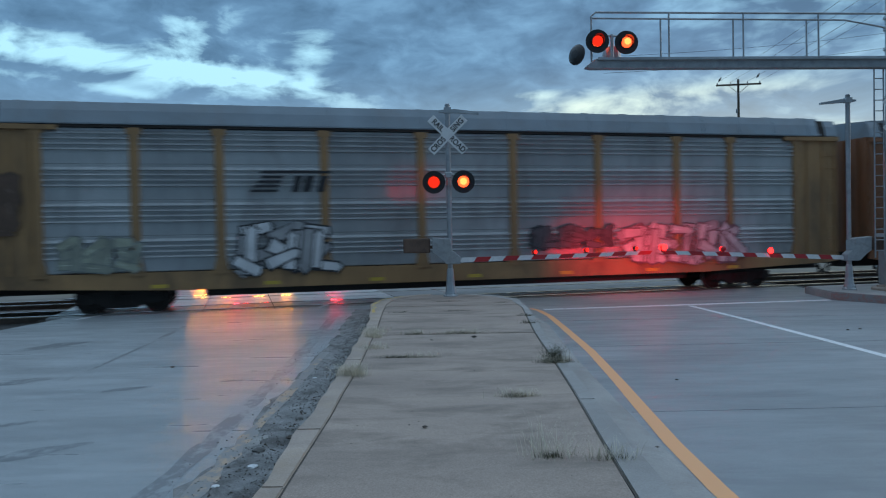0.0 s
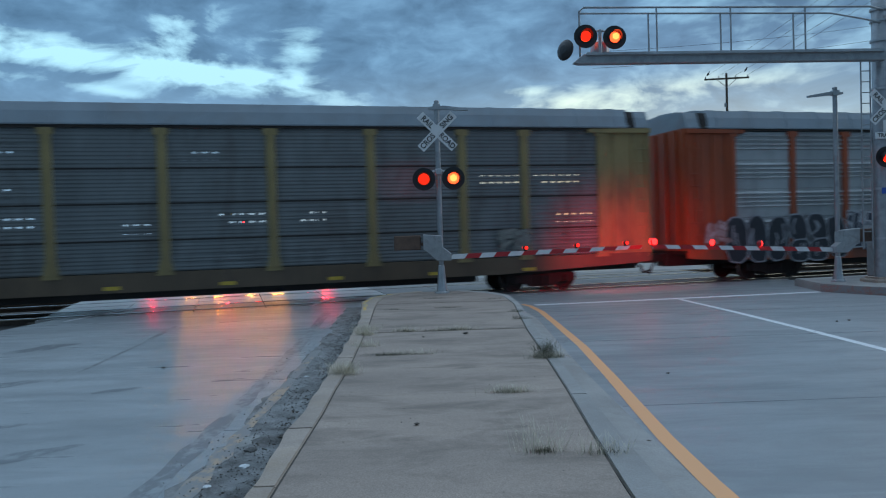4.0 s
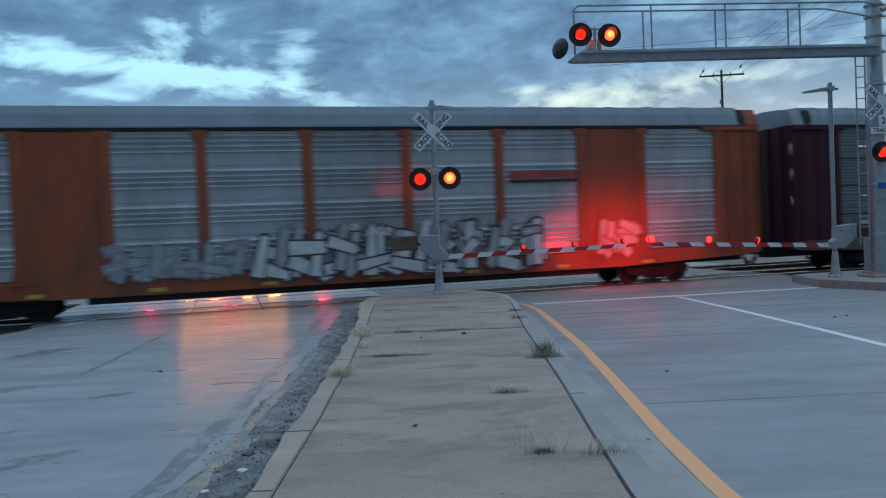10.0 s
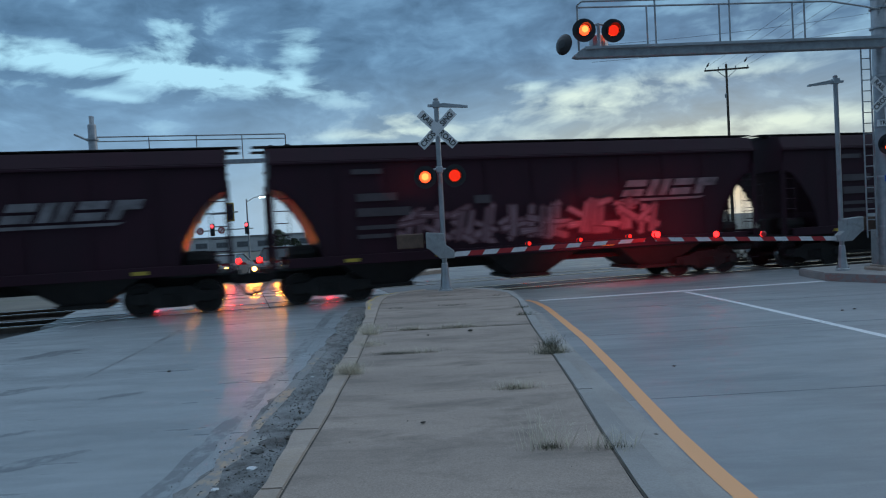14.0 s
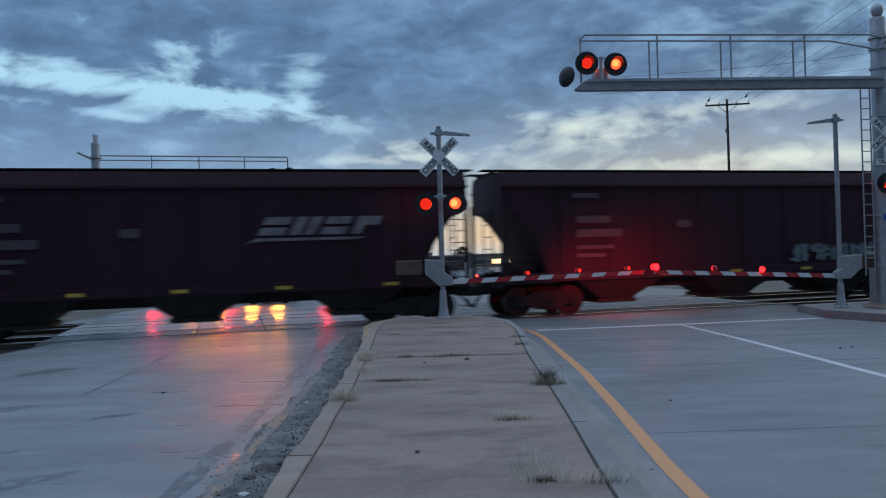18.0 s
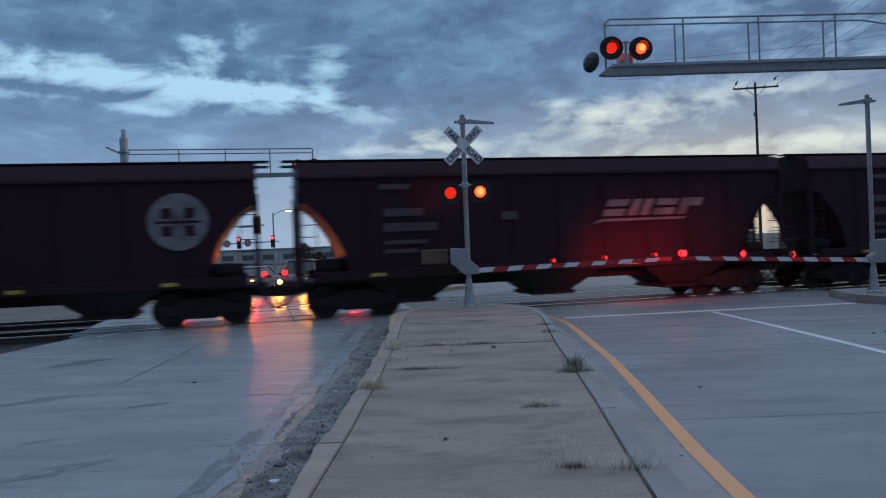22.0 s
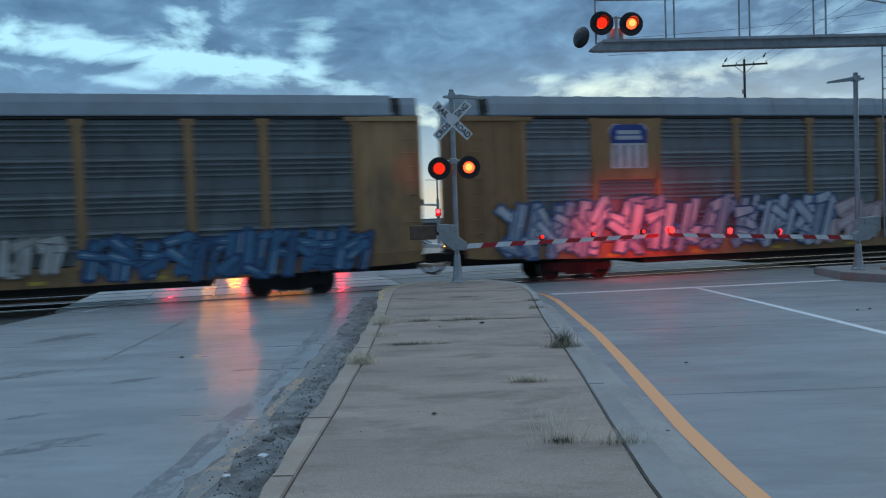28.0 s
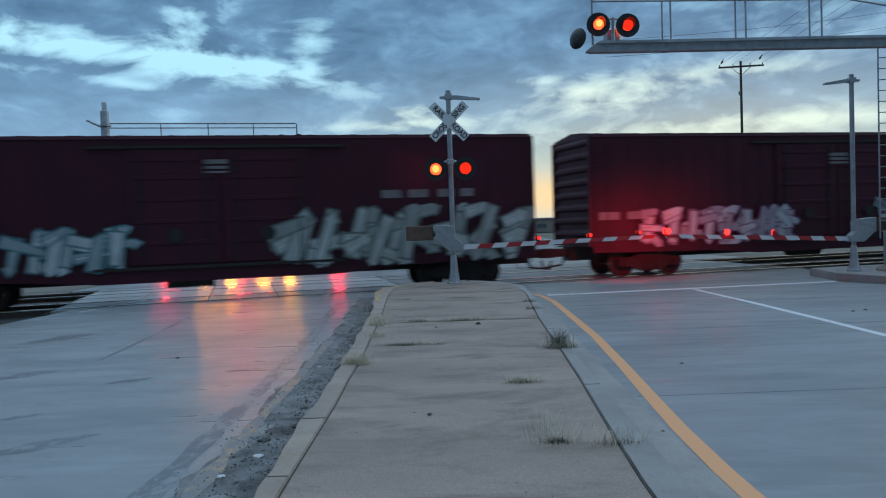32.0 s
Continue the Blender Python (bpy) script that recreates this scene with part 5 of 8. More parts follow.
CAR_GLASS = surface("dark_car_glass", (0.02, 0.025, 0.03), 0.08, vary=0.05, bump=0.0)
waiting_car(-11.3, 38.189, -0.60, surface("grey_saloon_paint", (0.24, 0.24, 0.245), 0.3, vary=0.05, bump=0.0, coat=0.5), "grey car with amber headlights waiting at the far gate")
waiting_car(-8.4, 37.468, -0.60, surface("dark_tall_car_paint", (0.05, 0.05, 0.055), 0.3, metal=0.0, vary=0.05, bump=0.0, coat=0.5), "tall dark car with amber headlights waiting at the far gate", True)
waiting_car(-20.5, 62.447, -1.1, surface("grey_car_paint", (0.22, 0.23, 0.24), 0.3, vary=0.05, bump=0.0, coat=0.5), "grey car turning far beyond the crossing", False, False, 60)
waiting_car(-0.3, 55.241, -1.0, surface("pale_car_paint", (0.50, 0.51, 0.52), 0.3, vary=0.05, bump=0.0, coat=0.5), "pale car crossing the road beyond the railway", False, False, 80)
waiting_car(4.5, 72.054, -1.15, surface("dark_car_paint", (0.05, 0.055, 0.07), 0.3, vary=0.05, bump=0.0, coat=0.5), "dark car with red tail lights driving away", False, True)
for x in (-11.95, -10.65, -9.05, -7.75):
    beam("headlight_light", (x, 37.2, 0.15), (x * 0.74, 27.0, -0.5), 260, (1.0, 0.30, 0.025), 32, 0.30)
for x, z in ((-5.2, 0.45), (-9.8, 0.5), (-13.3, 0.6)):
    beam("far_gate_light", (x, 35.7, z), (x * 0.68, 24, -0.3), 110, RED, 40, 0.14)

# ---- low buildings, fences and trees along the horizon
WALL_PALE = surface("pale_render_wall", (0.52, 0.52, 0.52), 0.8, vary=0.12, scale=0.3, bump=0.1)
WALL_TAN = surface("tan_block_wall", (0.30, 0.26, 0.21), 0.8, vary=0.15, scale=0.3, bump=0.1)
ROOF_DARK = surface("dark_flat_roof", (0.24, 0.24, 0.25), 0.8, vary=0.15, bump=0.1)
# pane colour lifted to grey, so that it carries the haze of distance
GLASS_HAZED = surface("hazed_window", (0.12, 0.125, 0.135), 0.25, vary=0.1, bump=0.0)


def low_building(x, y, width, depth, height, wall, label, windows=6, lit=(), ground=-1.3):
    b = thing("low_building", label, "building", Matrix.Translation((x, y, ground)), "buildings along the horizon")
    bm = bmesh.new()
    box(bm, -width / 2, width / 2, 0, depth, 0, height)
    part("wall", bm, wall, b)
    bm = bmesh.new()
    box(bm, -width / 2 - 0.2, width / 2 + 0.2, -0.2, depth + 0.2, height, height + 0.35, bevel=0.03)
    part("roof", bm, ROOF_DARK, b)
    for i in range(windows):
        cx = -width / 2 + width * (i + 0.5) / windows
        bm = bmesh.new()
        box(bm, cx - width / windows * 0.3, cx + width / windows * 0.3, -0.06, 0.05, height * 0.3, height * 0.72, bevel=0.02)
        win = part("window", bm, GALV, b)
        bm = bmesh.new()
        box(bm, cx - width / windows * 0.27, cx + width / windows * 0.27, -0.075, -0.062, height * 0.34, height * 0.68)
        part("pane", bm, WINDOW_GLOW if i in lit else GLASS_HAZED, win, "lit window pane" if i in lit else "")


low_building(-46, 180.135, 44, 20, 3.4, WALL_PALE, "long pale commercial building with a flat roof", 9)
low_building(-14, 198.149, 26, 18, 3.2, WALL_PALE, "pale warehouse with a flat roof", 6, (2,))
low_building(16, 156.117, 18, 14, 2.6, WALL_TAN, "low tan shop with lit windows", 5, (1, 2))
low_building(-5, 134.501, 20, 14, 2.5, surface("brown_shed_wall", (0.10, 0.08, 0.07), 0.8, vary=0.15, scale=0.3, bump=0.1), "low dark brown shed beyond the crossing", 4)
low_building(52, 180.135, 34, 18, 3.0, WALL_TAN, "low tan building beyond the railway", 7)
low_building(100, 168.126, 40, 18, 4.0, WALL_PALE, "pale metal shed beyond the railway", 8)
low_building(-95, 144.108, 40, 20, 4.2, WALL_TAN, "tan shed far along the railway", 8)

LEAF = surface("dark_foliage", (0.045, 0.060, 0.028), 0.8, vary=0.4, scale=1.0, bump=0.0, by_piece=0.2)
BARK = surface("bark", (0.07, 0.055, 0.045), 0.9, vary=0.3, scale=3, bump=0.4)


def tree(x, y, ground, height, spread_, seed, conifer=False):
    r = random.Random(seed)
    t = thing("tree", "dark conifer against the evening sky" if conifer else "dark broad-leaved tree against the evening sky", "tree", Matrix.Translation((x, y, ground)), "trees beyond the crossing")
    bm = bmesh.new()
    tube(bm, (0, 0, -0.2), (0.05, 0.02, height * 0.55), height * 0.035, height * 0.018, 8)
    for i in range(7):
        a = r.uniform(0, 6.28)
        z = height * r.uniform(0.3, 0.55)
        tube(bm, (0, 0, z), (math.cos(a) * spread_ * 0.6, math.sin(a) * spread_ * 0.6, z + height * r.uniform(0.1, 0.3)), height * 0.014, height * 0.006, 5)
    part("trunk", bm, BARK, t)
    verts, faces = [], []
    for _ in range(900):
        a, u = r.uniform(0, 6.28), r.random()
        z = height * (0.22 + 0.78 * u)
        rad = spread_ * ((1 - u) * 0.95 + 0.05 if conifer else math.sin(math.pi * min(max(u, 0.04), 0.97)) ** 0.6) * (0.75 + 0.35 * math.sin(3 * a + seed) * r.random()) * math.sqrt(r.random())
        p = Vector((math.cos(a) * rad, math.sin(a) * rad, z))
        s = height * r.uniform(0.025, 0.05)
        d1, d2 = Vector((r.gauss(0, 1), r.gauss(0, 1), r.gauss(0, 1))).normalized() * s, Vector((r.gauss(0, 1), r.gauss(0, 1), r.gauss(0, 1))).normalized() * s
        i = len(verts)
        verts += [p - d1, p + d2, p + d1, p - d2]
        faces.append((i, i + 1, i + 2, i + 3))
    me = bpy.data.meshes.new("crown")
    me.from_pydata([tuple(v) for v in verts], [], faces)
    me.materials.append(LEAF)
    hang_crown = new("crown", me)
    hang_crown.parent = t


for i, (x, y, h, s, con) in enumerate(((-9.0, 81.661, 2.9, 1.1, True), (-14.5, 76.858, 2.6, 1.4, False), (-46, 74.456, 3.2, 2.2, False), (-55, 84.063, 4.0, 2.4, False), (24, 144.108, 3.5, 2.4, False), (40, 132.099, 3.0, 2.2, False),
                                         (-30, 144.108, 4.2, 2.6, False), (6, 168.126, 4.5, 2.8, False), (70, 144.108, 4.5, 3.0, False), (-75, 108.081, 4.5, 3, False))):
    tree(x, y, -1.2, h, s, i + 3, con)

# ---------------------------------------------------------------- weeds, gravel and litter on the median
GRASS = surface("dry_grass", (0.60, 0.54, 0.42), 0.8, vary=0.35, scale=12, bump=0.0)
WEED_DARK = surface("dark_weed", (0.085, 0.085, 0.05), 0.8, vary=0.35, scale=12, bump=0.0)


def tuft(x, y, z, height, width, blades, material, seed, label="dry grass tuft in a crack of the median", lean=1.7, wide_y=None):
    r = random.Random(seed)
    verts, faces = [], []
    for _ in range(blades * 3):
        bx, by = r.gauss(0, width * 0.4), r.gauss(0, (wide_y or width) * 0.25)
        a, h = r.uniform(0, 6.28), height * r.uniform(0.12, 0.8)
        tip = Vector((bx + math.cos(a) * h * lean * r.random(), by + math.sin(a) * h * lean * r.random(), h))
        mid = Vector((bx, by, 0)).lerp(tip, 0.5) + Vector((0, 0, h * 0.12))
        s = Vector((math.cos(a + 1.57), math.sin(a + 1.57), 0)) * r.uniform(0.0007, 0.0016)
        i = len(verts)
        base = Vector((bx, by, -0.01))
        verts += [base - s, base + s, mid + s * 0.8, mid - s * 0.8, tip]
        faces += [(i, i + 1, i + 2, i + 3), (i + 3, i + 2, i + 4)]
    me = bpy.data.meshes.new("weed_blades")
    me.from_pydata([tuple(v) for v in verts], [], faces)
    me.materials.append(material)
    ob = tagged(new("weed", me), label, "weed", "weeds on the median", "stuff")
    ob.matrix_basis = pose(x, y, z)


for i, (x, y, h, wd, n, mat) in enumerate((
        (1.16, 5.30, 0.20, 0.26, 40, GRASS), (1.16, 5.28, 0.06, 0.16, 30, WEED_DARK), (0.74, 5.40, 0.36, 0.26, 45, GRASS), (0.74, 5.37, 0.05, 0.12, 70, WEED_DARK),
        (0.71, 7.386, 0.11, 0.26, 110, GRASS), (0.70, 7.386, 0.05, 0.2, 60, WEED_DARK), (0.30, 12.153, 0.12, 0.55, 150, GRASS), (0.22, 12.129, 0.06, 0.6, 120, WEED_DARK), (-0.48, 12.189, 0.12, 0.24, 90, GRASS), (-0.48, 12.153, 0.05, 0.3, 60, WEED_DARK),
        (-0.61, 9.871, 0.05, 0.35, 110, WEED_DARK), (-0.35, 9.871, 0.10, 0.45, 80, GRASS), (-1.07, 8.646, 0.22, 0.22, 200, GRASS), (-1.12, 11.889, 0.20, 0.20, 140, GRASS), (-1.15, 12.489, 0.16, 0.3, 110, GRASS), (-1.0, 10.688, 0.14, 0.25, 90, GRASS),
        (1.34, 9.367, 0.30, 0.16, 150, WEED_DARK), (1.36, 9.307, 0.16, 0.26, 140, GRASS), (1.36, 9.271, 0.08, 0.26, 120, WEED_DARK), (1.48, 13.33, 0.10, 0.2, 70, WEED_DARK), (1.55, 14.531, 0.08, 0.2, 60, WEED_DARK), (0.25, 15.672, 0.05, 0.4, 70, WEED_DARK),
        (0.1, 17.893, 0.05, 0.5, 70, WEED_DARK), (0.95, 12.105, 0.03, 0.3, 40, WEED_DARK), (-0.9, 15.612, 0.05, 0.3, 40, WEED_DARK), (1.3, 17.293, 0.06, 0.3, 50, WEED_DARK), (-12.5, 18.614, 0.3, 1.4, 200, GRASS), (-14.5, 19.815, 0.35, 1.8, 200, GRASS), (-17, 16.813, 0.4, 2.5, 260, GRASS))):
    tuft(x, y, 0.004 if x > -5 else -0.66, h, wd, n, mat, i + 40, wide_y=0.10 if h < 0.13 else None)


def pebbles(name, count, place, size, material, label, seed):
    """Loose stones, far too many to count, as one sheet of small lumps."""
    r = random.Random(seed)
    base = [(0, 0, 1), (0.9, 0, 0.1), (0, 0.9, 0), (-0.9, 0, 0.1), (0, -0.9, 0), (0, 0, -0.7)]
    tri = [(0, 1, 2), (0, 2, 3), (0, 3, 4), (0, 4, 1), (5, 2, 1), (5, 3, 2), (5, 4, 3), (5, 1, 4)]
    verts, faces = [], []
    for _ in range(count):
        x, y, z = place(r)
        s = size * r.uniform(0.3, 1.0) ** 1.6
        a, c, d, i = r.uniform(0, 6.28), r.uniform(0.6, 1.3), r.uniform(0.35, 0.8), len(verts)
        for u, v, q in base:
            u, v = u * c, v / c
            verts.append((x + s * (u * math.cos(a) - v * math.sin(a)), y + s * (u * math.sin(a) + v * math.cos(a)), z + s * q * d))
        faces += [tuple(i + k for k in f) for f in tri]
    me = bpy.data.meshes.new(name)
    me.from_pydata(verts, [], faces)
    me.materials.append(material)
    return tagged(new(name, me), label, "gravel", kind="stuff")


def in_gutter(r):
    y = r.uniform(3.0, 20.4)
    x = along(LEFT_EDGE, y) - 0.03 - abs(r.gauss(0, 0.30))
    return x, y, gz(y) + 0.016


pebbles("gravel", 3000, in_gutter, 0.014, STONE, "grey gravel and grit lying in the gutter", 5)
pebbles("debris", 1500, in_gutter, 0.015, JOINT, "dark leaves, bark and tar crumbs in the gutter", 6)
pebbles("gravel", 240, lambda r: (r.uniform(-1.0, 1.1), r.uniform(3.6, 18), 0.006), 0.007, JOINT, "fine dark grit on the median", 7)
pebbles("gravel", 90, lambda r: (lambda y: (r.uniform(-9, -2.4), y, gz(y) + 0.004))(r.uniform(3.6, 19.2)), 0.010, JOINT, "fine dark grit on the oncoming road", 8)
pebbles("ballast_stones", 5000, lambda r: (lambda p: (p.x, p.y, p.z))(on_track(r.choice((-1, 1)) * r.uniform(12.8, 26) - 0.5, r.uniform(-1.0, 8.6), -0.60)), 0.05, STONE, "crushed stones of the track bed", 9)


def chunk(x, y, z, size, material, label, name, seed, flat_=0.35):
    r = random.Random(seed)
    bm = bmesh.new()
    bmesh.ops.create_icosphere(bm, subdivisions=2, radius=size)
    for v in bm.verts:
        v.co *= 0.75 + 0.5 * r.random()
        v.co.z *= flat_
    tagged(part(name, bm, material, at=pose(x, y, z + size * flat_ * 0.7, 0, 0, r.uniform(0, 360))), label, name.replace("_", " "))


LITTER_WHITE = surface("white_litter", (0.66, 0.67, 0.68), 0.5, vary=0.1, bump=0.05)
for i, (x, y, s, mat, label, name) in enumerate((
        (-1.55, 6.005, 0.045, LITTER_WHITE, "crumpled white paper cup lid in the gutter", "litter"), (-1.42, 6.905, 0.05, JOINT, "dark clump of wet leaves against the kerb", "leaf_clump"),
        (-1.30, 5.224, 0.06, JOINT, "dark clump of wet leaves against the kerb", "leaf_clump"), (-1.62, 6.485, 0.055, STONE, "broken grey piece of concrete in the gutter", "rubble"),
        (-1.7, 5.524, 0.03, LITTER_WHITE, "scrap of white paper in the gutter", "litter"), (-1.75, 10.088, 0.03, LITTER_WHITE, "scrap of white paper in the gutter", "litter"),
        (-1.5, 7.686, 0.045, STONE, "broken grey piece of concrete in the gutter", "rubble"), (-4.08, 11.312, 0.035, JOINT, "dark crumb of rubber on the damp road", "rubber_crumb"),
        (1.77, 6.365, 0.02, JOINT, "dark clod on the road beside the yellow line", "clod"), (-0.18, 6.245, 0.022, JOINT, "dark clod on the median", "clod"), (0.45, 11.649, 0.04, JOINT, "dark clod on the median", "clod"),
        (-0.2, 11.409, 0.02, JOINT, "dark clod on the median", "clod"), (2.9, 9.487, 0.025, STONE, "flattened grey litter on the road", "litter"), (7.6, 14.291, 0.03, JOINT, "dark spot of rubber on the road", "rubber_crumb"),
        (7.9, 14.411, 0.03, JOINT, "dark spot of rubber on the road", "rubber_crumb"))):
    z = 0.004 if -1.0 < x < 1.3 else gz(y) + 0.006
    chunk(x, y, z, s, mat, label, name, i)

# ---------------------------------------------------------------- the freight train
WHITE_PANEL = surface("galvanised_side_panel", (0.37, 0.39, 0.40), 0.36, metal=0.35, vary=0.16, scale=0.9, stain=(0.20, 0.195, 0.19), stain_amount=0.55, stain_scale=0.8, bump=0.04, stretch=(1, 1, 0.35), by_piece=0.16)
GREY_PANEL = surface("dull_side_panel", (0.18, 0.20, 0.21), 0.5, metal=0.2, vary=0.2, scale=0.9, stain=(0.12, 0.11, 0.10), stain_amount=0.6, stain_scale=0.8, bump=0.05, stretch=(1, 1, 0.35), by_piece=0.22)
DARK_PANEL = surface("weathered_side_panel", (0.145, 0.163, 0.168), 0.5, metal=0.15, vary=0.22, scale=0.9, stain=(0.07, 0.065, 0.06), stain_amount=0.6, stain_scale=0.9, bump=0.05, stretch=(1, 1, 0.35))
ROOF_GREY = surface("galvanised_roof", (0.245, 0.295, 0.335), 0.45, metal=0.3, vary=0.14, scale=0.8, stain=(0.22, 0.22, 0.22), stain_amount=0.5, bump=0.04)
BLUE_PANEL = surface("blue_painted_panel", (0.07, 0.145, 0.235), 0.5, vary=0.22, scale=1.2, stain=(0.02, 0.05, 0.12), stain_amount=0.6, stain_scale=1.4, bump=0.06)
def car_paint(name, rgb, grime=(0.06, 0.045, 0.035)):
    return surface(name, rgb, 0.55, spec=0.5 if max(rgb) > 0.1 else 0.28, vary=0.22, scale=0.8, stain=grime, stain_amount=0.55, stain_scale=0.7, bump=0.06, stretch=(1, 1, 0.4))
TAN = car_paint("tan_car_paint", (0.34, 0.195, 0.085))
OLIVE = car_paint("olive_yellow_car_paint", (0.29, 0.225, 0.095))
MUSTARD = car_paint("mustard_car_paint", (0.41, 0.255, 0.12))
ORANGE = car_paint("orange_car_paint", (0.33, 0.068, 0.02))
RUSSET = car_paint("russet_car_paint", (0.24, 0.10, 0.045))
MAROON = car_paint("maroon_car_paint", (0.06, 0.012, 0.018), (0.03, 0.01, 0.012))
BOXCAR_RED = car_paint("boxcar_red_paint", (0.056, 0.007, 0.019), (0.03, 0.007, 0.014))
HOPPER_BROWN = car_paint("mineral_brown_paint", (0.033, 0.0075, 0.016), (0.020, 0.008, 0.014))
HOPPER_DARK = car_paint("dark_brown_paint", (0.025, 0.011, 0.021), (0.017, 0.010, 0.016))
HOPPER_GREY = car_paint("light_grey_paint", (0.30, 0.315, 0.32), (0.16, 0.15, 0.14))
HOPPER_WHITE = car_paint("pale_grey_paint", (0.42, 0.43, 0.45), (0.24, 0.22, 0.21))
SILL_GRIME = car_paint("grimy_sill_paint", (0.115, 0.08, 0.05))
# dark grime of the underframe; it also colours the shade strip under the eaves
UNDER = surface("underframe_grime_and_eave_shade", (0.028, 0.024, 0.022), 0.85, vary=0.35, scale=3, bump=0.2)
WHEEL = surface("wheel_steel", (0.05, 0.042, 0.038), 0.6, metal=0.5, vary=0.3, scale=4, bump=0.08)
TREAD = surface("bright_wheel_tread", (0.45, 0.44, 0.43), 0.3, metal=1.0, vary=0.1, bump=0.02)
STEP_YELLOW = surface("yellow_reflector_stripe", (0.55, 0.38, 0.05), 0.5, vary=0.15, scale=4, bump=0.02)
LETTER = surface("faded_white_lettering", (0.19, 0.175, 0.18), 0.6, vary=0.25, scale=2.5, stain=(0.15, 0.1, 0.1), stain_amount=0.5, stain_scale=1.5, bump=0)
EMBLEM = surface("faded_grey_emblem", (0.20, 0.185, 0.195), 0.6, vary=0.3, scale=2.5, stain=(0.06, 0.04, 0.045), stain_amount=0.6, stain_scale=1.5, bump=0)
INK = {}


def ink(rgb, ribs=0.0):
    key = (rgb, ribs)
    if key not in INK:
        INK[key] = surface("spray_paint", rgb, 0.5, vary=0.16, scale=1.8, stain=(rgb[0] * 0.5, rgb[1] * 0.5, rgb[2] * 0.5), stain_amount=0.45, stain_scale=1.6, bump=0.6 if ribs else 0.02, ribs=ribs)
    return INK[key]


MESHES = {}


def shared(name, key, build, *mats, smooth=False):
    if key not in MESHES:
        bm = bmesh.new()
        build(bm)
        MESHES[key] = mesh_of(name, bm, *mats, smooth=smooth)
    return MESHES[key]


def hang(name, me, parent, at=None, label=""):
    ob = new(name, me)
    ob.parent = parent
    if at is not None:
        ob.matrix_basis = at
    if label:
        ob["label"] = label
    return ob


def truck(car, x, radius, base=1.75):
    """A two-axle truck: bolster, side frames with springs, wheels on axles."""
    def bolster(bm):
        box(bm, -0.22, 0.22, -1.05, 1.05, radius - 0.02, radius + 0.22, bevel=0.03)
        for a in (-base / 2, base / 2):
            tube(bm, (a, -0.95, radius), (a, 0.95, radius), 0.075, n=8)
    t = hang("truck", shared("truck", ("bolster", radius), bolster, UNDER), car, pose(x, 0, 0))

    def frame_mesh(bm):
        h = radius
        outline = [(-base / 2 - 0.3, h + 0.16), (-base / 2 - 0.3, h - 0.08), (-base / 2 + 0.22, h - 0.10), (-0.40, h - 0.24), (0.40, h - 0.24), (base / 2 - 0.22, h - 0.10),
                   (base / 2 + 0.3, h - 0.08), (base / 2 + 0.3, h + 0.16), (base / 2 - 0.2, h + 0.20), (0.45, h + 0.34), (-0.45, h + 0.34), (-base / 2 + 0.2, h + 0.20)]
        prism(bm, outline, -0.07, 0.07, "y")
        for a in (-0.2, 0.0, 0.2):
            tube(bm, (a, -0.09, h - 0.16), (a, -0.09, h + 0.12), 0.08, n=8)
        for a in (-base / 2, base / 2):
            tube(bm, (a, -0.13, h), (a, 0.1, h), 0.13, n=10)
    fm = shared("side_frame", ("frame", radius), frame_mesh, UNDER)
    for side in (-1, 1):
        hang("side_frame", fm, t, pose(0, side * 1.02, 0, 0, 0, 0 if side < 0 else 180))

    def wheel_mesh(bm):
        lathe(bm, [(0.02, -0.07), (radius * 0.35, -0.07), (radius * 0.45, -0.03), (radius * 0.8, -0.02), (radius * 0.84, -0.065), (radius, -0.065)], (0, 0, 0), (0, 1, 0), 24, 0)
        lathe(bm, [(radius, -0.065), (radius, 0.045)], (0, 0, 0), (0, 1, 0), 24, 1)
        lathe(bm, [(radius + 0.028, 0.045), (radius + 0.028, 0.07), (radius * 0.84, 0.07), (radius * 0.8, 0.03), (0.02, 0.03)], (0, 0, 0), (0, 1, 0), 24, 0)
        lathe(bm, [(radius, 0.045), (radius + 0.028, 0.045)], (0, 0, 0), (0, 1, 0), 24, 0)
    wm = shared("wheel", ("wheel", radius), wheel_mesh, WHEEL, TREAD)
    for a in (-base / 2, base / 2):
        for side in (-1, 1):
            hang("wheel", wm, t, pose(a, side * 0.75, radius, 0, 0, 0 if side < 0 else 180))
    return t


def couplers(car, half, reach):
    def head(bm):
        box(bm, 0, half - 0.22 - reach, -0.13, 0.13, 0.72, 0.98, bevel=0.03)
        prism(bm, [(half - 0.24 - reach, -0.2), (half + 0.06 - reach, -0.24), (half + 0.16 - reach, -0.02), (half + 0.02 - reach, 0.2), (half - 0.24 - reach, 0.2)], 0.70, 1.0)
        bend(bm, [(0.1, -0.30, 0.8), (0.35, -0.34, 0.42), (half - reach, -0.25, 0.34), (half - reach + 0.12, -0.18, 0.6)], 0.035)
        bend(bm, [(0.0, -0.35, 1.05), (0.05, -1.35, 1.0), (0.0, -1.45, 0.85)], 0.02)
    me = shared("coupler", ("coupler", round(half - reach, 2)), head, UNDER)
    hang("coupler", me, car, pose(reach, 0, 0))
    hang("coupler", me, car, pose(-reach, 0, 0, 0, 0, 180))


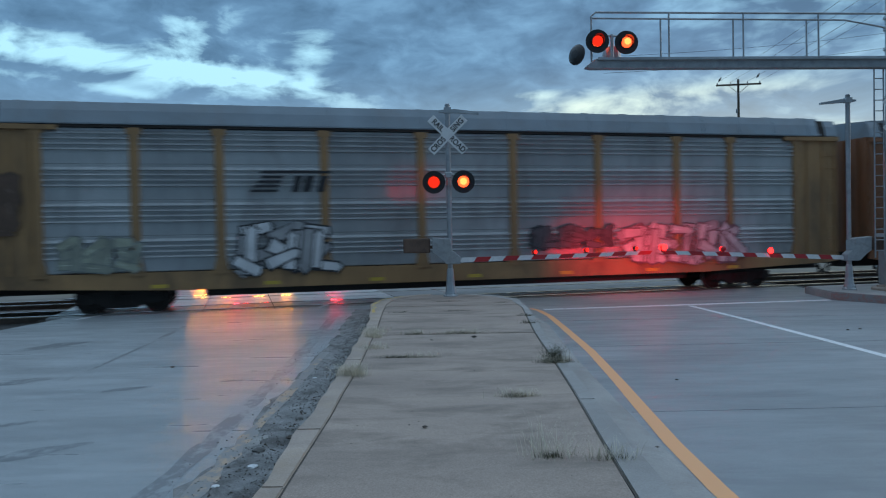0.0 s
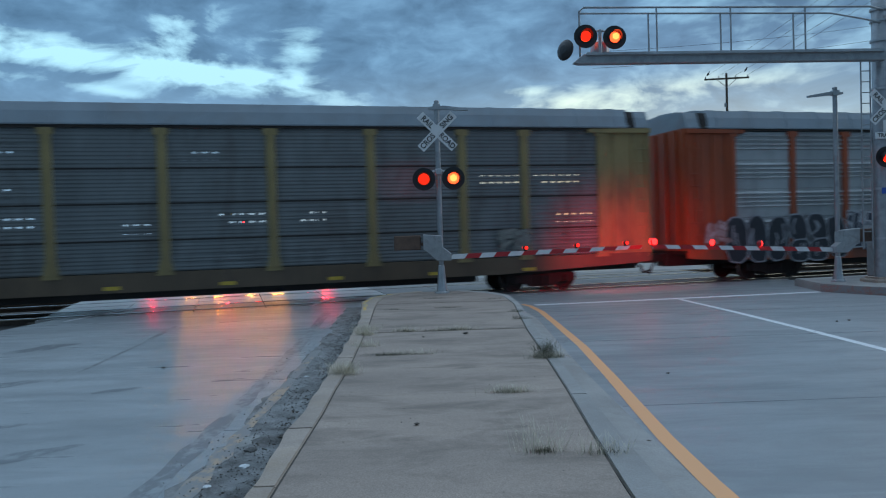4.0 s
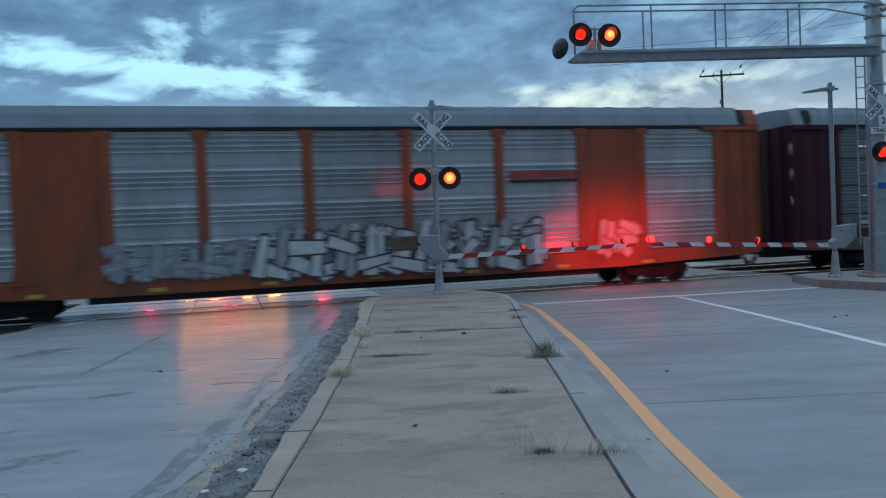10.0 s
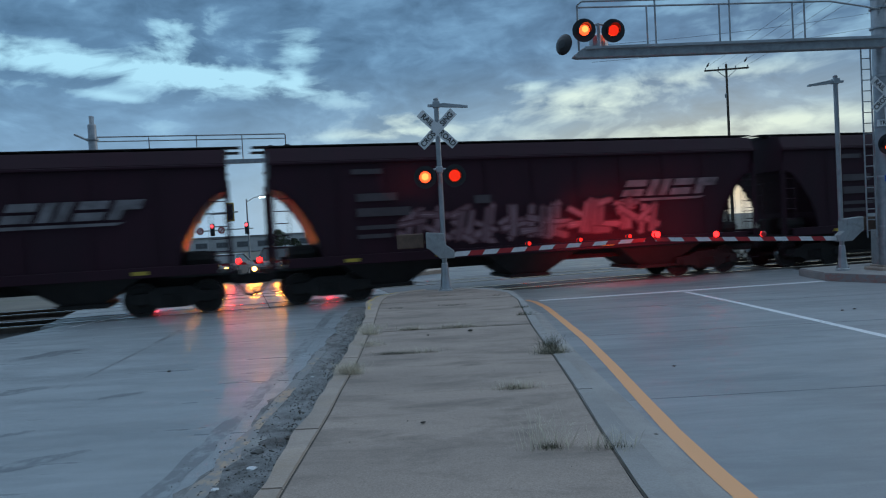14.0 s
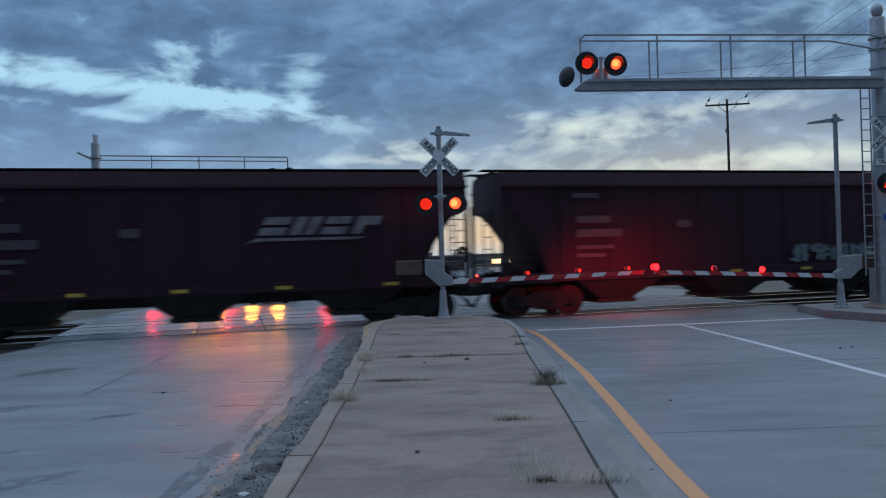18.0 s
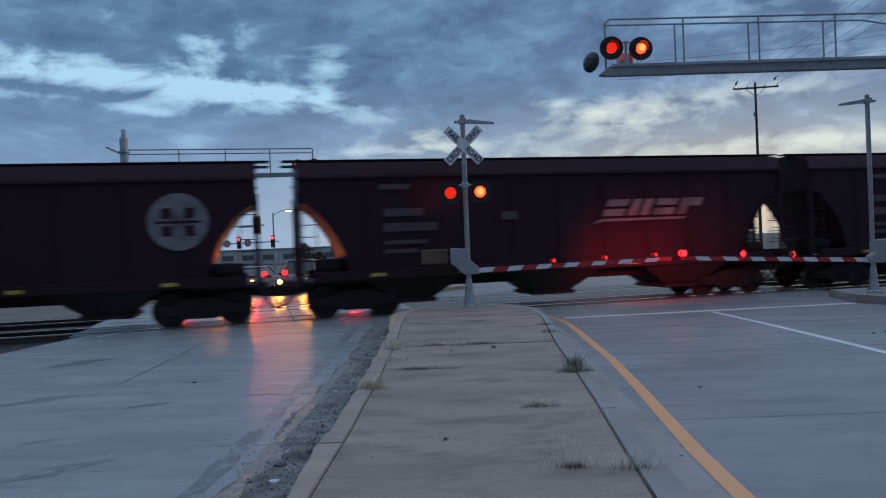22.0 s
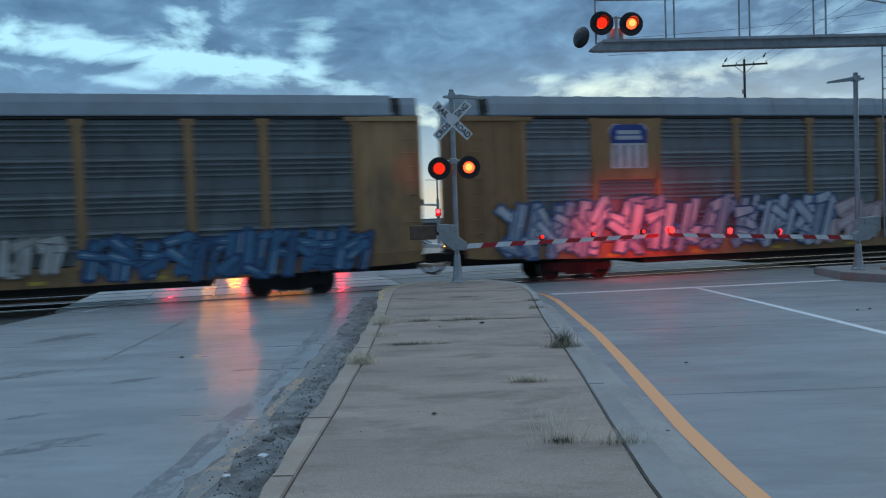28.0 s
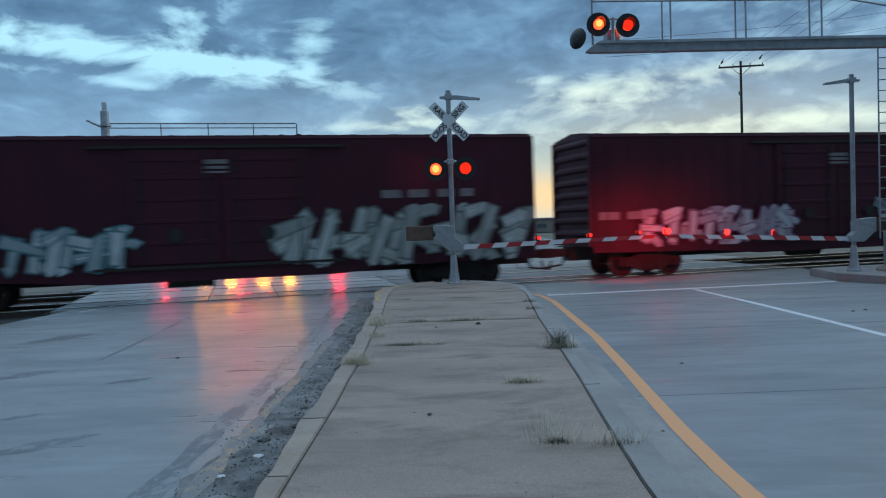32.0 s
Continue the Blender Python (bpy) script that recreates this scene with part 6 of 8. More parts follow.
def ladder(car, x, y, z0, z1, width, material, rungs=None, name="ladder"):
    bm = bmesh.new()
    k = rungs or int((z1 - z0) / 0.42)
    for i in range(k):
        z = z0 + (z1 - z0) * (i + 0.5) / k
        tube(bm, (x - width / 2, y, z), (x + width / 2, y, z), 0.014, n=5)
    for a in (-width / 2, width / 2):
        tube(bm, (x + a, y, z0), (x + a, y, z1), 0.016, n=5)
    return part(name, bm, material, car)


# ---- shapes painted on the sides


def stroke(bm, pts, width, depth, mi=0):
    """A flat ribbon along points (x, z), square-ended, at a small height of its own."""
    for (ax, az), (bx, bz) in zip(pts, pts[1:]):
        d = Vector((bx - ax, 0, bz - az))
        if d.length < 1e-4:
            continue
        d.normalize()
        s = Vector((-d.z, 0, d.x)) * width / 2
        e = d * width * 0.32
        q = [Vector((ax, depth, az)) - e + s, Vector((ax, depth, az)) - e - s, Vector((bx, depth, bz)) + e - s, Vector((bx, depth, bz)) + e + s]
        bm.faces.new([bm.verts.new(v) for v in q]).material_index = mi
        depth -= 0.0007
    return depth


def arc(cx, cz, rx, rz, a0, a1, k=10):
    return [(cx + rx * math.cos(radians(a0 + (a1 - a0) * i / k)), cz + rz * math.sin(radians(a0 + (a1 - a0) * i / k))) for i in range(k + 1)]


def swollen(cx, cz, w, h, r, k=18):
    """A fat closed outline, squarish and uneven."""
    lean = r.uniform(-0.12, 0.12)
    out = []
    for i in range(k):
        a = 2 * math.pi * i / k
        c, s = math.cos(a), math.sin(a)
        u = math.copysign(abs(c) ** 0.72, c) * (1 + r.uniform(-0.06, 0.06))
        v = math.copysign(abs(s) ** 0.72, s) * (1 + r.uniform(-0.04, 0.04))
        out.append((cx + w / 2 * u + lean * v * h, cz + h / 2 * v))
    return out


def patch(bm, outline, depth, mi=0):
    bm.faces.new([bm.verts.new((x, depth, z)) for x, z in reversed(outline)]).material_index = mi


def rounded(knots, k=5):
    """A closed line curving smoothly through its knots."""
    out, n = [], len(knots)
    for i in range(n):
        p = [Vector(knots[(i + j - 1) % n]) for j in range(4)]
        for s in range(k):
            u = s / k
            v = 0.5 * (2 * p[1] + (p[2] - p[0]) * u + (2 * p[0] - 5 * p[1] + 4 * p[2] - p[3]) * u * u + (3 * p[1] - p[0] - 3 * p[2] + p[3]) * u ** 3)
            out.append((v.x, v.y))
    return out


def bubbles(car, x0, x1, z0, z1, fill, edge, r, front, k, label):
    """Throw-up shapes: fat rounded bodies in one colour, rimmed in another, with a few inner lines; each shape a part."""
    w, h = (x1 - x0) / k, z1 - z0
    for i in range(k):
        bm = bmesh.new()
        cx = x0 + w * (i + 0.5)
        split = r.random() < 0.45
        bodies = [(cx, z0 + h * 0.72, w * 0.98, h * 0.55), (cx + r.uniform(-0.1, 0.1) * w, z0 + h * 0.25, w * 1.05, h * 0.46)] if split else [(cx, z0 + h * r.uniform(0.48, 0.54), w * r.uniform(0.9, 1.1), h * r.uniform(0.86, 0.98))]
        for j, (a, b, c, d) in enumerate(bodies):
            seed = r.random()
            y = front - 0.0015 * (i * 2 + j)
            patch(bm, swollen(a, b, c + 0.04, d + 0.04, random.Random(seed)), y, 1)
            patch(bm, swollen(a, b, c - 0.06, d - 0.06, random.Random(seed)), y - 0.0007)
            for _ in range(r.choice((1, 1, 2))):
                u = a + r.uniform(-0.25, 0.25) * c
                pts = [(u, b + d * r.uniform(0.1, 0.35)), (u + r.uniform(-0.15, 0.15) * c, b), (u + r.uniform(-0.2, 0.2) * c, b - d * r.uniform(0.05, 0.3))]
                stroke(bm, pts, 0.06, y - 0.0011, 1)
        part("graffiti_shape", bm, (ink(fill), ink(edge)), car, label or "sprayed bubble shape with a contrasting rim")


def bar_outline(ax, az, bx, bz, t0, t1, tip, grow):
    """A tapering bar with a pointed end; grow widens it for the outline behind."""
    d = Vector((bx - ax, bz - az)).normalized()
    s = Vector((-d.y, d.x))
    a, b = Vector((ax, az)) - d * grow, Vector((bx, bz)) + d * grow * 0.5
    p = b + d * (tip + grow)
    t0, t1 = t0 / 2 + grow, t1 / 2 + grow
    return [tuple(v) for v in (a - s * t0, b - s * t1, b - s * (t1 + tip * 0.45), p, b + s * (t1 + tip * 0.20), b + s * t1, a + s * t0)]


def graffiti(car, x0, x1, z0, z1, fill, edge, seed, front, cells=None, weight=0.28, glow_edge=None, slant=0.12, label=""):
    """Spray-painted pieces: interlocking pointed bars, each outlined over the one before, and thin highlights; each figure a part."""
    r = random.Random(seed)
    h = z1 - z0
    k = max(2, round((x1 - x0) / (h * 0.60)))
    if cells:
        k = max(k, cells)
    if weight >= 0.36:
        bubbles(car, x0, x1, z0, z1, fill, edge, r, front, max(2, round((x1 - x0) / (h * 0.50))), label)
        return
    wcell = (x1 - x0) / k
    mid = tuple(0.55 * a + 0.45 * b for a, b in zip(fill, edge))
    bar = h * weight * 0.72
    y = front
    for i in range(k):
        bm = bmesh.new()
        cx, lean = x0 + wcell * i, slant + r.uniform(-0.10, 0.16)
        lift = r.uniform(0.0, 0.10) * h
        lines = []
        for _ in range(r.choice((2, 2, 3))):
            u = r.uniform(0.05, 0.85)
            lines.append((u, r.uniform(0.0, 0.15), u + lean, r.uniform(0.72, 0.98)) if r.random() < 0.6 else (u + lean, r.uniform(0.75, 0.95), u, r.uniform(0.05, 0.2)))
        for _ in range(r.choice((2, 3, 3))):
            v = r.uniform(0.12, 0.88)
            lines.append((r.uniform(-0.05, 0.3), v, r.uniform(0.65, 1.15), v + r.uniform(-0.4, 0.4)))
        r.shuffle(lines)
        for a, b, c, d in lines:
            t0, t1 = bar * r.uniform(0.7, 1.25), bar * r.uniform(0.55, 1.05)
            tip = bar * r.choice((0.15, 0.5, 0.9))
            ends = (cx + wcell * a, z0 + lift + (h - lift) * min(max(b, 0.06), 0.94), cx + wcell * c, z0 + lift + (h - lift) * min(max(d, 0.06), 0.94))
            cut = lambda pts: [(u, min(max(v, z0), z1 + 0.06)) for u, v in pts]
            patch(bm, cut(bar_outline(*ends, t0, t1, tip, h * 0.034)), y, 1)
            patch(bm, cut(bar_outline(*ends, t0, t1, tip, 0.0)), y - 0.0006, 0 if r.random() < 0.68 else 2)
            if r.random() < 0.7:
                shift = t0 * 0.22
                stroke(bm, [(ends[0] + shift, ends[1]), ((ends[0] + ends[2]) / 2 + shift, (ends[1] + ends[3]) / 2)], h * 0.022, y - 0.0009, 3)
            y -= 0.0013
        part("graffiti_shape", bm, (ink(fill), ink(edge), ink(mid), ink(glow_edge or tuple(min(c * 1.3 + 0.04, 0.7) for c in fill))), car, label or "sprayed graffiti figure with a contrasting outline")


def plate(car, name, x0, x1, z0, z1, material, front, label="", thick=0.01, round_off=0.0):
    bm = bmesh.new()
    c = min(round_off, (x1 - x0) / 2.2, (z1 - z0) / 2.2)
    if c:
        outline = [(x0 + c, z0), (x1 - c, z0), (x1, z0 + c), (x1, z1 - c), (x1 - c, z1), (x0 + c, z1), (x0, z1 - c), (x0, z0 + c)]
        prism(bm, outline, front - thick, front, "y")
    else:
        box(bm, x0, x1, front - thick, front, z0, z1)
    return part(name, bm, material, car, label)


def bars(car, rows, front, material=None, name="lettering_bar"):
    """Unreadable stencilled data: plain bars of its size and colour."""
    for x0, x1, z0, z1 in rows:
        bm = bmesh.new()
        box(bm, x0, x1, front - 0.004, front, z0, z1)
        part(name, bm, material or LETTER, car, "faded stencilled data bar")


def disc(car, x, z, radius, material, front, label, inner=None):
    bm = bmesh.new()
    tube(bm, (x, front, z), (x, front - 0.006, z), radius, n=28)
    d = part("emblem", bm, material, car, label)
    if inner:
        bm = bmesh.new()
        for a, b in ((-0.38, 0.12), (0.38, 0.12), (-0.38, -0.5), (0.38, -0.5)):
            box(bm, x + a * radius - 0.17 * radius, x + a * radius + 0.17 * radius, front - 0.010, front - 0.006, z + b * radius, z + (b + 0.36) * radius)
        box(bm, x - 0.75 * radius, x + 0.75 * radius, front - 0.010, front - 0.006, z - 0.06 * radius, z + 0.03 * radius)
        part("emblem_figure", bm, inner, d)
    return d


def slanted_logo(car, x0, x1, z0, z1, front):
    """A railway's wordmark, as plain slanted shapes over a sweeping stroke."""
    bm = bmesh.new()
    h = z1 - z0
    base = z0 + h * 0.32
    n, cell = 4, (x1 - x0) * 0.90 / 4
    shapes = (((0.0, 0.84, 0.0, 0.42), (0.0, 0.84, 0.58, 1.0)), ((0.0, 0.36, 0.0, 1.0), (0.48, 0.84, 0.0, 1.0)), ((0.0, 0.84, 0.0, 0.42), (0.0, 0.84, 0.58, 1.0)), ((0.0, 0.36, 0.0, 1.0), (0.36, 0.84, 0.5, 1.0)))
    for i, blocks in enumerate(shapes):
        a = x0 + (x1 - x0) * 0.07 + i * cell
        for b0, b1, c0, c1 in blocks:
            pts = [(a + cell * b + c * h * 0.34, base + h * 0.68 * c) for b, c in ((b0, c0), (b1, c0), (b1, c1), (b0, c1))]
            prism(bm, pts, front - 0.004, front, "y")
    prism(bm, [(x0 - 0.1, z0), (x0 + 0.25, z0 + h * 0.22), (x0 + (x1 - x0) * 0.86, z0 + h * 0.22), (x0 + (x1 - x0) * 0.80, z0 + h * 0.12), (x0 + 0.3, z0 + h * 0.10)], front - 0.004, front, "y")
    return part("railway_emblem", bm, EMBLEM, car, "faded white slanted emblem shapes")


# ---- autoracks
POSTS = (-11.75, -9.35, -7.15, -4.25, -1.40, 1.50, 4.35, 7.15, 9.15, 11.75)


def punched(bm, x0, x1, z0, z1, y, rows):
    """A flat screen of stacked sheets with rows of punched openings, through which the sky shows."""
    cuts = sorted(rows)
    z = z0
    for h, a, b in cuts + [(z1, x0, x1)]:
        levels = [z] + [q for q in (2.02, 3.05, 4.0) if z < q < h] + [h]
        for p, q in zip(levels, levels[1:]):
            k = max(1, round((q - p) / 0.11))
            for i in range(k):
                u, v = p + (q - p) * i / k, p + (q - p) * (i + 1) / k
                m = u + (v - u) * 0.4
                r = [bm.verts.new(c) for c in ((x0, y, u), (x1, y, u), (x1, y - 0.012, m), (x0, y - 0.012, m), (x1, y, v), (x0, y, v))]
                bm.faces.new((r[0], r[1], r[2], r[3]))
                bm.faces.new((r[3], r[2], r[4], r[5]))
        if h < z1:
            x, t = x0, h + 0.05
            spans, g = [], a
            while g < b:
                spans.append((x, g))
                x = g + 0.09
                g += 0.27
            spans.append((x, x1))
            for u, v in spans:
                if v > u:
                    bm.faces.new([bm.verts.new(c) for c in ((u, y, h), (v, y, h), (v, y, t), (u, y, t))])
            z = t


def ribbed(bm, x0, x1, z0, z1, y, stacks, ribs, depth, share):
    """A side screen of stacked sheets, each with a field of horizontal ribs."""
    prof = []
    hs = (z1 - z0) / stacks
    for k in range(stacks):
        a = z0 + k * hs
        prof += [(a, 0.012), (a + 0.02, 0.0)]
        field0 = a + hs * (1 - share)
        p = (a + hs - 0.03 - field0) / ribs
        for i in range(ribs):
            b = field0 + i * p
            prof += [(b, 0.0), (b + p * 0.10, -depth), (b + p * 0.20, -depth), (b + p * 0.70, 0.0)]
        prof += [(a + hs - 0.012, 0.0)]
    prof += [(z1, 0.012)]
    lo = [bm.verts.new((x0, y + d, z)) for z, d in prof]
    hi = [bm.verts.new((x1, y + d, z)) for z, d in prof]
    for i in range(len(prof) - 1):
        bm.faces.new((lo[i], hi[i], hi[i + 1], lo[i + 1]))


def autorack(label, half, post, panel, end, roof=None, style="ribbed", sill=None, posts=POSTS, sheets=None, post_width=0.26, solid=(), cap=None):
    car = thing("autorack_car", label, "railroad car", group="cars of the freight train")
    dice = random.Random(label)
    body = half - 0.68
    roof = roof or ROOF_GREY
    stacks, ribs, depth, share = (4, 4, 0.062, 0.62) if style == "ribbed" else (4, 9, 0.016, 0.92)
    # underframe and side sills
    bm = bmesh.new()
    box(bm, -body - 0.1, body + 0.1, -0.32, 0.32, 0.55, 1.0)
    box(bm, -body, body, -1.40, 1.40, 0.98, 1.12)
    box(bm, -7.6, 7.6, -1.2, 1.2, 0.42, 0.62)
    part("underframe", bm, UNDER, car)
    for y in (-1, 1):
        bm = bmesh.new()
        outline = [(-body, 1.14), (-body, 0.86), (-body + 0.5, 0.80), (-8.2, 0.62), (8.2, 0.62), (body - 0.5, 0.80), (body, 0.86), (body, 1.14)]
        prism(bm, outline, 1.42 * y, 1.52 * y, "y")
        part("side_sill", bm, sill or (SILL_GRIME if style == "old" else post), car)
    # dark inside, seen between screens
    bm = bmesh.new()
    for z in (1.14, 3.05):
        box(bm, -body + 0.4, body - 0.4, -1.32, 1.32, z, z + 0.06)
    part("deck", bm, UNDER, car)
    bm = bmesh.new()
    for z0, z1 in ((1.2, 1.82), (2.24, 2.48), (2.84, 3.48), (3.92, 4.48), (4.92, 5.15)) if style == "old" else ((1.2, 5.15),):
        box(bm, -body + 0.5, body - 0.5, 1.42, 1.47, z0, z1)
    part("far_screen", bm, panel, car)
    # roof: an arched sheet with pressed seams
    arch = [(-1.57, 5.18), (-1.57, 5.22), (-1.47, 5.56), (-1.36, 5.80), (-0.90, 5.88), (0, 5.94), (0.90, 5.88), (1.36, 5.80), (1.47, 5.56), (1.57, 5.22), (1.57, 5.18)]
    bm = bmesh.new()
    prism(bm, arch, -body + 0.75, body - 0.75, "x")
    low = [(y * 0.985, z - (z - 5.18) * 0.10) for y, z in arch]
    part("roof", bm, roof, car)
    for a, b in ((-body + 0.02, -body + 0.75), (body - 0.75, body - 0.02)):
        bm = bmesh.new()
        prism(bm, low, a, b, "x")
        prism(bm, [(-1.575, 5.19), (-1.50, 5.50), (-1.40, 5.72), (-1.30, 5.74), (-1.30, 5.19)], a + (0.50 if a < 0 else -0.06), a + (0.80 if a < 0 else 0.22), "x", 1)
        part("roof_cap", bm, (cap or roof, UNDER), car, "end cap of the roof")
    def seam_mesh(bm):
        for (ya, za), (yb, zb) in zip(arch[1:-2], arch[2:-1]):
            tube(bm, (0, ya, za + 0.004), (0, yb, zb + 0.004), 0.018, n=4, caps=False)
    seam = shared("roof_seam", ("roof_seam", roof.name), seam_mesh, roof)
    for i in range(19):
        hang("roof_seam", seam, car, pose(-body + 1.2 + (2 * body - 2.4) * i / 18, 0, 0))
    # a solid dark strip gives the shade of the gap under the eave
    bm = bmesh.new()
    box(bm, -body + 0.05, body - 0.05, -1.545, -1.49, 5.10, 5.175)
    part("roof_rail", bm, UNDER, car, "dark strip drawn for the shaded gap under the eave")
    # posts, screens
    def post_mesh(bm):
        prism(bm, [(-post_width / 2, -1.53), (-post_width * 0.32, -1.575), (post_width * 0.32, -1.575), (post_width / 2, -1.53), (post_width / 2, -1.45), (-post_width / 2, -1.45)], 1.14, 5.10)
        box(bm, -post_width * 0.75, post_width * 0.75, -1.565, -1.45, 4.92, 5.095)
        prism(bm, [(-post_width * 0.9, 1.05), (post_width * 0.9, 1.05), (post_width * 0.5, 1.5), (-post_width * 0.5, 1.5)], -1.56, -1.46, "y")
    pm = shared("post", ("post", post.name, post_width), post_mesh, post)
    for x in posts:
        if -body < x < body:
            hang("post", pm, car, pose(x, 0, 0))
    spans = sheets or [(a + post_width / 2 - 0.01, b - post_width / 2 + 0.01) for a, b in zip(posts, posts[1:])]
    for a, b in spans:
        bm = bmesh.new()
        if style == "old":
            cut = []
            for base, chance in ((1.2, 0.25), (2.06, 0.75), (3.07, 0.5), (4.04, 0.35)):
                if dice.random() > chance:
                    continue
                u = a + 0.15 + (b - a - 1.2) * dice.random()
                v = min(b - 0.15, u + dice.uniform(0.7, 1.9))
                count = dice.choice((2, 2, 3))
                first = base + dice.choice((0.14, 0.38))
                for i in range(count):
                    if first + i * 0.22 < base + 0.82:
                        cut.append((first + i * 0.22, u + dice.choice((0, 0, 0.27)), v))
            punched(bm, a, b, 1.16, 5.09, -1.475, cut)
            bmesh.ops.remove_doubles(bm, verts=bm.verts, dist=0.0005)
        else:
            ribbed(bm, a, b, 1.16, 5.09, -1.475, stacks, ribs, depth, share)
        part("side_screen", bm, panel, car)
    if style == "old":
        for z in (2.02, 3.03, 4.0):
            bm = bmesh.new()
            box(bm, posts[0], posts[-1], -1.496, -1.478, z - 0.02, z + 0.02)
            part("panel_seam", bm, UNDER, car, "dark lap between stacked sheets")
    for a, b in solid:
        plate(car, "side_plate", a, b, 1.14, 5.09, post, -1.46, thick=0.06)
    # end panels beyond the last posts
    for s in (-1, 1):
        a, b = sorted((s * (posts[-1] + post_width / 2 - 0.02), s * body))
        bm = bmesh.new()
        box(bm, a, b, -1.50, -1.44, 1.12, 5.02, bevel=0.01)
        ep = part("end_panel", bm, end, car)
        sm = shared("stiffener", ("stiffener", end.name), lambda q: box(q, -0.05, 0.05, -1.535, -1.49, 1.14, 5.0), end)
        for f in (0.22, 0.62, 0.93):
            hang("stiffener", sm, ep, pose(a + (b - a) * f, 0, 0))
        bm = bmesh.new()
        prism(bm, [(s * (body - 2.2), 5.02), (s * body, 5.02), (s * body, 5.17), (s * (body - 2.2), 5.14)], -1.60, -1.40, "y")
        part("end_header", bm, end, car)
        bm = bmesh.new()
        x = s * body
        box(bm, min(x, x + 0.05 * s), max(x, x + 0.05 * s), -1.44, 1.26, 1.1, 5.2)
        ed = part("end_door", bm, (end,), car)
        rm = shared("door_rib", ("door_rib", end.name), lambda q: box(q, -0.11, 0.11, -0.06, 0.06, 1.1, 5.16), end)
        for y in (-1.0, -0.35, 0.3, 0.95):
            hang("door_rib", rm, ed, pose(x, y, 0))
        ladder(car, s * (body - 0.3), -1.56, 1.0, 4.7, 0.42, end, 9)
    for i in range(7):
        x = -9 + 3 * i
        plate(car, "reflector_stripe", x, x + 0.42, 0.70, 0.80, STEP_YELLOW, -1.525, thick=0.006)
    truck(car, -9.8, 0.40)
    truck(car, 9.8, 0.40)
    couplers(car, half, body)
    return car


# ---- covered hoppers
def hopper(label, half, paint, rail=None, pale=False):
    car = thing("covered_hopper_car", label, "railroad car", group="cars of the freight train")
    E = half - 0.58
    bm = bmesh.new()
    half_side = [(E - 1.38, 1.36), (E - 1.25, 1.93), (E - 1.05, 2.385), (E - 0.80, 2.78), (E - 0.55, 3.10), (E - 0.28, 3.34), (E, 3.42), (E, 4.16)]
    side = [(-x, z) for x, z in reversed(half_side)] + half_side
    k = len(side)
    rings = []
    for y, tuck in ((-1.50, 0.0), (-1.585, 0.0), (1.585, 0.0), (1.50, 0.0)):
        rings.append([bm.verts.new((x, y, z)) for x, z in side])
    for r0, r1 in zip(rings, rings[1:]):
        for i in range(k):
            bm.faces.new((r0[i], r0[(i + 1) % k], r1[(i + 1) % k], r1[i]))
    bm.faces.new(rings[0][::-1])
    bm.faces.new(rings[-1])
    bmesh.ops.recalc_face_normals(bm, faces=bm.faces)
    part("side_sheet", bm, paint, car)
    # side posts show faintly as seams
    sm = shared("side_seam", ("seam", paint.name), lambda q: box(q, -0.025, 0.025, -1.592, -1.58, 1.4, 4.08), paint)
    for i in range(9):
        hang("side_seam", sm, car, pose(-E + 1.9 + (2 * E - 3.8) * i / 8, 0, 0))
    # roof with running board and hatch trough
    bm = bmesh.new()
    prism(bm, [(-1.585, 4.15), (-1.595, 4.19), (-1.42, 4.58), (-0.7, 4.64), (0.7, 4.64), (1.42, 4.58), (1.595, 4.19), (1.585, 4.15)], -E, E, "x")
    part("roof", bm, paint, car)
    for y in (-1.62, 1.56):
        bm = bmesh.new()
        box(bm, -E - 0.04, E + 0.04, y, y + 0.06, 4.09, 4.17, bevel=0.012)
        part("top_chord", bm, rail or paint, car)
    bm = bmesh.new()
    box(bm, -E - 0.42, E + 0.42, -0.95, -0.45, 4.69, 4.72)
    box(bm, -E - 0.42, E + 0.42, 0.45, 0.95, 4.69, 4.72)
    for i in range(14):
        x = -E + 2 * E * i / 13
        box(bm, x - 0.03, x + 0.03, -0.95, 0.95, 4.60, 4.69)
    part("running_board", bm, UNDER, car, "dark grated roof walk")
    bm = bmesh.new()
    for i in range(5):
        x = -E + 0.9 + (2 * E - 1.8) * i / 5
        box(bm, x, x + (2 * E - 1.8) / 5 - 0.06, -0.38, 0.38, 4.63, 4.75, bevel=0.03)
    part("hatch_cover", bm, rail or paint, car)
    for y in (-1.60, 1.50):
        bm = bmesh.new()
        box(bm, -E + 0.35, E - 0.35, y, y + 0.10, 1.12, 1.40, bevel=0.012)
        part("side_sill", bm, paint, car)
    bm = bmesh.new()
    box(bm, -E - 0.22, E + 0.22, -0.33, 0.33, 0.78, 1.12)
    for s in (-1, 1):
        box(bm, min(s * E, s * (E - 1.75)), max(s * E, s * (E - 1.75)), -1.45, 1.45, 1.06, 1.13)
        box(bm, min(s * E, s * (E + 0.1)), max(s * E, s * (E + 0.1)), -1.5, 1.5, 0.95, 1.2)
        box(bm, s * (E - 1.0) - 0.35, s * (E - 1.0) + 0.35, 0.0, 0.7, 1.13, 1.75, bevel=0.05)
        tube(bm, (s * (E - 1.2), -0.9, 1.55), (s * (E - 0.4), -0.9, 1.55), 0.2, n=10)
    part("centre_sill", bm, UNDER, car)
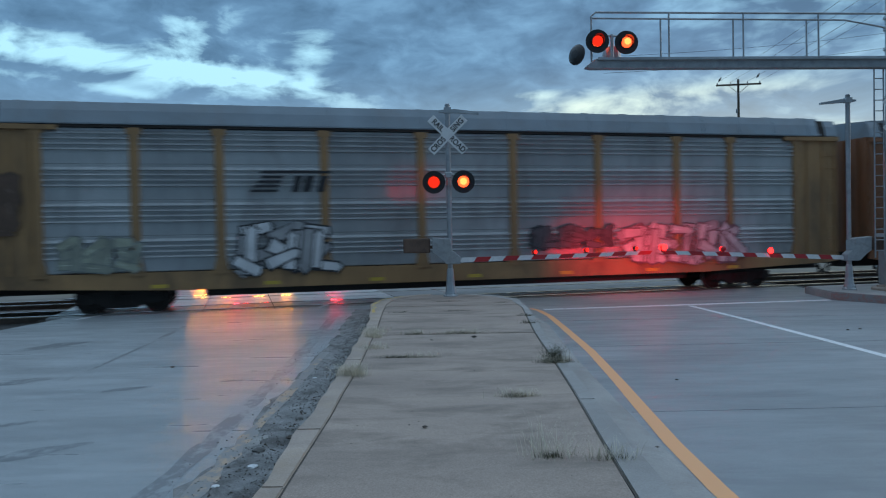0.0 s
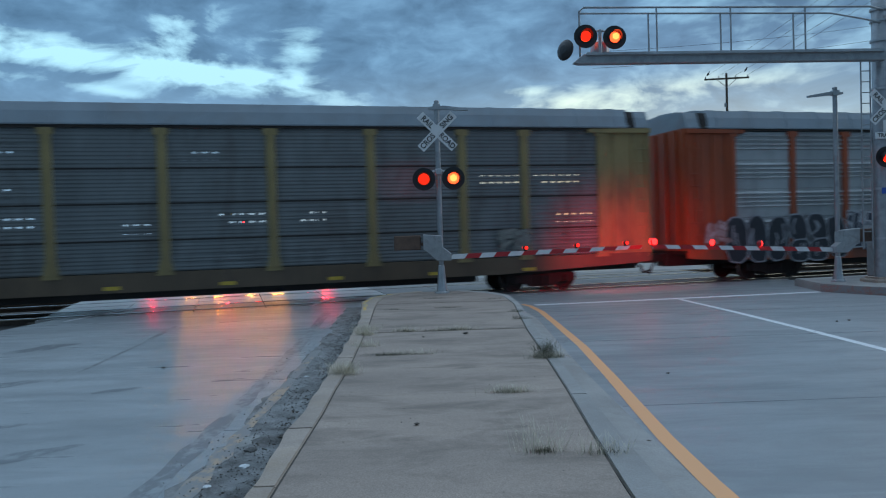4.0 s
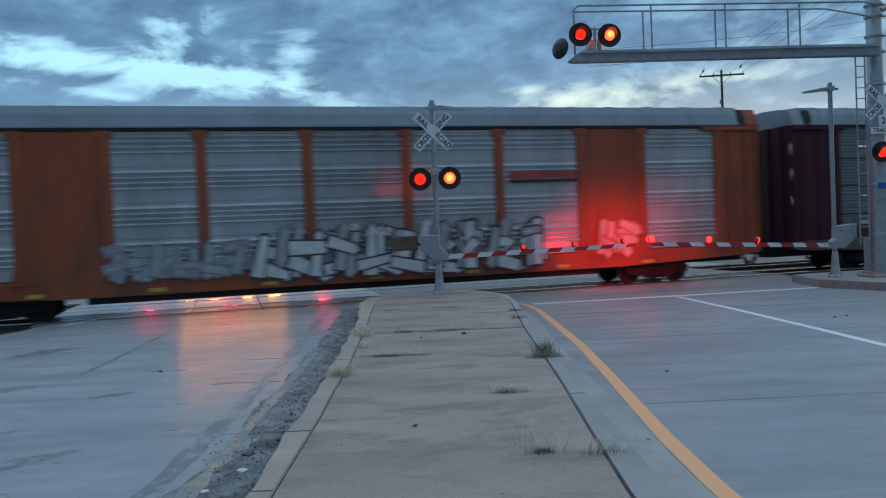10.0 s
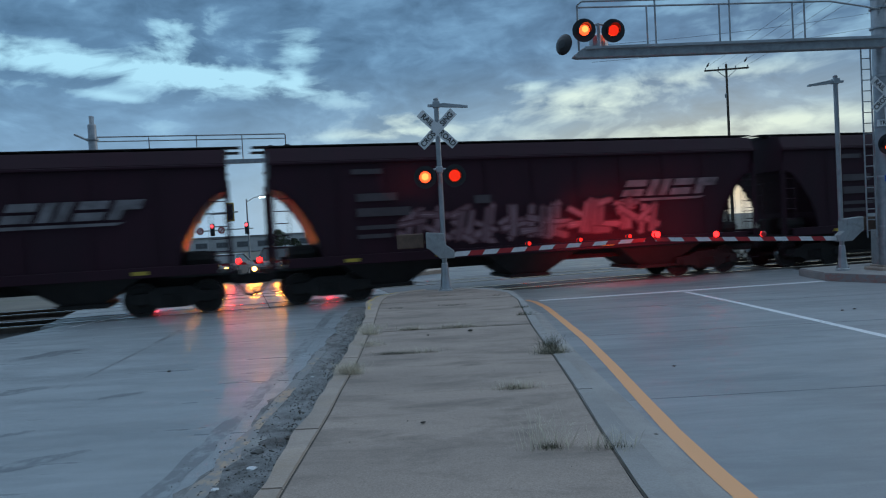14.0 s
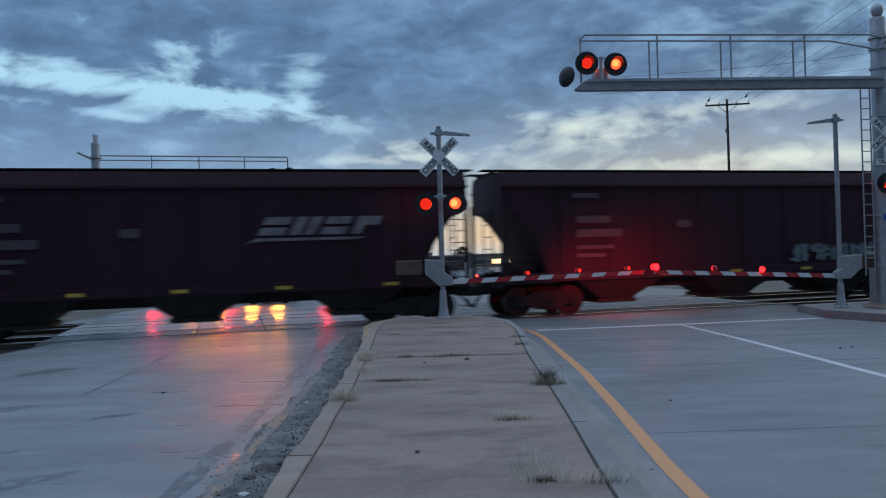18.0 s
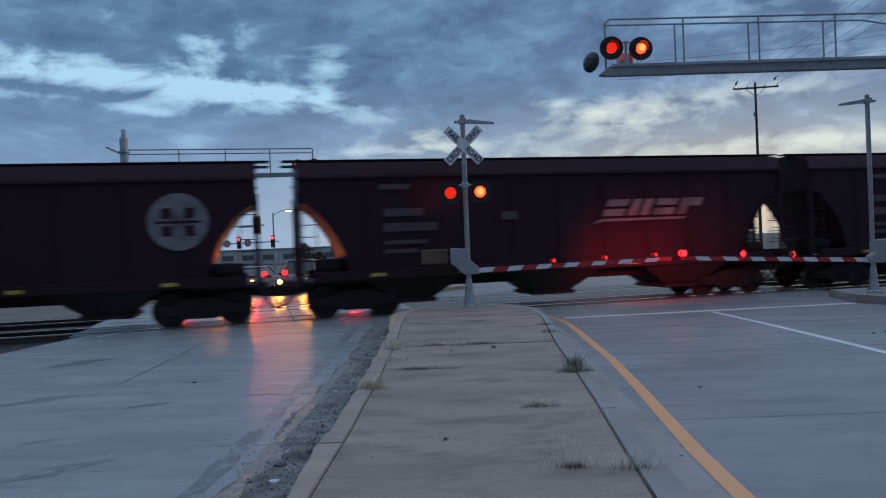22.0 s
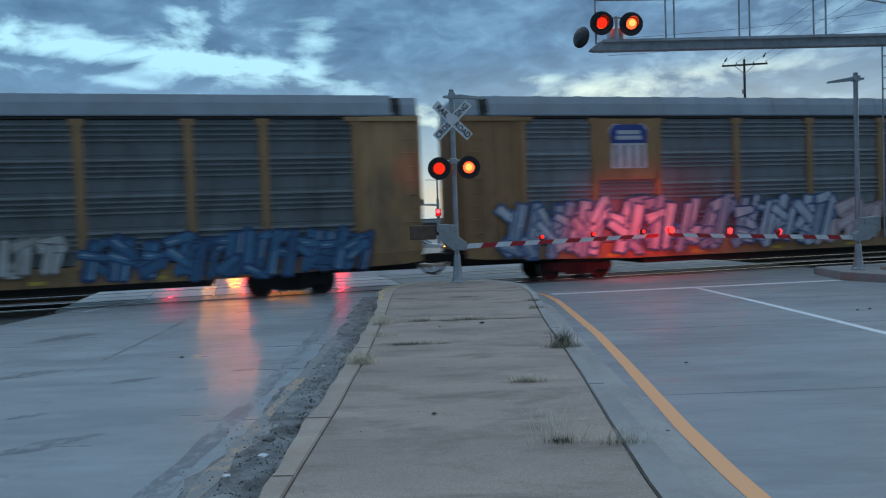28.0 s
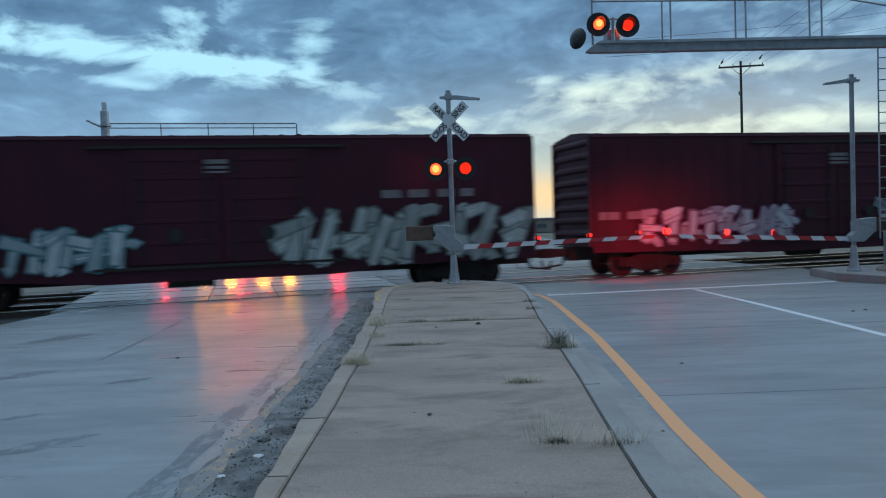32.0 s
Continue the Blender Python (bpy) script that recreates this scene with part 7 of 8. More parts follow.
    for s in (-1, 1):
        for y in (-1.53, 1.53):
            bm = bmesh.new()
            box(bm, s * E - 0.05, s * E + 0.05, y - 0.05, y + 0.05, 1.1, 3.7)
            part("corner_post", bm, paint, car)
        ladder(car, s * (E - 0.28), -1.56, 1.2, 3.3, 0.4, paint, 6)
        bm = bmesh.new()
        for y in (-0.45, 0.45):
            tube(bm, (s * (E - 0.02), y, 1.1), (s * (E - 0.02), y, 4.4), 0.02, n=5)
        for i in range(8):
            z = 1.4 + i * 0.4
            tube(bm, (s * (E - 0.02), -0.45, z), (s * (E - 0.02), 0.45, z), 0.014, n=5)
        part("end_ladder", bm, paint, car)
        bm = bmesh.new()
        bend(bm, [(s * (E + 0.1), -1.5, 1.0), (s * (E + 0.1), -1.52, 0.5), (s * (E - 0.35), -1.52, 0.5), (s * (E - 0.35), -1.5, 1.0)], 0.016)
        part("sill_step", bm, paint, car)
    # discharge bays
    def bay(bm):
        lo = [(-0.55, -0.9), (0.55, -0.9), (0.55, 0.9), (-0.55, 0.9)]
        hi = [(-1.95, -1.46), (1.95, -1.46), (1.95, 1.46), (-1.95, 1.46)]
        a, b = [bm.verts.new((x, y, 0.44)) for x, y in lo], [bm.verts.new((x, y, 1.40)) for x, y in hi]
        for i in range(4):
            bm.faces.new((a[i], a[(i + 1) % 4], b[(i + 1) % 4], b[i]))
        bm.faces.new(a[::-1])
        box(bm, -0.7, 0.7, -1.0, 1.0, 0.34, 0.46, bevel=0.02)
        tube(bm, (-0.75, -0.6, 0.40), (0.75, -0.6, 0.40), 0.06, n=6)
    me = shared("discharge_bay", "bay", bay, UNDER)
    for x in (-4.5, 0.0, 4.5):
        hang("discharge_bay", me, car, pose(x, 0, 0))
    for x in (-E + 2.0, -3.2, -0.6, 2.2, E - 2.6):
        plate(car, "reflector_stripe", x, x + 0.42, 1.20, 1.30, STEP_YELLOW, -1.603, thick=0.006)
    truck(car, -E + 1.6, 0.47, 1.8)
    truck(car, E - 1.6, 0.47, 1.8)
    couplers(car, half, E)
    return car


# ---- boxcars
def boxcar(label, half, paint):
    car = thing("boxcar", label, "railroad car", group="cars of the freight train")
    E = half - 1.02
    bm = bmesh.new()
    box(bm, -E, E, -1.46, 1.46, 1.05, 4.60)
    part("body", bm, paint, car)
    bm = bmesh.new()
    prism(bm, [(-1.50, 4.56), (-1.46, 4.66), (0, 4.82), (1.46, 4.66), (1.50, 4.56)], -E - 0.02, E + 0.02, "x")
    for i in range(15):
        x = -E + 0.3 + (2 * E - 0.6) * i / 14
        prism(bm, [(-1.47, 4.67), (0, 4.84), (1.47, 4.67), (1.45, 4.62), (0, 4.78), (-1.45, 4.62)], x - 0.05, x + 0.05, "x")
    part("roof", bm, paint, car)
    rib = shared("side_rib", ("side_rib", paint.name), lambda q: box(q, -0.035, 0.035, -1.472, -1.455, 1.1, 4.54), paint)
    for i in range(31):
        x = -E + 0.15 + (2 * E - 0.3) * i / 30
        if abs(x) > 2.6:
            hang("side_rib", rib, car, pose(x, 0, 0))
    for a, b in ((-2.45, -0.02), (0.02, 2.45)):
        bm = bmesh.new()
        box(bm, a, b, -1.53, -1.45, 1.10, 4.30, bevel=0.02)
        d = part("plug_door", bm, paint, car)
        batten = shared("door_batten", ("door_batten", paint.name, round(b - a, 2)), lambda q: box(q, a + 0.15, b - 0.15, -1.555, -1.52, -0.06, 0.06, bevel=0.015), paint) if a < -1 else batten
        for z in (1.7, 2.3, 2.9, 3.5, 4.0):
            hang("door_batten", batten, d, pose(0 if a < -1 else 2.47, 0, z))
        bm = bmesh.new()
        for x in (a + 0.35, b - 0.35):
            tube(bm, (x, -1.58, 1.0), (x, -1.58, 4.25), 0.022, n=6)
        tube(bm, ((a + b) / 2, -1.56, 1.9), ((a + b) / 2, -1.62, 1.9), 0.2, n=12)
        part("lock_rod", bm, UNDER, d)
    bm = bmesh.new()
    box(bm, -3.4, 3.4, -1.60, -1.50, 0.98, 1.06)
    box(bm, -3.4, 3.4, -1.58, -1.48, 4.30, 4.38)
    part("door_track", bm, UNDER, car)
    bm = bmesh.new()
    prism(bm, [(-E, 1.10), (-E, 0.86), (-5.0, 0.78), (-3.2, 0.62), (3.2, 0.62), (5.0, 0.78), (E, 0.86), (E, 1.10)], -1.50, -1.42, "y")
    part("side_sill", bm, paint, car)
    bm = bmesh.new()
    box(bm, -E - 0.3, E + 0.3, -0.32, 0.32, 0.58, 1.06)
    for x in (-4.4, -2.0, 0.4, 2.8, 4.6):
        box(bm, x, x + 0.16, -1.42, 1.42, 0.72, 1.04)
    tube(bm, (-1.6, -0.9, 0.62), (-0.3, -0.9, 0.62), 0.2, n=10)
    part("underframe", bm, UNDER, car)
    for s in (-1, 1):
        bm = bmesh.new()
        for i in range(8):
            z = 1.35 + i * 0.42
            prism(bm, [(s * E, z), (s * (E + 0.09), z + 0.08), (s * (E + 0.09), z + 0.16), (s * E, z + 0.26)], -1.38, 1.38, "y")
        box(bm, min(s * E, s * (E + 0.1)), max(s * E, s * (E + 0.1)), -1.48, -1.36, 1.05, 4.59)
        box(bm, min(s * E, s * (E + 0.1)), max(s * E, s * (E + 0.1)), 1.36, 1.48, 1.05, 4.59)
        part("corrugated_end", bm, paint, car)
        ladder(car, s * (E - 0.3), -1.52, 1.0, 4.3 if s < 0 else 2.6, 0.42, paint)
        bm = bmesh.new()
        bend(bm, [(s * (E - 0.08), -1.46, 1.0), (s * (E - 0.08), -1.48, 0.5), (s * (E - 0.5), -1.48, 0.5), (s * (E - 0.5), -1.46, 1.0)], 0.016)
        part("sill_step", bm, UNDER, car)
    truck(car, -7.0, 0.44)
    truck(car, 7.0, 0.44)
    couplers(car, half, E)
    return car


# ---- the train, from its head to its tail; a car's centre and half length along the train
TRAIN = []


def couple(car, head, tail):
    TRAIN.append((car, (head + tail) / 2))
    return car


F = -1.585                                      # in front of the screens and posts of an autorack
H = -1.597                                      # in front of a hopper's sheet
B = -1.50                                       # in front of a boxcar's side
WHITE_INK, NAVY, BLACK_INK, TEAL, PINK = (0.60, 0.61, 0.62), (0.025, 0.035, 0.10), (0.02, 0.02, 0.024), (0.05, 0.30, 0.38), (0.55, 0.30, 0.40)

couple(autorack("galvanised autorack with russet posts and ends", 14.25, RUSSET, WHITE_PANEL, RUSSET), 43.4, 14.9)

c = couple(autorack("galvanised autorack with tan posts, sprayed with small graffiti", 14.12, TAN, WHITE_PANEL, TAN), 14.9, -13.35)
def striped_emblem(x0, z0):
    """A railway's mark as plain shapes: thin stripes, a slanted body and slanted bars."""
    bm = bmesh.new()
    for i in range(4):
        prism(bm, [(x0 + 0.10 * i, z0 + 0.13 * i), (x0 + 0.75 + 0.05 * i, z0 + 0.13 * i), (x0 + 0.80 + 0.05 * i, z0 + 0.13 * i + 0.07), (x0 + 0.04 + 0.10 * i, z0 + 0.13 * i + 0.07)], F - 0.006, F, "y")
    prism(bm, [(x0 + 0.25, z0 + 0.53), (x0 + 2.25, z0 + 0.53), (x0 + 2.28, z0 + 0.60), (x0 + 0.35, z0 + 0.60)], F - 0.006, F, "y")
    for a, b in ((1.15, 0.20), (1.45, 0.24), (1.85, 0.22)):
        prism(bm, [(x0 + a, z0), (x0 + a + b, z0), (x0 + a + b + 0.12, z0 + 0.46), (x0 + a + 0.12, z0 + 0.46)], F - 0.006, F, "y")
    part("railway_emblem", bm, ink(BLACK_INK), c, "black striped railway emblem")


striped_emblem(-6.35, 3.33)
graffiti(c, -11.4, -9.3, 1.1, 2.15, (0.34, 0.36, 0.28), (0.20, 0.22, 0.20), 3, F, label="faded grey-green graffiti")
graffiti(c, -6.8, -4.0, 0.9, 2.45, WHITE_INK, BLACK_INK, 4, F)
graffiti(c, 2.0, 4.8, 1.45, 2.25, (0.10, 0.09, 0.10), BLACK_INK, 5, F)
graffiti(c, 5.0, 9.6, 0.85, 2.3, (0.55, 0.45, 0.48), (0.2, 0.1, 0.12), 6, F)
graffiti(c, -13.0, -12.2, 2.2, 3.9, (0.12, 0.07, 0.05), (0.10, 0.06, 0.04), 7, F, 1)

c = couple(autorack("autorack painted blue from end to end with giant cream graffiti", 14.25, BLUE_PANEL, BLUE_PANEL, TAN, sill=MUSTARD, posts=(-12.55,) + POSTS + (12.55,)), -13.35, -41.85)
CREAM, RIB = (0.33, 0.265, 0.175), 0.5
bodies = [
    [(-11.6, 1.0), (-11.5, 2.0), (-11.0, 2.9), (-10.1, 3.35), (-10.4, 3.0), (-10.4, 2.0), (-9.9, 1.1), (-10.6, 0.85)],
    [(-9.6, 2.9), (-9.2, 3.4), (-8.5, 4.1), (-7.3, 4.8), (-6.9, 4.65), (-7.2, 4.2), (-7.0, 3.7), (-5.9, 3.3), (-5.1, 2.7), (-4.75, 1.9), (-4.7, 0.75), (-7.8, 0.8), (-8.5, 1.6), (-9.3, 2.2)],
    [(-6.0, 4.3), (-5.4, 4.8), (-3.4, 4.9), (-3.0, 4.5), (-3.0, 3.2), (-1.0, 4.3), (0.1, 4.7), (0.8, 4.6), (0.5, 3.7), (0.55, 2.6), (0.7, 1.4), (1.2, 0.72), (-2.2, 0.72), (-2.6, 1.8), (-2.6, 2.9), (-3.7, 1.85), (-4.7, 2.4), (-5.3, 3.2)],
    [(0.1, 4.3), (0.9, 4.9), (1.9, 4.6), (4.2, 4.45), (5.7, 3.85), (6.15, 2.95), (5.6, 2.05), (4.9, 1.8), (6.4, 1.55), (7.8, 1.65), (8.3, 2.4), (8.1, 3.3), (8.6, 3.9), (9.4, 3.9), (10.1, 3.1), (10.3, 2.4), (10.1, 1.6), (9.9, 0.75), (1.0, 0.75), (0.2, 1.5), (-0.1, 2.5), (0.4, 3.5)],
]
shades = [[(-9.65, 3.1), (-9.2, 3.45), (-8.9, 3.0), (-7.7, 2.3), (-7.45, 1.8), (-7.5, 1.2), (-8.3, 1.6), (-8.8, 2.3), (-9.6, 2.6)], [(-5.8, 4.3), (-5.4, 4.6), (-4.9, 4.6), (-4.9, 2.75), (-5.3, 3.2), (-5.3, 3.9)],
          [(-4.8, 2.5), (-3.7, 1.9), (-4.25, 1.6), (-4.7, 1.9)], [(-2.8, 2.6), (-2.2, 3.2), (-1.9, 1.9), (-1.0, 0.9), (-2.2, 0.85), (-2.8, 1.9)], [(0.4, 4.2), (0.75, 3.7), (2.1, 3.6), (2.0, 2.5), (2.2, 2.0), (1.5, 2.25), (0.75, 3.5)],
          [(4.2, 3.2), (5.1, 3.05), (5.2, 2.35), (4.6, 1.9), (4.45, 2.1), (4.8, 2.5), (4.4, 2.8)], [(8.1, 3.4), (8.7, 3.85), (9.0, 3.4), (8.6, 2.55), (8.3, 2.4)], [(0.0, 1.8), (1.0, 0.9), (0.2, 0.8)]]
g0, g1, g2, g3 = bmesh.new(), bmesh.new(), bmesh.new(), bmesh.new()
for i, knots in enumerate(bodies):
    line = rounded(knots)
    y = F - 0.004 * i
    stroke(g0, line + line[:1], 0.26, y)
    stroke(g1, line + line[:1], 0.15, F - 0.035 - 0.012 * i)
    patch(g2, line, F - 0.09 - 0.003 * i)
for i, knots in enumerate(shades):
    patch(g3, rounded(knots, 3), F - 0.105 - 0.001 * i)
g = part("graffiti", g0, ink((0.36, 0.40, 0.46)), c, "giant cream graffiti shapes with white outline and navy shadow")
part("graffiti_outline", g1, ink(NAVY), g)
part("graffiti_fill", g2, ink(CREAM, RIB), g)
part("graffiti_shade", g3, ink(NAVY, RIB), g)

c = couple(autorack("galvanised autorack with orange posts and ends, tagged along the bottom", 14.2, ORANGE, WHITE_PANEL, ORANGE), -41.85, -70.25)
graffiti(c, -12.1, -7.2, 0.55, 2.25, (0.022, 0.025, 0.035), (0.30, 0.32, 0.35), 11, F, weight=0.4)
graffiti(c, -12.9, -12.1, 1.3, 2.1, (0.34, 0.32, 0.33), (0.22, 0.12, 0.10), 15, F, 2)
graffiti(c, -7.1, -2.3, 0.85, 2.35, (0.035, 0.04, 0.06), (0.40, 0.42, 0.45), 12, F, 7, weight=0.24)
graffiti(c, -2.2, 6.6, 0.85, 2.45, (0.035, 0.04, 0.06), (0.42, 0.43, 0.46), 17, F, 10, weight=0.25)
graffiti(c, 7.2, 12.0, 0.45, 2.35, (0.020, 0.022, 0.03), (0.26, 0.27, 0.30), 13, F, weight=0.4)
plate(c, "stripe_emblem", 4.95, 7.2, 3.50, 3.60, ink((0.40, 0.05, 0.04)), F, "small red stripe emblem", 0.004)
plate(c, "stripe_emblem", 4.95, 7.1, 3.42, 3.47, ink(BLACK_INK), F, "dark stripe under the emblem", 0.004)

c = couple(autorack("weathered autorack with olive-yellow posts and end", 14.18, OLIVE, DARK_PANEL, OLIVE, style="old"), -70.25, -98.6)
graffiti(c, -13.6, -9.2, 1.1, 2.3, (0.32, 0.30, 0.28), BLACK_INK, 15, F, label="small grey graffiti")
graffiti(c, 8.2, 9.2, 1.3, 2.0, (0.20, 0.22, 0.20), (0.12, 0.13, 0.12), 16, F, 2)

c = couple(autorack("autorack with mustard posts and large navy and white graffiti", 14.3, MUSTARD, GREY_PANEL, MUSTARD, cap=MUSTARD), -98.6, -127.2)
d0 = F - 0.004
g0, g1 = bmesh.new(), bmesh.new()
LETTERS = [[[(0.15, 0.95), (0.15, 0.1), (0.9, 0.12)]], [arc(0.5, 0.5, 0.36, 0.4, 0, 360)], [[(0.15, 0.05), (0.2, 0.95)], [(0.85, 0.95), (0.25, 0.5), (0.9, 0.05)]],
           [arc(0.5, 0.5, 0.38, 0.4, 40, 330), [(0.55, 0.45), (0.9, 0.42)]], [[(0.1, 0.95), (0.5, 0.45), (0.9, 0.95)], [(0.5, 0.45), (0.45, 0.05)]]]
for i, glyph in enumerate(LETTERS):
    for line in glyph:
        pts = [(-7.1 + 1.38 * (i + 0.1 + 0.80 * a + 0.2 * b), 0.80 + 1.28 * b) for a, b in line]
        d0 = stroke(g0, pts, 0.58, d0)
        stroke(g1, pts, 0.38, d0 - 0.02)
g = part("graffiti", g0, ink(WHITE_INK), c, "white-edged navy graffiti letters")
part("graffiti_fill", g1, ink(NAVY), g)
graffiti(c, 0.1, 7.3, 0.70, 2.15, (0.52, 0.53, 0.53), (0.02, 0.025, 0.035), 18, F, 5, 0.34)
plate(c, "logo_panel", -6.75, -5.3, 3.25, 4.0, ink((0.34, 0.36, 0.38)), F, "grey panel with dark emblem bars", 0.005)
bars(c, [(-6.6, -6.2, 3.45, 3.8), (-6.1, -5.85, 3.45, 3.8), (-5.8, -5.5, 3.45, 3.8)], F - 0.006, ink(BLACK_INK), "emblem_bar")

c = couple(autorack("galvanised autorack with tan posts, turquoise and maroon block graffiti", 14.2, MUSTARD, WHITE_PANEL, TAN), -127.2, -155.6)
striped_emblem(-7.0, 3.26)


def block(x0, x1, z0, z1, deep, material, label):
    plate(c, "graffiti_block", x0, x1, z0, z1, material, F - deep, label, 0.004)


DEEP_NAVY, TURQUOISE, SKY_BLUE, WINE = ink((0.016, 0.024, 0.075), 0.3), ink((0.045, 0.27, 0.37), 0.4), ink((0.05, 0.19, 0.36), 0.4), ink((0.14, 0.018, 0.035), 0.4)
block(-12.6, 6.0, 0.60, 2.42, 0.0, DEEP_NAVY, "navy ground of the block graffiti")
for x0, x1, z0, z1 in ((-12.3, -10.2, 1.30, 2.34), (-11.7, -10.9, 0.64, 1.30), (-7.48, -3.80, 1.42, 2.34), (-3.38, -0.99, 0.64, 2.34), (-0.58, 2.58, 1.45, 2.36), (3.01, 4.14, 0.66, 2.33), (4.74, 5.92, 0.66, 2.33), (-9.9, -8.0, 1.42, 2.34)):
    block(x0, x1, z0, z1, 0.005, TURQUOISE, "turquoise block of the graffiti")
for x0, x1, z0, z1 in ((-6.39, -5.27, 0.64, 1.42), (0.49, 1.42, 0.64, 1.45), (3.05, 4.10, 0.66, 1.20), (-9.4, -8.5, 0.64, 1.42)):
    block(x0, x1, z0, z1, 0.010, SKY_BLUE, "blue block of the graffiti")
for x0, x1, z0, z1 in ((-5.21, -3.55, 0.62, 1.50), (-1.45, 0.44, 0.62, 1.44), (1.47, 2.84, 0.62, 1.56), (-7.80, -6.44, 0.62, 1.36), (-10.8, -9.5, 0.62, 1.36), (4.3, 4.7, 0.62, 1.5)):
    block(x0, x1, z0, z1, 0.015, WINE, "wine-red block of the graffiti")
for x0, x1, z0, z1 in ((-2.3, -0.99, 1.10, 1.24), (-2.3, -1.4, 1.66, 1.80), (3.35, 3.75, 1.40, 1.75)):
    block(x0, x1, z0, z1, 0.020, DEEP_NAVY, "navy slit in the graffiti")
graffiti(c, 6.1, 7.8, 0.8, 2.1, (0.16, 0.02, 0.035), (0.22, 0.05, 0.07), 19, F, weight=0.4, label="wine-red bubble beside the block graffiti")
graffiti(c, 8.6, 13.0, 1.2, 2.0, (0.16, 0.04, 0.05), (0.12, 0.05, 0.05), 20, F, 5, 0.14, label="faint dark red scrawl")

c = couple(autorack("dark maroon autorack with perforated screens and a maroon name board", 14.32, MAROON, DARK_PANEL, MAROON, style="old"), -155.6, -184.25)
plate(c, "name_board", 1.2, 6.98, 3.97, 5.07, ink((0.16, 0.03, 0.03)), F, "maroon board with white name bars", 0.008)
bars(c, [(1.95, 4.0, 4.62, 4.80), (1.9, 4.3, 4.42, 4.50), (4.35, 4.95, 4.30, 4.78), (5.02, 6.46, 4.34, 4.62), (5.3, 5.42, 4.62, 4.74), (6.0, 6.14, 4.62, 4.76)], F - 0.009, ink((0.62, 0.62, 0.62)), "name_bar")
bars(c, [(7.3, 8.9, 4.35, 4.5), (7.3, 8.9, 3.0, 3.12), (1.6, 3.4, 2.1, 2.25)], F, None)
graffiti(c, 1.4, 4.5, 0.95, 2.0, (0.06, 0.04, 0.12), (0.03, 0.05, 0.10), 21, F)

c = couple(autorack("orange autorack with galvanised screens and white graffiti", 14.25, ORANGE, WHITE_PANEL, ORANGE,
                    posts=(-11.95, -9.1, -6.95, -4.5, -1.6, 1.3, 4.2, 6.95, 9.1, 11.95), solid=((-9.15, -6.95), (6.95, 9.15)),
                    sheets=[(-11.85, -9.2), (-6.85, -4.65), (-4.35, -1.75), (-1.45, 1.15), (1.45, 4.05), (4.35, 6.85), (9.2, 11.85)], post_width=0.3, cap=ORANGE), -184.25, -212.75)
graffiti(c, -7.2, -3.4, 0.95, 2.0, (0.34, 0.35, 0.36), (0.2, 0.2, 0.21), 22, F)
graffiti(c, -3.2, 5.6, 0.7, 2.35, WHITE_INK, (0.06, 0.05, 0.05), 23, F)
graffiti(c, 7.3, 8.8, 0.9, 2.2, (0.55, 0.4, 0.38), (0.40, 0.10, 0.04), 24, F - 0.03, 2)
plate(c, "stripe_emblem", 4.5, 6.8, 3.55, 3.75, ink((0.40, 0.05, 0.04)), F, "red stripe emblem with dark shadow", 0.006)
plate(c, "stripe_emblem", 4.5, 6.8, 3.42, 3.52, ink(BLACK_INK), F, "dark stripe under the emblem", 0.006)

c = couple(hopper("light grey covered hopper, plain and dusty", 8.4, HOPPER_GREY), -212.75, -229.55)
bars(c, [(-6.2, -5.3, 2.75, 2.92), (-6.2, -4.9, 2.3, 2.5)], H, ink((0.14, 0.14, 0.15)))
c = couple(hopper("dark brown covered hopper with white bars and outlined graffiti", 8.6, HOPPER_DARK, HOPPER_BROWN), -229.55, -246.75)
bars(c, [(-6.55, -5.7, 2.95, 3.2), (-6.55, -5.05, 2.55, 2.8), (-6.55, -5.5, 2.15, 2.3), (-6.55, -5.5, 1.9, 2.05), (-6.5, -5.9, 3.75, 3.9)], H)
graffiti(c, 2.45, 6.4, 1.5, 2.75, (0.03, 0.025, 0.03), (0.34, 0.36, 0.37), 31, H, weight=0.26)


def brown_hopper(head, tail, logo=None, emblem=None, figure=True, label=""):
    half = (head - tail) / 2
    car = couple(hopper(label or "mineral-brown covered hopper with a faded white emblem", half, HOPPER_BROWN, HOPPER_BROWN), head, tail)
    bars(car, [(-half + 3.0, -half + 4.2, 2.95, 3.18), (-half + 3.0, -half + 4.6, 2.50, 2.75), (-half + 3.0, -half + 4.3, 2.12, 2.24), (-half + 3.0, -half + 4.0, 1.86, 1.98),
               (-half + 2.9, -half + 3.8, 3.75, 3.90), (-half + 6.6, -half + 7.1, 2.75, 3.0)], H, ink((0.075, 0.06, 0.066)))
    if logo:
        slanted_logo(car, logo - 0.30, logo + 3.55, 2.50, 3.27, H)
    if emblem:
        disc(car, emblem, 2.98, 0.80, EMBLEM, H, "round faded white emblem", HOPPER_BROWN if figure else None)
    return car


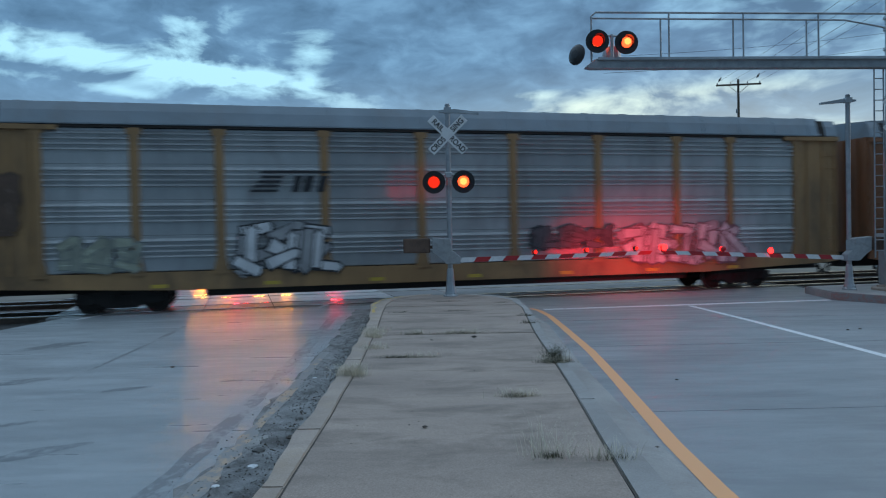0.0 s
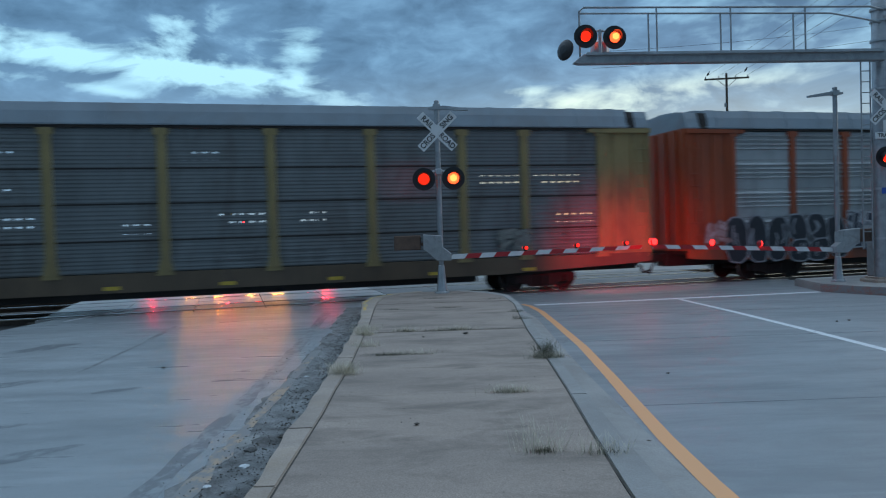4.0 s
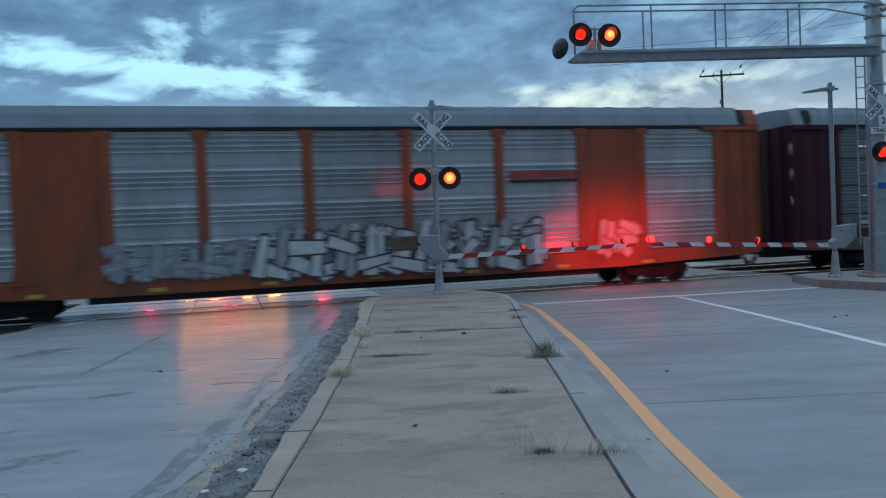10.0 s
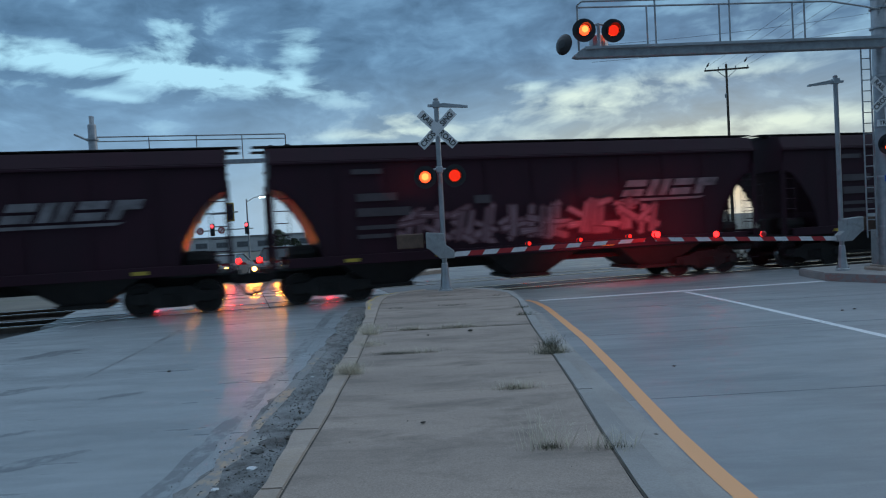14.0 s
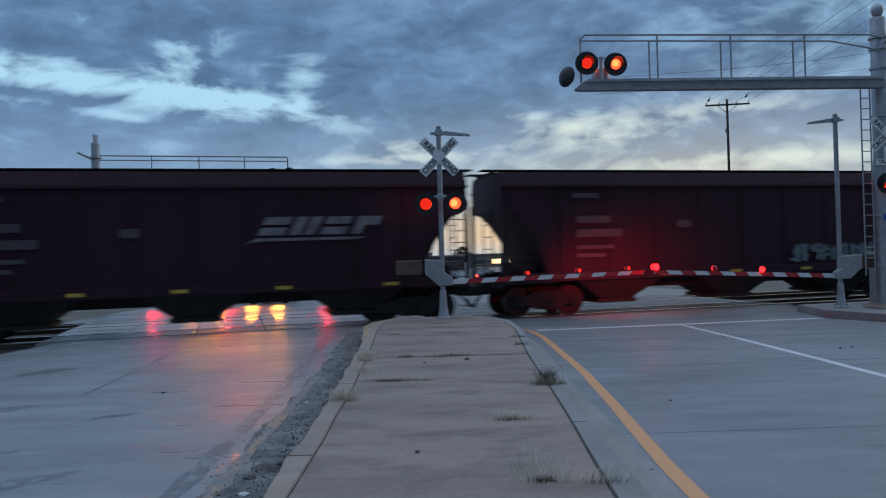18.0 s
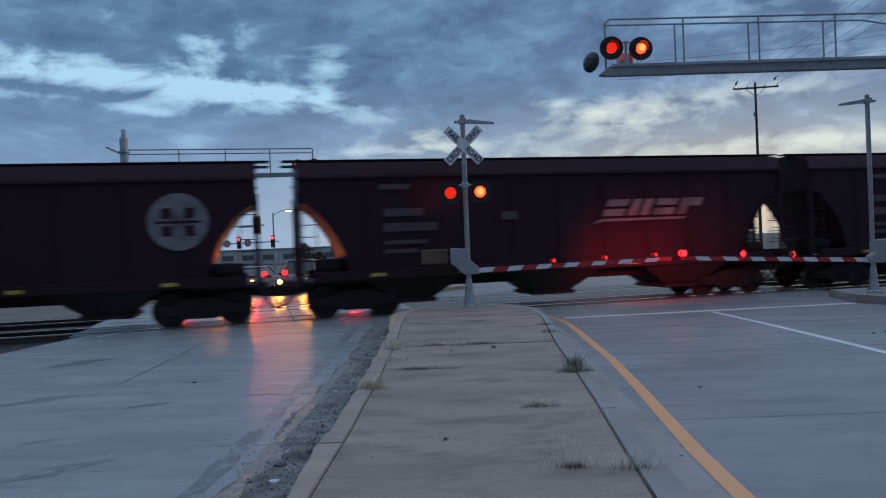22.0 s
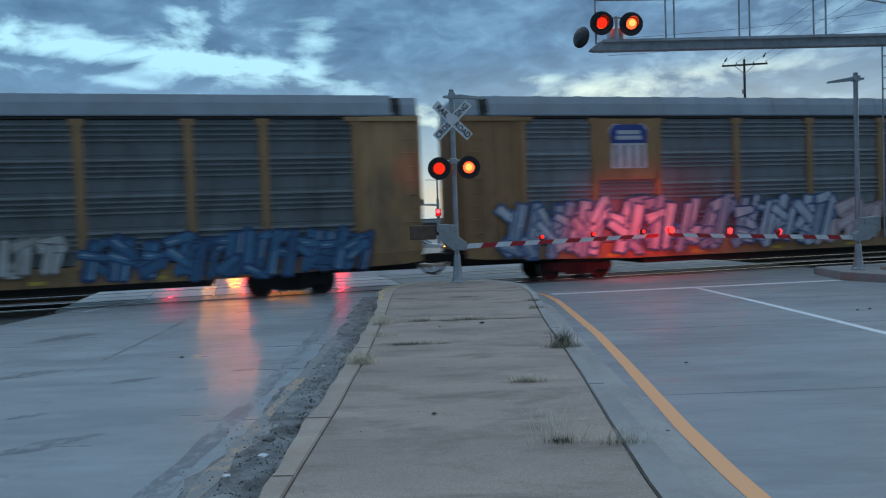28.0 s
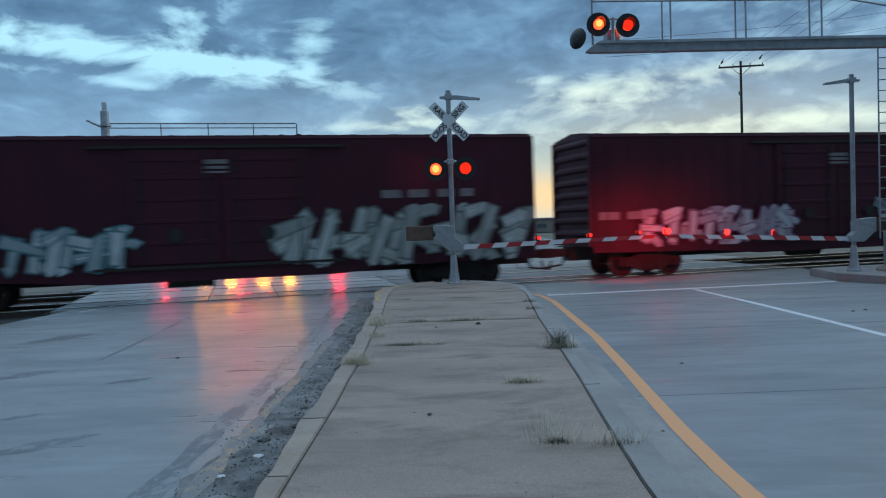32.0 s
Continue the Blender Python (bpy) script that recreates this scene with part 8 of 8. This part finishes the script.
brown_hopper(-246.75, -264.35, logo=2.77)
c = brown_hopper(-264.35, -281.42, logo=3.0, label="mineral-brown covered hopper with pale graffiti under its emblem")
graffiti(c, -4.4, 4.2, 1.5, 2.75, (0.24, 0.14, 0.16), (0.10, 0.03, 0.04), 33, H, weight=0.2)
c = brown_hopper(-281.42, -299.5, logo=2.77, label="mineral-brown covered hopper with pale green graffiti")
graffiti(c, -6.0, 1.5, 1.4, 2.65, (0.36, 0.42, 0.40), (0.10, 0.17, 0.17), 34, H)
c = brown_hopper(-299.5, -317.7, emblem=5.5)
c = brown_hopper(-317.7, -336.1, emblem=4.62, label="mineral-brown covered hopper with a round emblem and grey scrawls")
graffiti(c, -5.7, -0.3, 1.5, 2.6, (0.22, 0.22, 0.23), (0.09, 0.035, 0.04), 35, H, weight=0.16)
graffiti(c, 7.4, 8.4, 3.15, 3.9, (0.42, 0.43, 0.46), (0.14, 0.10, 0.12), 36, H, 2)
c = brown_hopper(-336.1, -354.47, emblem=6.3, figure=False, label="mineral-brown covered hopper with a blank round emblem")
graffiti(c, 1.8, 6.8, 1.45, 2.1, (0.16, 0.26, 0.26), (0.08, 0.06, 0.07), 37, H, weight=0.2)
brown_hopper(-354.47, -371.4, logo=1.75)

c = couple(hopper("pale grey covered hopper with bold white block graffiti", 8.5, HOPPER_WHITE, HOPPER_WHITE), -371.4, -388.4)
bars(c, [(-6.4, -5.4, 2.9, 3.15), (-6.4, -4.9, 2.4, 2.65), (-6.4, -5.2, 2.0, 2.1)], H, ink((0.18, 0.19, 0.21)))
g0, g1 = bmesh.new(), bmesh.new()
d0 = H
for i, glyph in enumerate(([[(0.0, 0.9), (0.95, 0.9)], [(0.48, 0.9), (0.48, 0.05)]], [[(0.12, 0.1), (0.12, 0.9), (0.88, 0.9), (0.88, 0.1), (0.12, 0.1)]],
                           [[(0.12, 0.1), (0.12, 0.9), (0.88, 0.9), (0.88, 0.1), (0.12, 0.1)]], [[(0.05, 0.9), (0.9, 0.9), (0.1, 0.1), (0.95, 0.1)]])):
    for line in glyph:
        pts = [(-3.75 + 1.24 * (i + 0.92 * a), 2.38 + 1.12 * b) for a, b in line]
        d0 = stroke(g0, [(x + 0.06, z - 0.12) for x, z in pts], 0.62, d0)
        stroke(g1, pts, 0.34, d0 - 0.02)
g = part("graffiti", g0, ink((0.02, 0.03, 0.08)), c, "white block letters with a navy shadow")
part("graffiti_fill", g1, ink((0.66, 0.66, 0.67)), g)
graffiti(c, 2.0, 6.6, 1.55, 2.9, (0.07, 0.05, 0.10), (0.03, 0.035, 0.05), 41, H, weight=0.42)
graffiti(c, 2.4, 6.2, 1.6, 2.3, (0.26, 0.10, 0.05), (0.05, 0.04, 0.08), 42, H - 0.05, 4, 0.2)

c = brown_hopper(-388.4, -406.7, emblem=6.3)
bars(c, [(2.6, 4.6, 1.75, 2.0), (4.7, 5.5, 1.75, 2.1)], H, ink((0.24, 0.22, 0.22)))
brown_hopper(-406.7, -424.95, logo=2.96)
brown_hopper(-424.95, -441.87, logo=1.45)
brown_hopper(-441.87, -460.3, emblem=6.54)


def red_boxcar(head, tail, label, emblem=None):
    car = couple(boxcar(label, (head - tail) / 2, BOXCAR_RED), head, tail)
    if emblem:
        disc(car, emblem, 3.72, 0.34, LETTER, B - 0.062 if abs(emblem) < 2.5 else B, "small round white emblem")
    return car


c = red_boxcar(-460.3, -480.71, "oxide-red boxcar with grey, olive and green graffiti", 7.5)
graffiti(c, -6.3, -1.6, 0.90, 2.85, (0.30, 0.33, 0.36), (0.11, 0.11, 0.14), 51, B - 0.08, 7, 0.20)
g0, g1 = bmesh.new(), bmesh.new()
patch(g0, swollen(0.1, 3.05, 2.3, 1.55, random.Random(53)), B - 0.085)
for cx in (-0.16, 0.82):
    stroke(g1, arc(cx, 2.98, 0.27, 0.46, 20, 380, 14), 0.13, B - 0.09)
stroke(g1, [(0.75, 3.05), (0.92, 2.92)], 0.10, B - 0.105)
stroke(g1, [(-0.8, 3.82), (0.9, 3.86)], 0.10, B - 0.09)
g = part("graffiti", g0, ink((0.018, 0.055, 0.045)), c, "green graffiti patch with two white rings")
part("graffiti_rings", g1, ink((0.30, 0.28, 0.32)), g)
g0 = bmesh.new()
for i in range(3):
    stroke(g0, [(-9.1 + 0.42 * i, 2.15), (-8.85 + 0.42 * i, 1.65), (-9.1 + 0.42 * i, 1.15)], 0.2, B - 0.01)
part("graffiti", g0, ink((0.42, 0.38, 0.28)), c, "cream chevrons sprayed at the car's end")
graffiti(c, 1.3, 3.6, 1.2, 2.6, (0.34, 0.22, 0.24), (0.10, 0.03, 0.05), 58, B - 0.08, 4, 0.16)
graffiti(c, 3.6, 8.9, 0.95, 2.6, (0.15, 0.18, 0.13), (0.10, 0.18, 0.22), 54, B - 0.08, 6, 0.46)
bars(c, [(-8.6, -7.9, 2.75, 3.0), (-7.6, -7.05, 2.75, 3.0), (-8.6, -7.9, 2.3, 2.55), (-7.6, -7.05, 2.3, 2.55)], B)
c = red_boxcar(-480.71, -501.35, "oxide-red boxcar with pale blue and green graffiti", 7.2)
graffiti(c, -8.2, -6.0, 1.1, 2.2, (0.26, 0.27, 0.26), (0.10, 0.09, 0.09), 55, B)
graffiti(c, -5.8, -2.0, 0.9, 2.15, (0.42, 0.48, 0.52), (0.10, 0.12, 0.16), 56, B - 0.08)
graffiti(c, 1.3, 6.8, 0.75, 2.2, (0.36, 0.43, 0.42), (0.12, 0.15, 0.15), 57, B - 0.08)
graffiti(c, 7.0, 8.1, 1.0, 2.4, (0.24, 0.26, 0.25), (0.09, 0.06, 0.07), 59, B - 0.02, 2)
bars(c, [(-0.45, 0.2, 3.82, 3.94), (-0.45, 0.2, 3.66, 3.76), (-0.45, 0.2, 3.52, 3.60)], B - 0.062)

c = couple(autorack("weathered autorack with tan posts and dark looping graffiti", 14.22, TAN, DARK_PANEL, TAN, style="old", roof=ROOF_GREY), -501.35, -529.8)
graffiti(c, -9.6, -4.2, 0.8, 2.3, (0.26, 0.29, 0.29), (0.04, 0.05, 0.05), 61, F, weight=0.3)
graffiti(c, -3.7, 1.2, 0.7, 2.3, (0.05, 0.05, 0.055), (0.26, 0.28, 0.28), 62, F, weight=0.3)
graffiti(c, 2.9, 7.8, 0.7, 2.2, (0.40, 0.40, 0.38), (0.03, 0.05, 0.055), 63, F, weight=0.36)


def shield(c, ground_paint, x, z0, z1, w, white=False):
    plate(c, "emblem_plate", x - 1.08, x + 1.08, z0 - 0.35, min(z1 + 0.3, 5.08), ground_paint, F, "painted plate behind a shield emblem", 0.008)
    bm = bmesh.new()
    h = z1 - z0
    outline = [(x - w / 2, z0), (x + w / 2, z0), (x + w * 0.48, z0 + h * 0.55), (x + w * 0.55, z1 - h * 0.15), (x + w * 0.40, z1), (x, z1 - h * 0.04), (x - w * 0.40, z1), (x - w * 0.55, z1 - h * 0.15), (x - w * 0.48, z0 + h * 0.55)]
    prism(bm, outline, F - 0.016, F - 0.008, "y")
    s = part("shield_emblem", bm, ink((0.62, 0.63, 0.64)), c, "blank white shield" if white else "shield with white and red stripes and a blue top")
    if not white:
        bm = bmesh.new()
        prism(bm, [(x - w * 0.50, z0 + h * 0.56), (x + w * 0.50, z0 + h * 0.56), (x + w * 0.53, z1 - h * 0.16), (x + w * 0.38, z1 - 0.03), (x - w * 0.38, z1 - 0.03), (x - w * 0.53, z1 - h * 0.16)], F - 0.020, F - 0.0165, "y")
        part("shield_top", bm, ink((0.03, 0.06, 0.26)), s)
        bm = bmesh.new()
        for i in range(4):
            a = x - w * 0.42 + i * w * 0.24
            box(bm, a, a + w * 0.11, F - 0.020, F - 0.0165, z0 + 0.04, z0 + h * 0.52)
        part("shield_stripes", bm, ink((0.44, 0.30, 0.30)), s)
        bars(s, [(x - w * 0.36, x + w * 0.36, z1 - h * 0.36, z1 - h * 0.27), (x - w * 0.32, x + w * 0.32, z1 - h * 0.24, z1 - h * 0.15)], F - 0.021, ink((0.5, 0.52, 0.55)), "name_bar")


c = autorack("autorack with tan plates, shield emblem and swirling blue-white graffiti", 14.3, TAN, GREY_PANEL, TAN)
couple(c, -529.8, -558.4)
shield(c, TAN, -8.2, 3.5, 4.92, 1.25)
graffiti(c, -12.6, -6.0, 0.7, 2.6, (0.50, 0.56, 0.62), (0.05, 0.12, 0.26), 64, F - 0.02, 11, 0.20, slant=0.5)
graffiti(c, -6.0, -0.7, 0.75, 2.55, (0.48, 0.53, 0.60), (0.06, 0.10, 0.22), 65, F - 0.02, 7, 0.22, slant=0.5)
graffiti(c, -1.3, 2.5, 0.75, 2.3, (0.62, 0.50, 0.52), (0.40, 0.28, 0.30), 66, F)
graffiti(c, 2.9, 8.2, 0.8, 2.1, (0.36, 0.40, 0.48), (0.12, 0.12, 0.18), 67, F)

c = autorack("weathered grey-green autorack with tan posts and a shield emblem", 14.3, TAN, DARK_PANEL, MUSTARD)
couple(c, -558.4, -587.0)
shield(c, TAN, -7.98, 3.33, 4.80, 1.3)
graffiti(c, -11.6, -9.4, 1.15, 2.35, (0.13, 0.15, 0.15), (0.30, 0.33, 0.34), 68, F, weight=0.12)
graffiti(c, -4.4, -0.6, 1.0, 2.4, (0.06, 0.06, 0.06), (0.40, 0.41, 0.38), 69, F)
graffiti(c, 0.2, 3.9, 0.9, 1.95, (0.48, 0.48, 0.46), (0.20, 0.19, 0.17), 70, F)
graffiti(c, 4.3, 11.9, 0.55, 2.0, (0.06, 0.18, 0.31), (0.025, 0.05, 0.13), 71, F, 11, 0.22, glow_edge=(0.4, 0.48, 0.55), slant=0.3)

c = autorack("patched autorack with mustard posts, perforated screens and white sign", 14.37, MUSTARD, DARK_PANEL, MUSTARD, style="old")
couple(c, -587.0, -615.75)
shield(c, MUSTARD, -7.93, 3.4, 4.85, 1.28, True)
graffiti(c, -2.3, 0.9, 0.75, 2.2, BLACK_INK, (0.28, 0.28, 0.30), 72, F, weight=0.36)
graffiti(c, 1.2, 4.5, 0.75, 2.2, (0.04, 0.04, 0.05), (0.30, 0.29, 0.30), 73, F, weight=0.4)
bars(c, [(-5.6, -3.4, 4.2, 4.35), (-5.6, -4.6, 2.9, 3.05), (-5.6, -4.4, 2.4, 2.6), (9.8, 10.6, 3.0, 3.2)], F)

c = red_boxcar(-615.75, -636.2, "oxide-red boxcar with lilac and turquoise graffiti", 7.45)
graffiti(c, -7.6, -1.9, 0.95, 2.2, (0.46, 0.50, 0.54), (0.20, 0.10, 0.17), 74, B - 0.08, glow_edge=(0.4, 0.3, 0.08))
graffiti(c, 1.5, 6.1, 1.0, 2.5, (0.11, 0.03, 0.04), (0.22, 0.36, 0.38), 75, B - 0.08, weight=0.26)
bars(c, [(-0.4, 0.44, 3.84, 3.95), (-0.4, 0.44, 3.70, 3.79), (-0.4, 0.44, 3.57, 3.65)], B - 0.062)
bars(c, [(-9.0, -8.3, 1.9, 2.15), (-8.0, -7.4, 1.9, 2.15)], B)
c = red_boxcar(-636.2, -656.6, "oxide-red boxcar with grey-green wildstyle graffiti")
graffiti(c, 1.2, 8.9, 0.8, 2.55, (0.40, 0.44, 0.42), (0.14, 0.17, 0.16), 76, B - 0.08, 8, 0.26, slant=0.4)
graffiti(c, -5.5, -2.3, 0.9, 2.2, (0.48, 0.52, 0.54), (0.05, 0.16, 0.18), 77, B - 0.08)
bars(c, [(-0.45, 0.2, 3.86, 3.98), (-0.45, 0.2, 3.72, 3.80), (-0.45, 0.2, 3.60, 3.66)], B - 0.062)
bars(c, [(4.5, 5.1, 2.78, 3.02), (5.3, 5.9, 2.78, 3.02), (6.2, 6.7, 2.78, 3.02), (6.9, 7.3, 2.78, 3.02)], B)

LENGTHEN = 1.0103                               # the cars were drawn a little short of their coupled length


def draw_out(car):
    """Spreads a car's parts along its length; wheels and other shared pieces keep their shape."""
    for ob in car.children_recursive:
        ob.location.x *= LENGTHEN
        if ob.data.users == 1:
            ob.data.transform(Matrix.Diagonal((LENGTHEN, 1, 1, 1)))


# ---------------------------------------------------------------- what moves
def motions():
    """The train runs from left to right and gathers speed a little."""
    for car, centre in TRAIN:
        draw_out(car)
        rows = []
        for t in (0, 4, 8, 12, 16, 20, 24, 28, 32):
            s = LENGTHEN * (centre + 19.5 * t + t * t / 64)
            rows.append((t, Matrix.Translation(on_track(s, TRACKS[0], RAIL_Z)) @ pose(0, 0, 0, 0, 0, TURN)))
        walk(car, rows)
    # the lamps seem to flash in turn: each added drum turns half round every 0.6 s, and rests between
    for drum, x, y, z, phase in DRUMS:
        rows = []
        for k in range(-2, 56):
            centre, face = phase + 0.6 * k, 180 * k
            for dt, da in ((-0.22, 0), (0.22, 0), (0.28, 60), (0.33, 120)):
                if 0 <= centre + dt <= 32:
                    rows.append((centre + dt, pose(x, y, z, 0, 0, face + da)))
        first = (rows[0][0] - phase) / 0.6
        rows = [(0, pose(x, y, z, 0, 0, 180 * round(first)))] * (rows[0][0] > 0.02) + rows + [(32, rows[-1][1])] * (rows[-1][0] < 31.98)
        walk(drum, rows)


motions()
